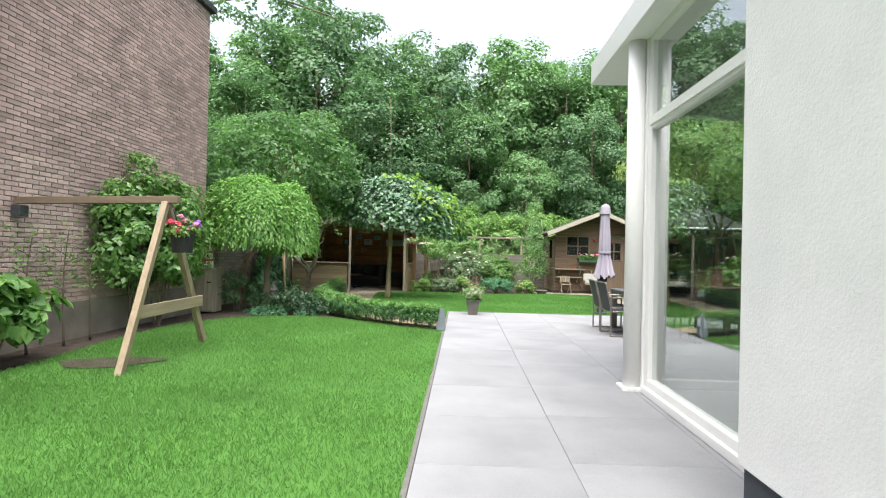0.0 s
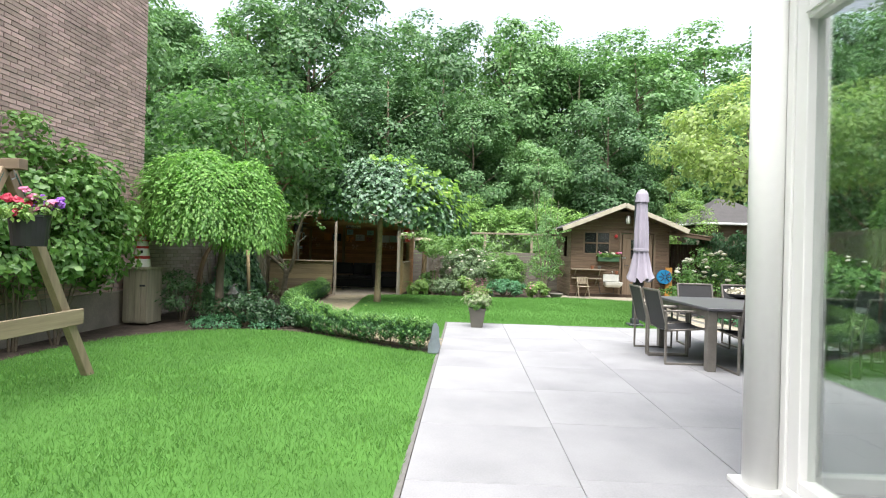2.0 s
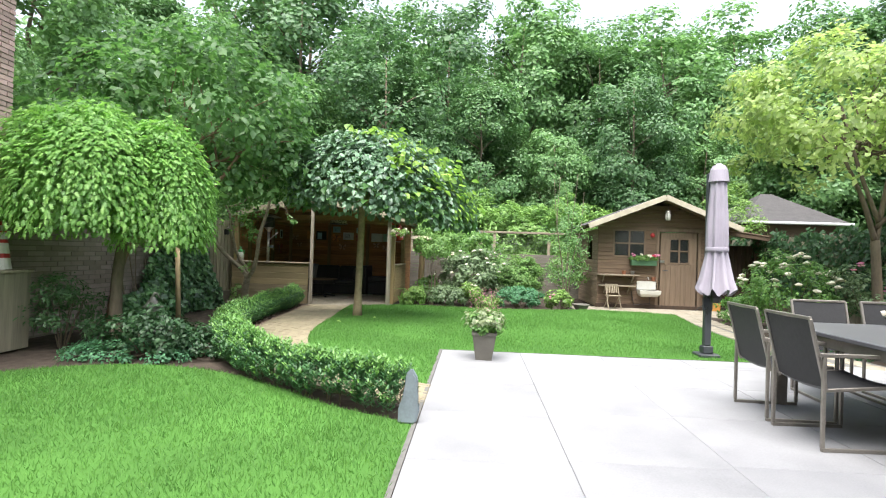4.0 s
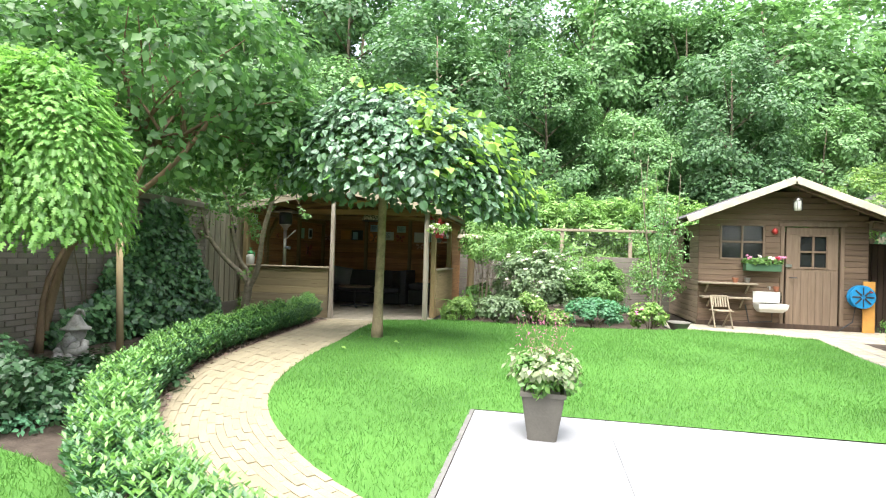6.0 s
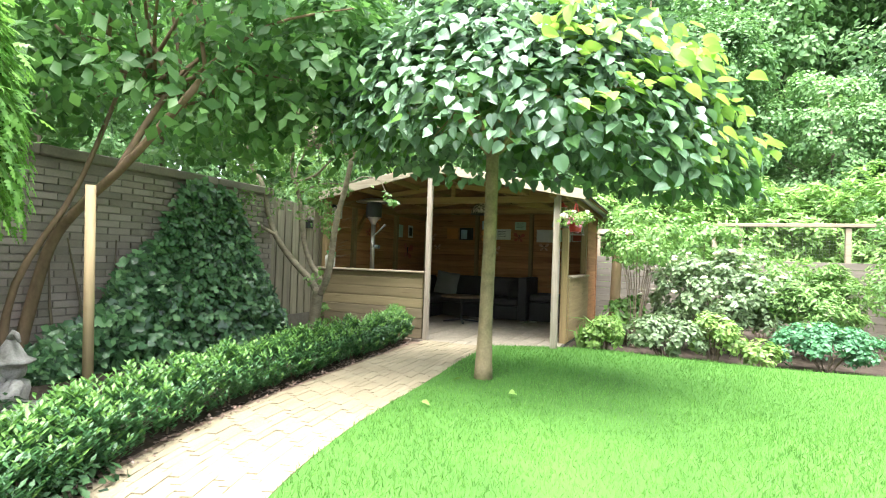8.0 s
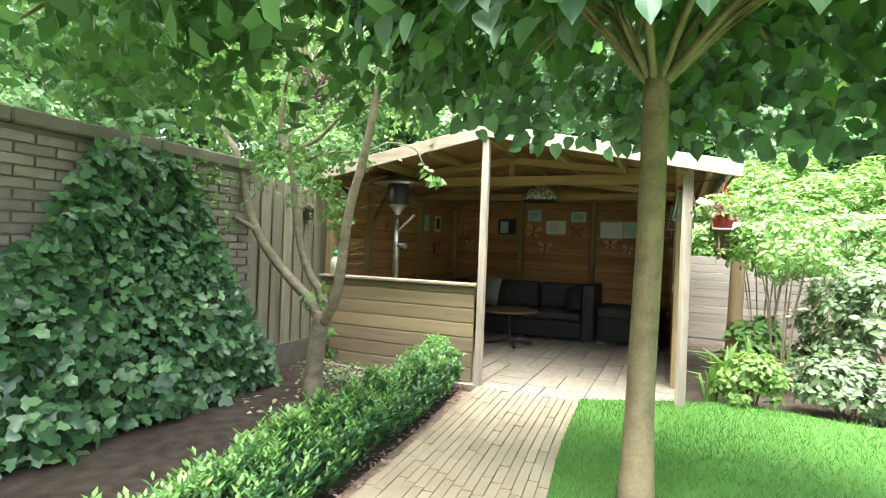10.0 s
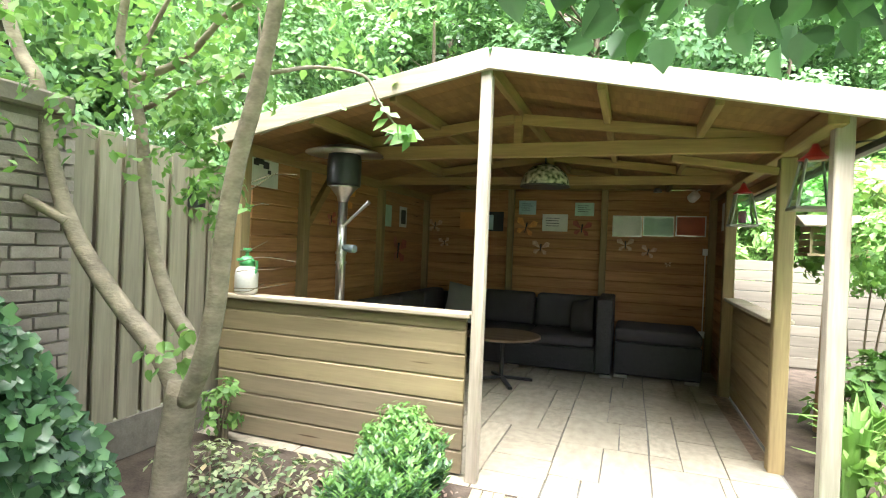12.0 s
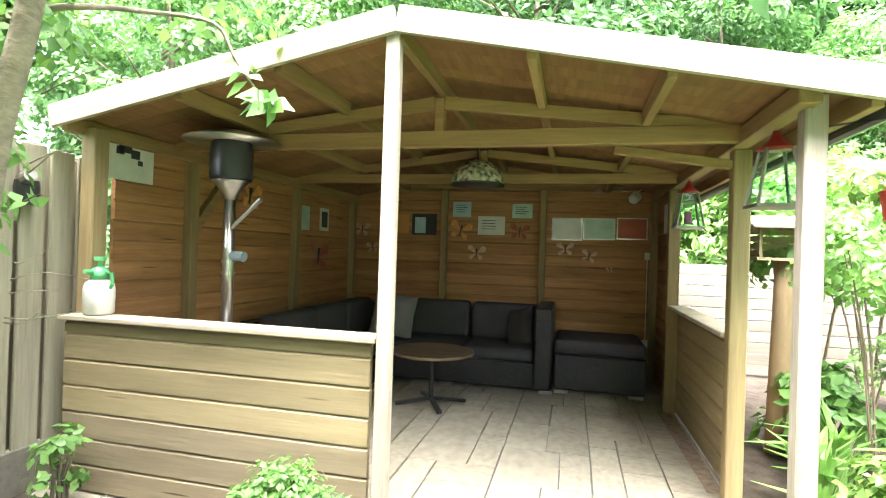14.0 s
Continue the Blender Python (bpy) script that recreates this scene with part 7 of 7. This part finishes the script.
part("roof", lathe([(0.068, 0.501), (0.03, 0.55), (0.008, 0.575)], seg=16), M_RED, light)
for x, z in ((0.0, 0.08), (0.05, 0.24)):
    part("window", B(x - 0.018, x + 0.018, -0.132 + z * 0.15, -0.10, z - 0.02, z + 0.03), M_INK, light)

gn = lathe([(0.20, 0.0), (0.22, 0.03), (0.20, 0.075), (0.13, 0.085), (0.125, 0.13), (0.14, 0.19), (0.125, 0.245), (0.07, 0.27), (0.085, 0.285), (0.105, 0.33), (0.10, 0.375), (0.155, 0.385), (0.16, 0.40), (0.105, 0.425), (0.085, 0.465), (0.06, 0.51), (0.035, 0.55), (0.02, 0.575)], seg=22)
for side in (-1, 1):
    add_tube(gn, [(side * 0.11, 0, 0.245), (side * 0.165, -0.05, 0.19), (side * 0.13, -0.13, 0.155), (side * 0.05, -0.15, 0.15)], [0.05, 0.045, 0.038, 0.03], 8)
    add_tube(gn, [(side * 0.06, -0.06, 0.10), (side * 0.08, -0.17, 0.10), (side * 0.085, -0.20, 0.12)], [0.05, 0.05, 0.035], 8)
add_tube(gn, [(0, -0.085, 0.335), (0, -0.12, 0.33), (0, -0.14, 0.322)], [0.03, 0.032, 0.016], 8)
add_tube(gn, [(0, -0.07, 0.30), (0, -0.115, 0.265), (0, -0.13, 0.20)], [0.07, 0.055, 0.02], 8)
add_tube(gn, [(0, 0, 0.55), (0.03, 0, 0.60), (0.075, 0, 0.595), (0.095, 0, 0.54)], [0.034, 0.028, 0.02, 0.01], 8)
for v in gn.verts:
    v.co += Vector((noise.noise(v.co * 16), noise.noise(v.co * 16 + Vector((5, 0, 0))), 0.5 * noise.noise(v.co * 16 + Vector((0, 9, 0))))) * 0.018
gnome = part("garden_statue", gn, M_STONE, smooth=True)
gnome.matrix_world = pose(-4.24, 12.63, -0.02) @ Matrix.Diagonal((0.88, 0.88, 0.93, 1))
tagged(gnome, "weathered stone garden gnome statue with a pointed hat", "statue")

# ---- pavilion side: feeder, basket ----
log = part("log_post", lathe([(0.085, -0.05), (0.082, 0.3), (0.078, 0.75), (0.076, 1.1), (0.078, 1.37)], seg=18), M_LOG, smooth=True)
log.matrix_world = pose(-1.06, 19.45, 0, 0, 1.2, 0)
tagged(log, "peeled log post carrying the bird feeder", "post")
feed = thing("bird_feeder", "wooden bird feeder house on a log post", "bird feeder", (-1.06, 19.45, 1.372))
part("floor", B(-0.22, 0.22, -0.16, 0.16, 0.0, 0.02), M_PAVW, feed)
for k in range(4):
    part("slat", B(-0.2, 0.2, 0.12, 0.135, 0.03 + k * 0.055, 0.07 + k * 0.055), M_PAVW, feed)
    part("slat", B(-0.2, -0.185, -0.12, 0.118, 0.03 + k * 0.055, 0.07 + k * 0.055), M_PAVW, feed)
for x in (-0.2, 0.18):
    for y in (-0.14, 0.137):
        part("corner", B(x, x + 0.02, y, y + 0.02, 0.021, 0.24), M_PAVW, feed)
for s in (-1, 1):
    part("roof_board", beam((0, s * 0.002, 0.325), (0, s * 0.24, 0.235), 0.54, 0.018), M_FASCIA, feed)
bask = flower_pot("hanging_basket", "red hanging basket of pale trailing flowers by the pavilion post", (-1.36, 17.37, 1.53), 0.085, 0.11, M_RED, [(P_WHITE, (-0.08, -0.05, 0.06), 40), (P_WHITE, (0.08, 0.02, 0.05), 40), (P_PINK, (0.05, -0.08, 0.02), 16)], L_LIME, 0.19)
for a in (0, 2.1, 4.2):
    part("chain", T([(0.08 * math.cos(a), 0.08 * math.sin(a), 0.11), (0, 0, 0.38)], 0.004, 5), M_RED, bask)
part("bracket", T([(-0.22, 0.18, 0.40), (0.0, 0.0, 0.40), (0.0, 0.0, 0.36)], 0.007, 6), M_BLACK, bask)
tp = thing("terracotta_bowl", "shallow terracotta bowl at the corner of the bed", "pot", (3.02, 18.42, LOW))
part("bowl", lathe([(0.12, 0), (0.2, 0.14), (0.215, 0.15), (0.21, 0.165), (0.18, 0.15), (0.15, 0.10)], seg=24), M_POT, tp)

# ---- shed ----
SDX = 0.1
shed = thing("garden_shed", "brown log-board garden shed with a cream-edged felt roof", "shed", (SDX, 0, LOW))
SX0, SX1, SYF, SYB = 3.58, 6.70, 19.7, 22.2


def log_boards(plane, fixed, a0, a1, z0, z1, material, holes=(), top=None):
    z = z0
    while z < z1 - 0.02:
        t = min(z + 0.115, z1)
        lo, hi = a0, a1
        if top:
            lo, hi = top(z)
        spans = [(lo, hi)]
        for h0, h1, hz0, hz1 in holes:
            if z + 0.05 > hz0 and z + 0.05 < hz1:
                spans = [s for a, b in spans for s in ((a, min(b, h0)), (max(a, h1), b)) if s[1] - s[0] > 0.03]
        for a, b in spans:
            if plane == "y":
                bm = B(a, b, fixed - 0.018, fixed + 0.018, z + 0.003, t, bevel=0.009)
            else:
                bm = B(fixed - 0.018, fixed + 0.018, a, b, z + 0.003, t, bevel=0.009)
            part("board", bm, material, shed)
        z += 0.115


gable = lambda z: (max(SX0, 5.14 - (2.86 - z) / 0.405), min(SX1, 5.14 + (2.86 - z) / 0.405)) if z > 2.1 else (SX0, SX1)
# front boards darker than the sides: the eaves' shade is in their colour
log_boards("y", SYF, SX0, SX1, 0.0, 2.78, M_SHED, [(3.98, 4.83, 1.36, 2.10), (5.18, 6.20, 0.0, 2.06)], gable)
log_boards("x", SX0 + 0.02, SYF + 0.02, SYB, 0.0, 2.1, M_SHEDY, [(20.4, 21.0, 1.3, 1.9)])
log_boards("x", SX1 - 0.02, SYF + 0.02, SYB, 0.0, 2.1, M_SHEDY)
part("back_wall", B(SX0 + 0.05, SX1 - 0.05, SYB - 0.03, SYB, 0.0, 2.1), M_SHED, shed)
part("floor", B(SX0 + 0.05, SX1 - 0.05, SYF + 0.03, SYB - 0.04, 0.0, 0.03), M_SHED, shed)
part("base_board", B(SX0 - 0.03, SX1 + 0.03, SYF - 0.045, SYF - 0.02, 0.0, 0.10, bevel=0.005), M_DARKF, shed)
for s in (-1, 1):
    ax, az, bx, bz = 5.14, 2.93, 5.14 + s * 1.92, 2.93 - 1.92 * 0.405
    v = [(x, y, z + h) for (x, z) in ((ax, az), (bx, bz)) for y in (19.12, 22.45) for h in (0.0, 0.03)]
    faces6 = [(0, 1, 3, 2), (4, 6, 7, 5), (0, 4, 5, 1), (2, 3, 7, 6), (0, 2, 6, 4), (1, 5, 7, 3)]
    mesh_from("roof", v, faces6, M_SHEDY, shed)
    v = [(x, y, z + h) for (x, z) in ((ax, az), (bx + s * 0.03, bz - 0.012)) for y in (19.10, 22.47) for h in (0.032, 0.045)]
    mesh_from("roofing_felt", v, faces6, M_FELT, shed)
    part("fascia", beam((ax + s * 0.002, 19.095, az - 0.01), (bx + s * 0.02, 19.095, bz - 0.02), 0.026, 0.135, bevel=0.004), M_CREAM, shed, "cream painted barge board")
    for y in (19.3, 20.9):
        part("rafter", beam((ax + s * 0.05, y, az - 0.07), (bx - s * 0.1, y, bz - 0.03), 0.04, 0.07), M_SHED, shed)


def shed_window(x0, x1, z0, z1, y, nx, nz, owner):
    # flat near-black panel: the darkness of the room is painted, not built
    w = part("window", B(x0, x1, y + 0.005, y + 0.012, z0, z1), M_DIM, owner, "near-black panel standing for the unlit interior behind glass")
    for k in range(nx + 1):
        x = x0 + (x1 - x0) * k / nx
        part("frame", B(x - 0.02, x + 0.02, y - 0.026, y + 0.003, z0, z1, bevel=0.004), M_SHEDZ, w)
    for k in range(nz + 1):
        z = z0 + (z1 - z0) * k / nz
        part("frame", B(x0 - 0.02, x1 + 0.02, y - 0.03, y + 0.002, z - 0.02, z + 0.02, bevel=0.004), M_SHEDZ, w)
    g = part("pane", B(x0, x1, y - 0.008, y - 0.004, z0, z1), M_PANE, w)
    g.visible_shadow = False
    return w


shed_window(4.0, 4.81, 1.38, 2.08, SYF, 2, 2, shed)
sdoor = part("door", B(5.22, 6.16, SYF - 0.025, SYF + 0.02, 0.04, 1.20, bevel=0.004), M_SHEDZ, shed)
for k in range(7):
    part("plank", B(5.225 + k * 0.1335, 5.225 + k * 0.1335 + 0.13, SYF - 0.04, SYF - 0.026, 0.06, 1.17, bevel=0.004), M_SHEDZ, sdoor)
part("upper_rail", B(5.22, 6.16, SYF - 0.03, SYF + 0.02, 1.90, 2.04, bevel=0.004), M_SHEDZ, sdoor)
for x0, x1 in ((5.22, 5.44), (5.98, 6.16)):
    part("stile", B(x0, x1, SYF - 0.03, SYF + 0.02, 1.201, 1.899, bevel=0.004), M_SHEDZ, sdoor)
part("handle", T([(5.29, SYF - 0.05, 1.03), (5.29, SYF - 0.09, 1.03), (5.40, SYF - 0.09, 1.03)], 0.011, 8), M_BLACK, sdoor)
part("bolt", B(5.20, 5.32, SYF - 0.055, SYF - 0.042, 1.24, 1.30), M_STEEL, sdoor)
shed_window(5.46, 5.97, 1.23, 1.88, SYF, 2, 2, shed)
for x in (5.15, 6.23):
    part("door_frame", B(x - 0.035, x + 0.035, SYF - 0.04, SYF + 0.02, 0.0, 2.06, bevel=0.005), M_SHEDZ, shed)
part("lintel", B(5.08, 6.30, SYF - 0.045, SYF + 0.02, 2.062, 2.14, bevel=0.005), M_SHEDZ, shed)

fbx = thing("window_box", "green window box of red, pink and white geraniums on the shed", "flower box", (4.75 + SDX, SYF - 0.12, 1.14 + LOW))
part("box", B(-0.33, 0.33, -0.09, 0.09, 0.0, 0.15, bevel=0.01), M_GREENBOX, fbx)
p, q = clumps((0, 0, 0.18), (0.34, 0.11, 0.09), 40, 16, 0.05, lo=-0.3)
leaves("foliage", p, q, 0.05, HEART, L_LAUREL, fbx)
for mt, x in ((P_PINK, -0.30), (P_WHITE, -0.05), (P_WHITE, 0.10), (P_RED, 0.24), (P_PINK, 0.33)):
    for k in range(5):
        p = np.array([x, -0.06, 0.27]) + rnd.normal(size=3) * np.array([0.045, 0.035, 0.03])
        bloom("flower_head", 0.034, mt, fbx, 0.7, k).matrix_basis = pose(*p, rnd.uniform(20, 70), rnd.uniform(-30, 30), 0)
snk = thing("wall_sink", "old white enamel sink on the shed wall", "sink", (4.99, SYF - 0.02, LOW))
part("backsplash", B(-0.27, 0.27, -0.02, 0.0, 0.50, 0.73, bevel=0.008), M_WHITEP, snk)
bm = bmesh.new()
rings = [[bm.verts.new((sx * w, -0.02 - (0 if sy < 0 else d), z)) for sx, sy in ((-1, -1), (1, -1), (1, 1), (-1, 1))] for w, d, z in ((0.20, 0.22, 0.33), (0.255, 0.30, 0.40), (0.27, 0.32, 0.48), (0.27, 0.32, 0.50), (0.24, 0.29, 0.50), (0.20, 0.24, 0.38))]
for a, b in zip(rings, rings[1:]):
    for k in range(4):
        bm.faces.new((a[k], a[(k + 1) % 4], b[(k + 1) % 4], b[k]))
bm.faces.new(rings[0])
bm.faces.new(rings[-1])
part("basin", bm, M_WHITEP, snk)
part("tap", T([(0, -0.02, 0.82), (0, -0.12, 0.84), (0, -0.13, 0.78)], 0.012, 8), M_STEEL, snk)
part("drain", T([(0.05, -0.12, 0.33), (0.05, -0.12, 0.14), (-0.35, -0.06, 0.10), (-0.42, -0.05, 0.45)], 0.014, 8), M_BLACK, snk)
for z, x0, x1 in ((0.86, 3.62, 4.68), (0.57, 3.66, 4.58)):
    shf = thing("wall_shelf", "weathered wooden shelf on the shed wall", "shelf", (SDX * 0.5, SYF - 0.02, z + LOW))
    part("board", B(x0, x1, -0.26, -0.0, 0.0, 0.035, bevel=0.004), M_RAILW, shf)
    for x in (x0 + 0.15, x1 - 0.15):
        part("bracket", beam((x, -0.005, -0.18), (x, -0.2, -0.005), 0.03, 0.03), M_RAILW, shf)
bench_items = [(4.30, 0.895, M_TERRA), (4.52, 0.895, M_POT), (5.10, 0.742, M_TERRA)]
for x, z, mt in bench_items:
    tagged(part("flower_pot", lathe([(0.04, 0), (0.055, 0.08), (0.06, 0.08), (0.06, 0.10), (0.045, 0.10)], (x + SDX * 0.5, SYF - (0.14 if z > 0.8 else 0.03), z + LOW), 14), mt), "small clay pot on the shelf by the shed", "pot")
fch = thing("folding_chair", "small weathered wooden folding chair by the shed", "chair", (4.0, 19.28, LOW + 0.008), rz=8)
for s in (-1, 1):
    part("back_leg", beam((s * 0.17, -0.16, 0.0), (s * 0.16, 0.10, 0.62), 0.02, 0.035), M_RAILW, fch)
    part("front_leg", beam((s * 0.145, 0.20, 0.0), (s * 0.145, -0.12, 0.36), 0.02, 0.035), M_RAILW, fch)
for k in range(6):
    part("seat_slat", B(-0.17, 0.17, -0.20 + k * 0.055, -0.155 + k * 0.055, 0.33, 0.345), M_RAILW, fch)
for k in range(6):
    part("back_slat", beam((-0.12 + k * 0.048, 0.035, 0.40), (-0.12 + k * 0.048, 0.095, 0.60), 0.03, 0.01), M_RAILW, fch)
part("top_bar", beam((-0.17, 0.10, 0.61), (0.17, 0.10, 0.61), 0.02, 0.04), M_RAILW, fch)
reel = thing("hose_reel", "bright blue hose reel on the shed wall", "hose reel", (6.62, SYF - 0.04, 0.80 + LOW - 0.10))
for y in (-0.15, -0.03):
    d = part("disc", lathe([(0.05, -0.01), (0.22, -0.012), (0.225, 0.0), (0.22, 0.012), (0.05, 0.01)], seg=28), M_BLUE, reel)
    d.matrix_basis = pose(0, y, 0, 90, 0, 0)
hub = part("hose", lathe([(0.17, -0.045), (0.18, 0.0), (0.17, 0.045)], seg=24), M_BLACK, reel)
hub.matrix_basis = pose(0, -0.09, 0, 90, 0, 0)
for k in range(8):
    a = k * math.pi / 4
    part("spoke", beam((0.04 * math.cos(a), -0.166, 0.04 * math.sin(a)), (0.19 * math.cos(a), -0.166, 0.19 * math.sin(a)), 0.012, 0.03), M_INK, reel)
part("crank", T([(0.12, -0.17, 0.1), (0.12, -0.23, 0.1)], 0.014, 8), M_RED, reel)
part("loose_hose", T([(-0.1, -0.1, -0.2), (-0.15, -0.1, -0.5), (-0.4, -0.08, -0.7), (-0.9, -0.06, -0.72)], 0.014, 8), M_BLACK, reel)
ob = part("plank", B(6.66, 6.87, SYF - 0.12, SYF - 0.09, LOW, 0.95, bevel=0.004), M_ORANGE)
tagged(ob, "orange-brown board leaning on the shed", "board")
wl_ = thing("wall_lantern", "white caged lantern hanging in the shed gable", "lantern", (5.38, 19.35, 2.30))
part("glass", lathe([(0.055, 0.0), (0.07, 0.06), (0.07, 0.16), (0.05, 0.20)], seg=18), M_WHITEP, wl_, smooth=True)
part("cap", lathe([(0.075, 0.20), (0.06, 0.24), (0.02, 0.27)], seg=18), M_STEEL, wl_)
for k in range(6):
    a = k * math.pi / 3
    part("wire", T([(0.08 * math.cos(a), 0.08 * math.sin(a), 0.0), (0.08 * math.cos(a), 0.08 * math.sin(a), 0.2)], 0.004, 5), M_BLACK, wl_)
part("hanger", T([(0, 0, 0.26), (0, 0, 0.43)], 0.005, 5), M_BLACK, wl_)
red = part("wall_ornament", lathe([(0.01, -0.06), (0.05, -0.03), (0.06, 0.01), (0.03, 0.06), (0.01, 0.07)], (5.10, SYF - 0.05, 1.90), 12), M_RED, smooth=True)
tagged(red, "small red ornament on the shed wall", "ornament")

# lean-to and neighbour
lean = thing("lean_to", "dark boarded lean-to beside the shed", "lean-to", (0, 0, 0))
x = 6.76
while x < 8.2:
    part("board", B(x, x + 0.10, 20.3, 20.325, 0.02, 1.72, bevel=0.004), M_DARKF, lean)
    x += 0.108
part("roof_sheet", beam((6.72, 20.0, 2.12), (8.2, 20.0, 1.92), 1.2, 0.03), M_SHEDZ, lean, "weathered sloping roof sheet")
part("beam", beam((6.74, 19.45, 2.04), (8.2, 19.45, 1.85), 0.05, 0.10), M_SHED, lean)
part("post", B(8.05, 8.13, 20.2, 20.28, 0, 1.9), M_SHED, lean)
nb = thing("summer_house", "neighbouring brown garden house with a dark hipped roof", "building", (0, 0, 0))
part("wall", B(9.9, 12.8, 24.3, 28.0, 0.0, 2.62), M_SHED, nb)
bm = bmesh.new()
e = [bm.verts.new(v) for v in ((9.55, 23.95, 2.70), (13.1, 23.95, 2.70), (13.1, 28.35, 2.70), (9.55, 28.35, 2.70), (11.2, 26.1, 3.9), (11.6, 26.1, 3.9))]
for f in ((0, 1, 5, 4), (1, 2, 5), (2, 3, 4, 5), (3, 0, 4), (0, 3, 2, 1)):
    bm.faces.new([e[k] for k in f])
part("roof", bm, M_FELT, nb, "dark shingle hipped roof")
part("gutter", T([(9.5, 23.92, 2.66), (13.15, 23.92, 2.66)], 0.05, 10), M_WHITE, nb, "white gutter")
part("gutter", T([(9.52, 23.9, 2.66), (9.52, 28.3, 2.66)], 0.05, 10), M_WHITE, nb, "white gutter")
part("window", B(11.2, 12.6, 24.27, 24.299, 1.0, 2.1), M_INK, nb)
shrub("clipped bright green conifer behind the shed", (9.2, 24.2, 2.3), (0.9, 0.9, 1.7), L_LIME, 0.12, 90, 60, NARROW, r=0.28, lo=-0.9, name="conifer", category="tree", droop=-0.6)
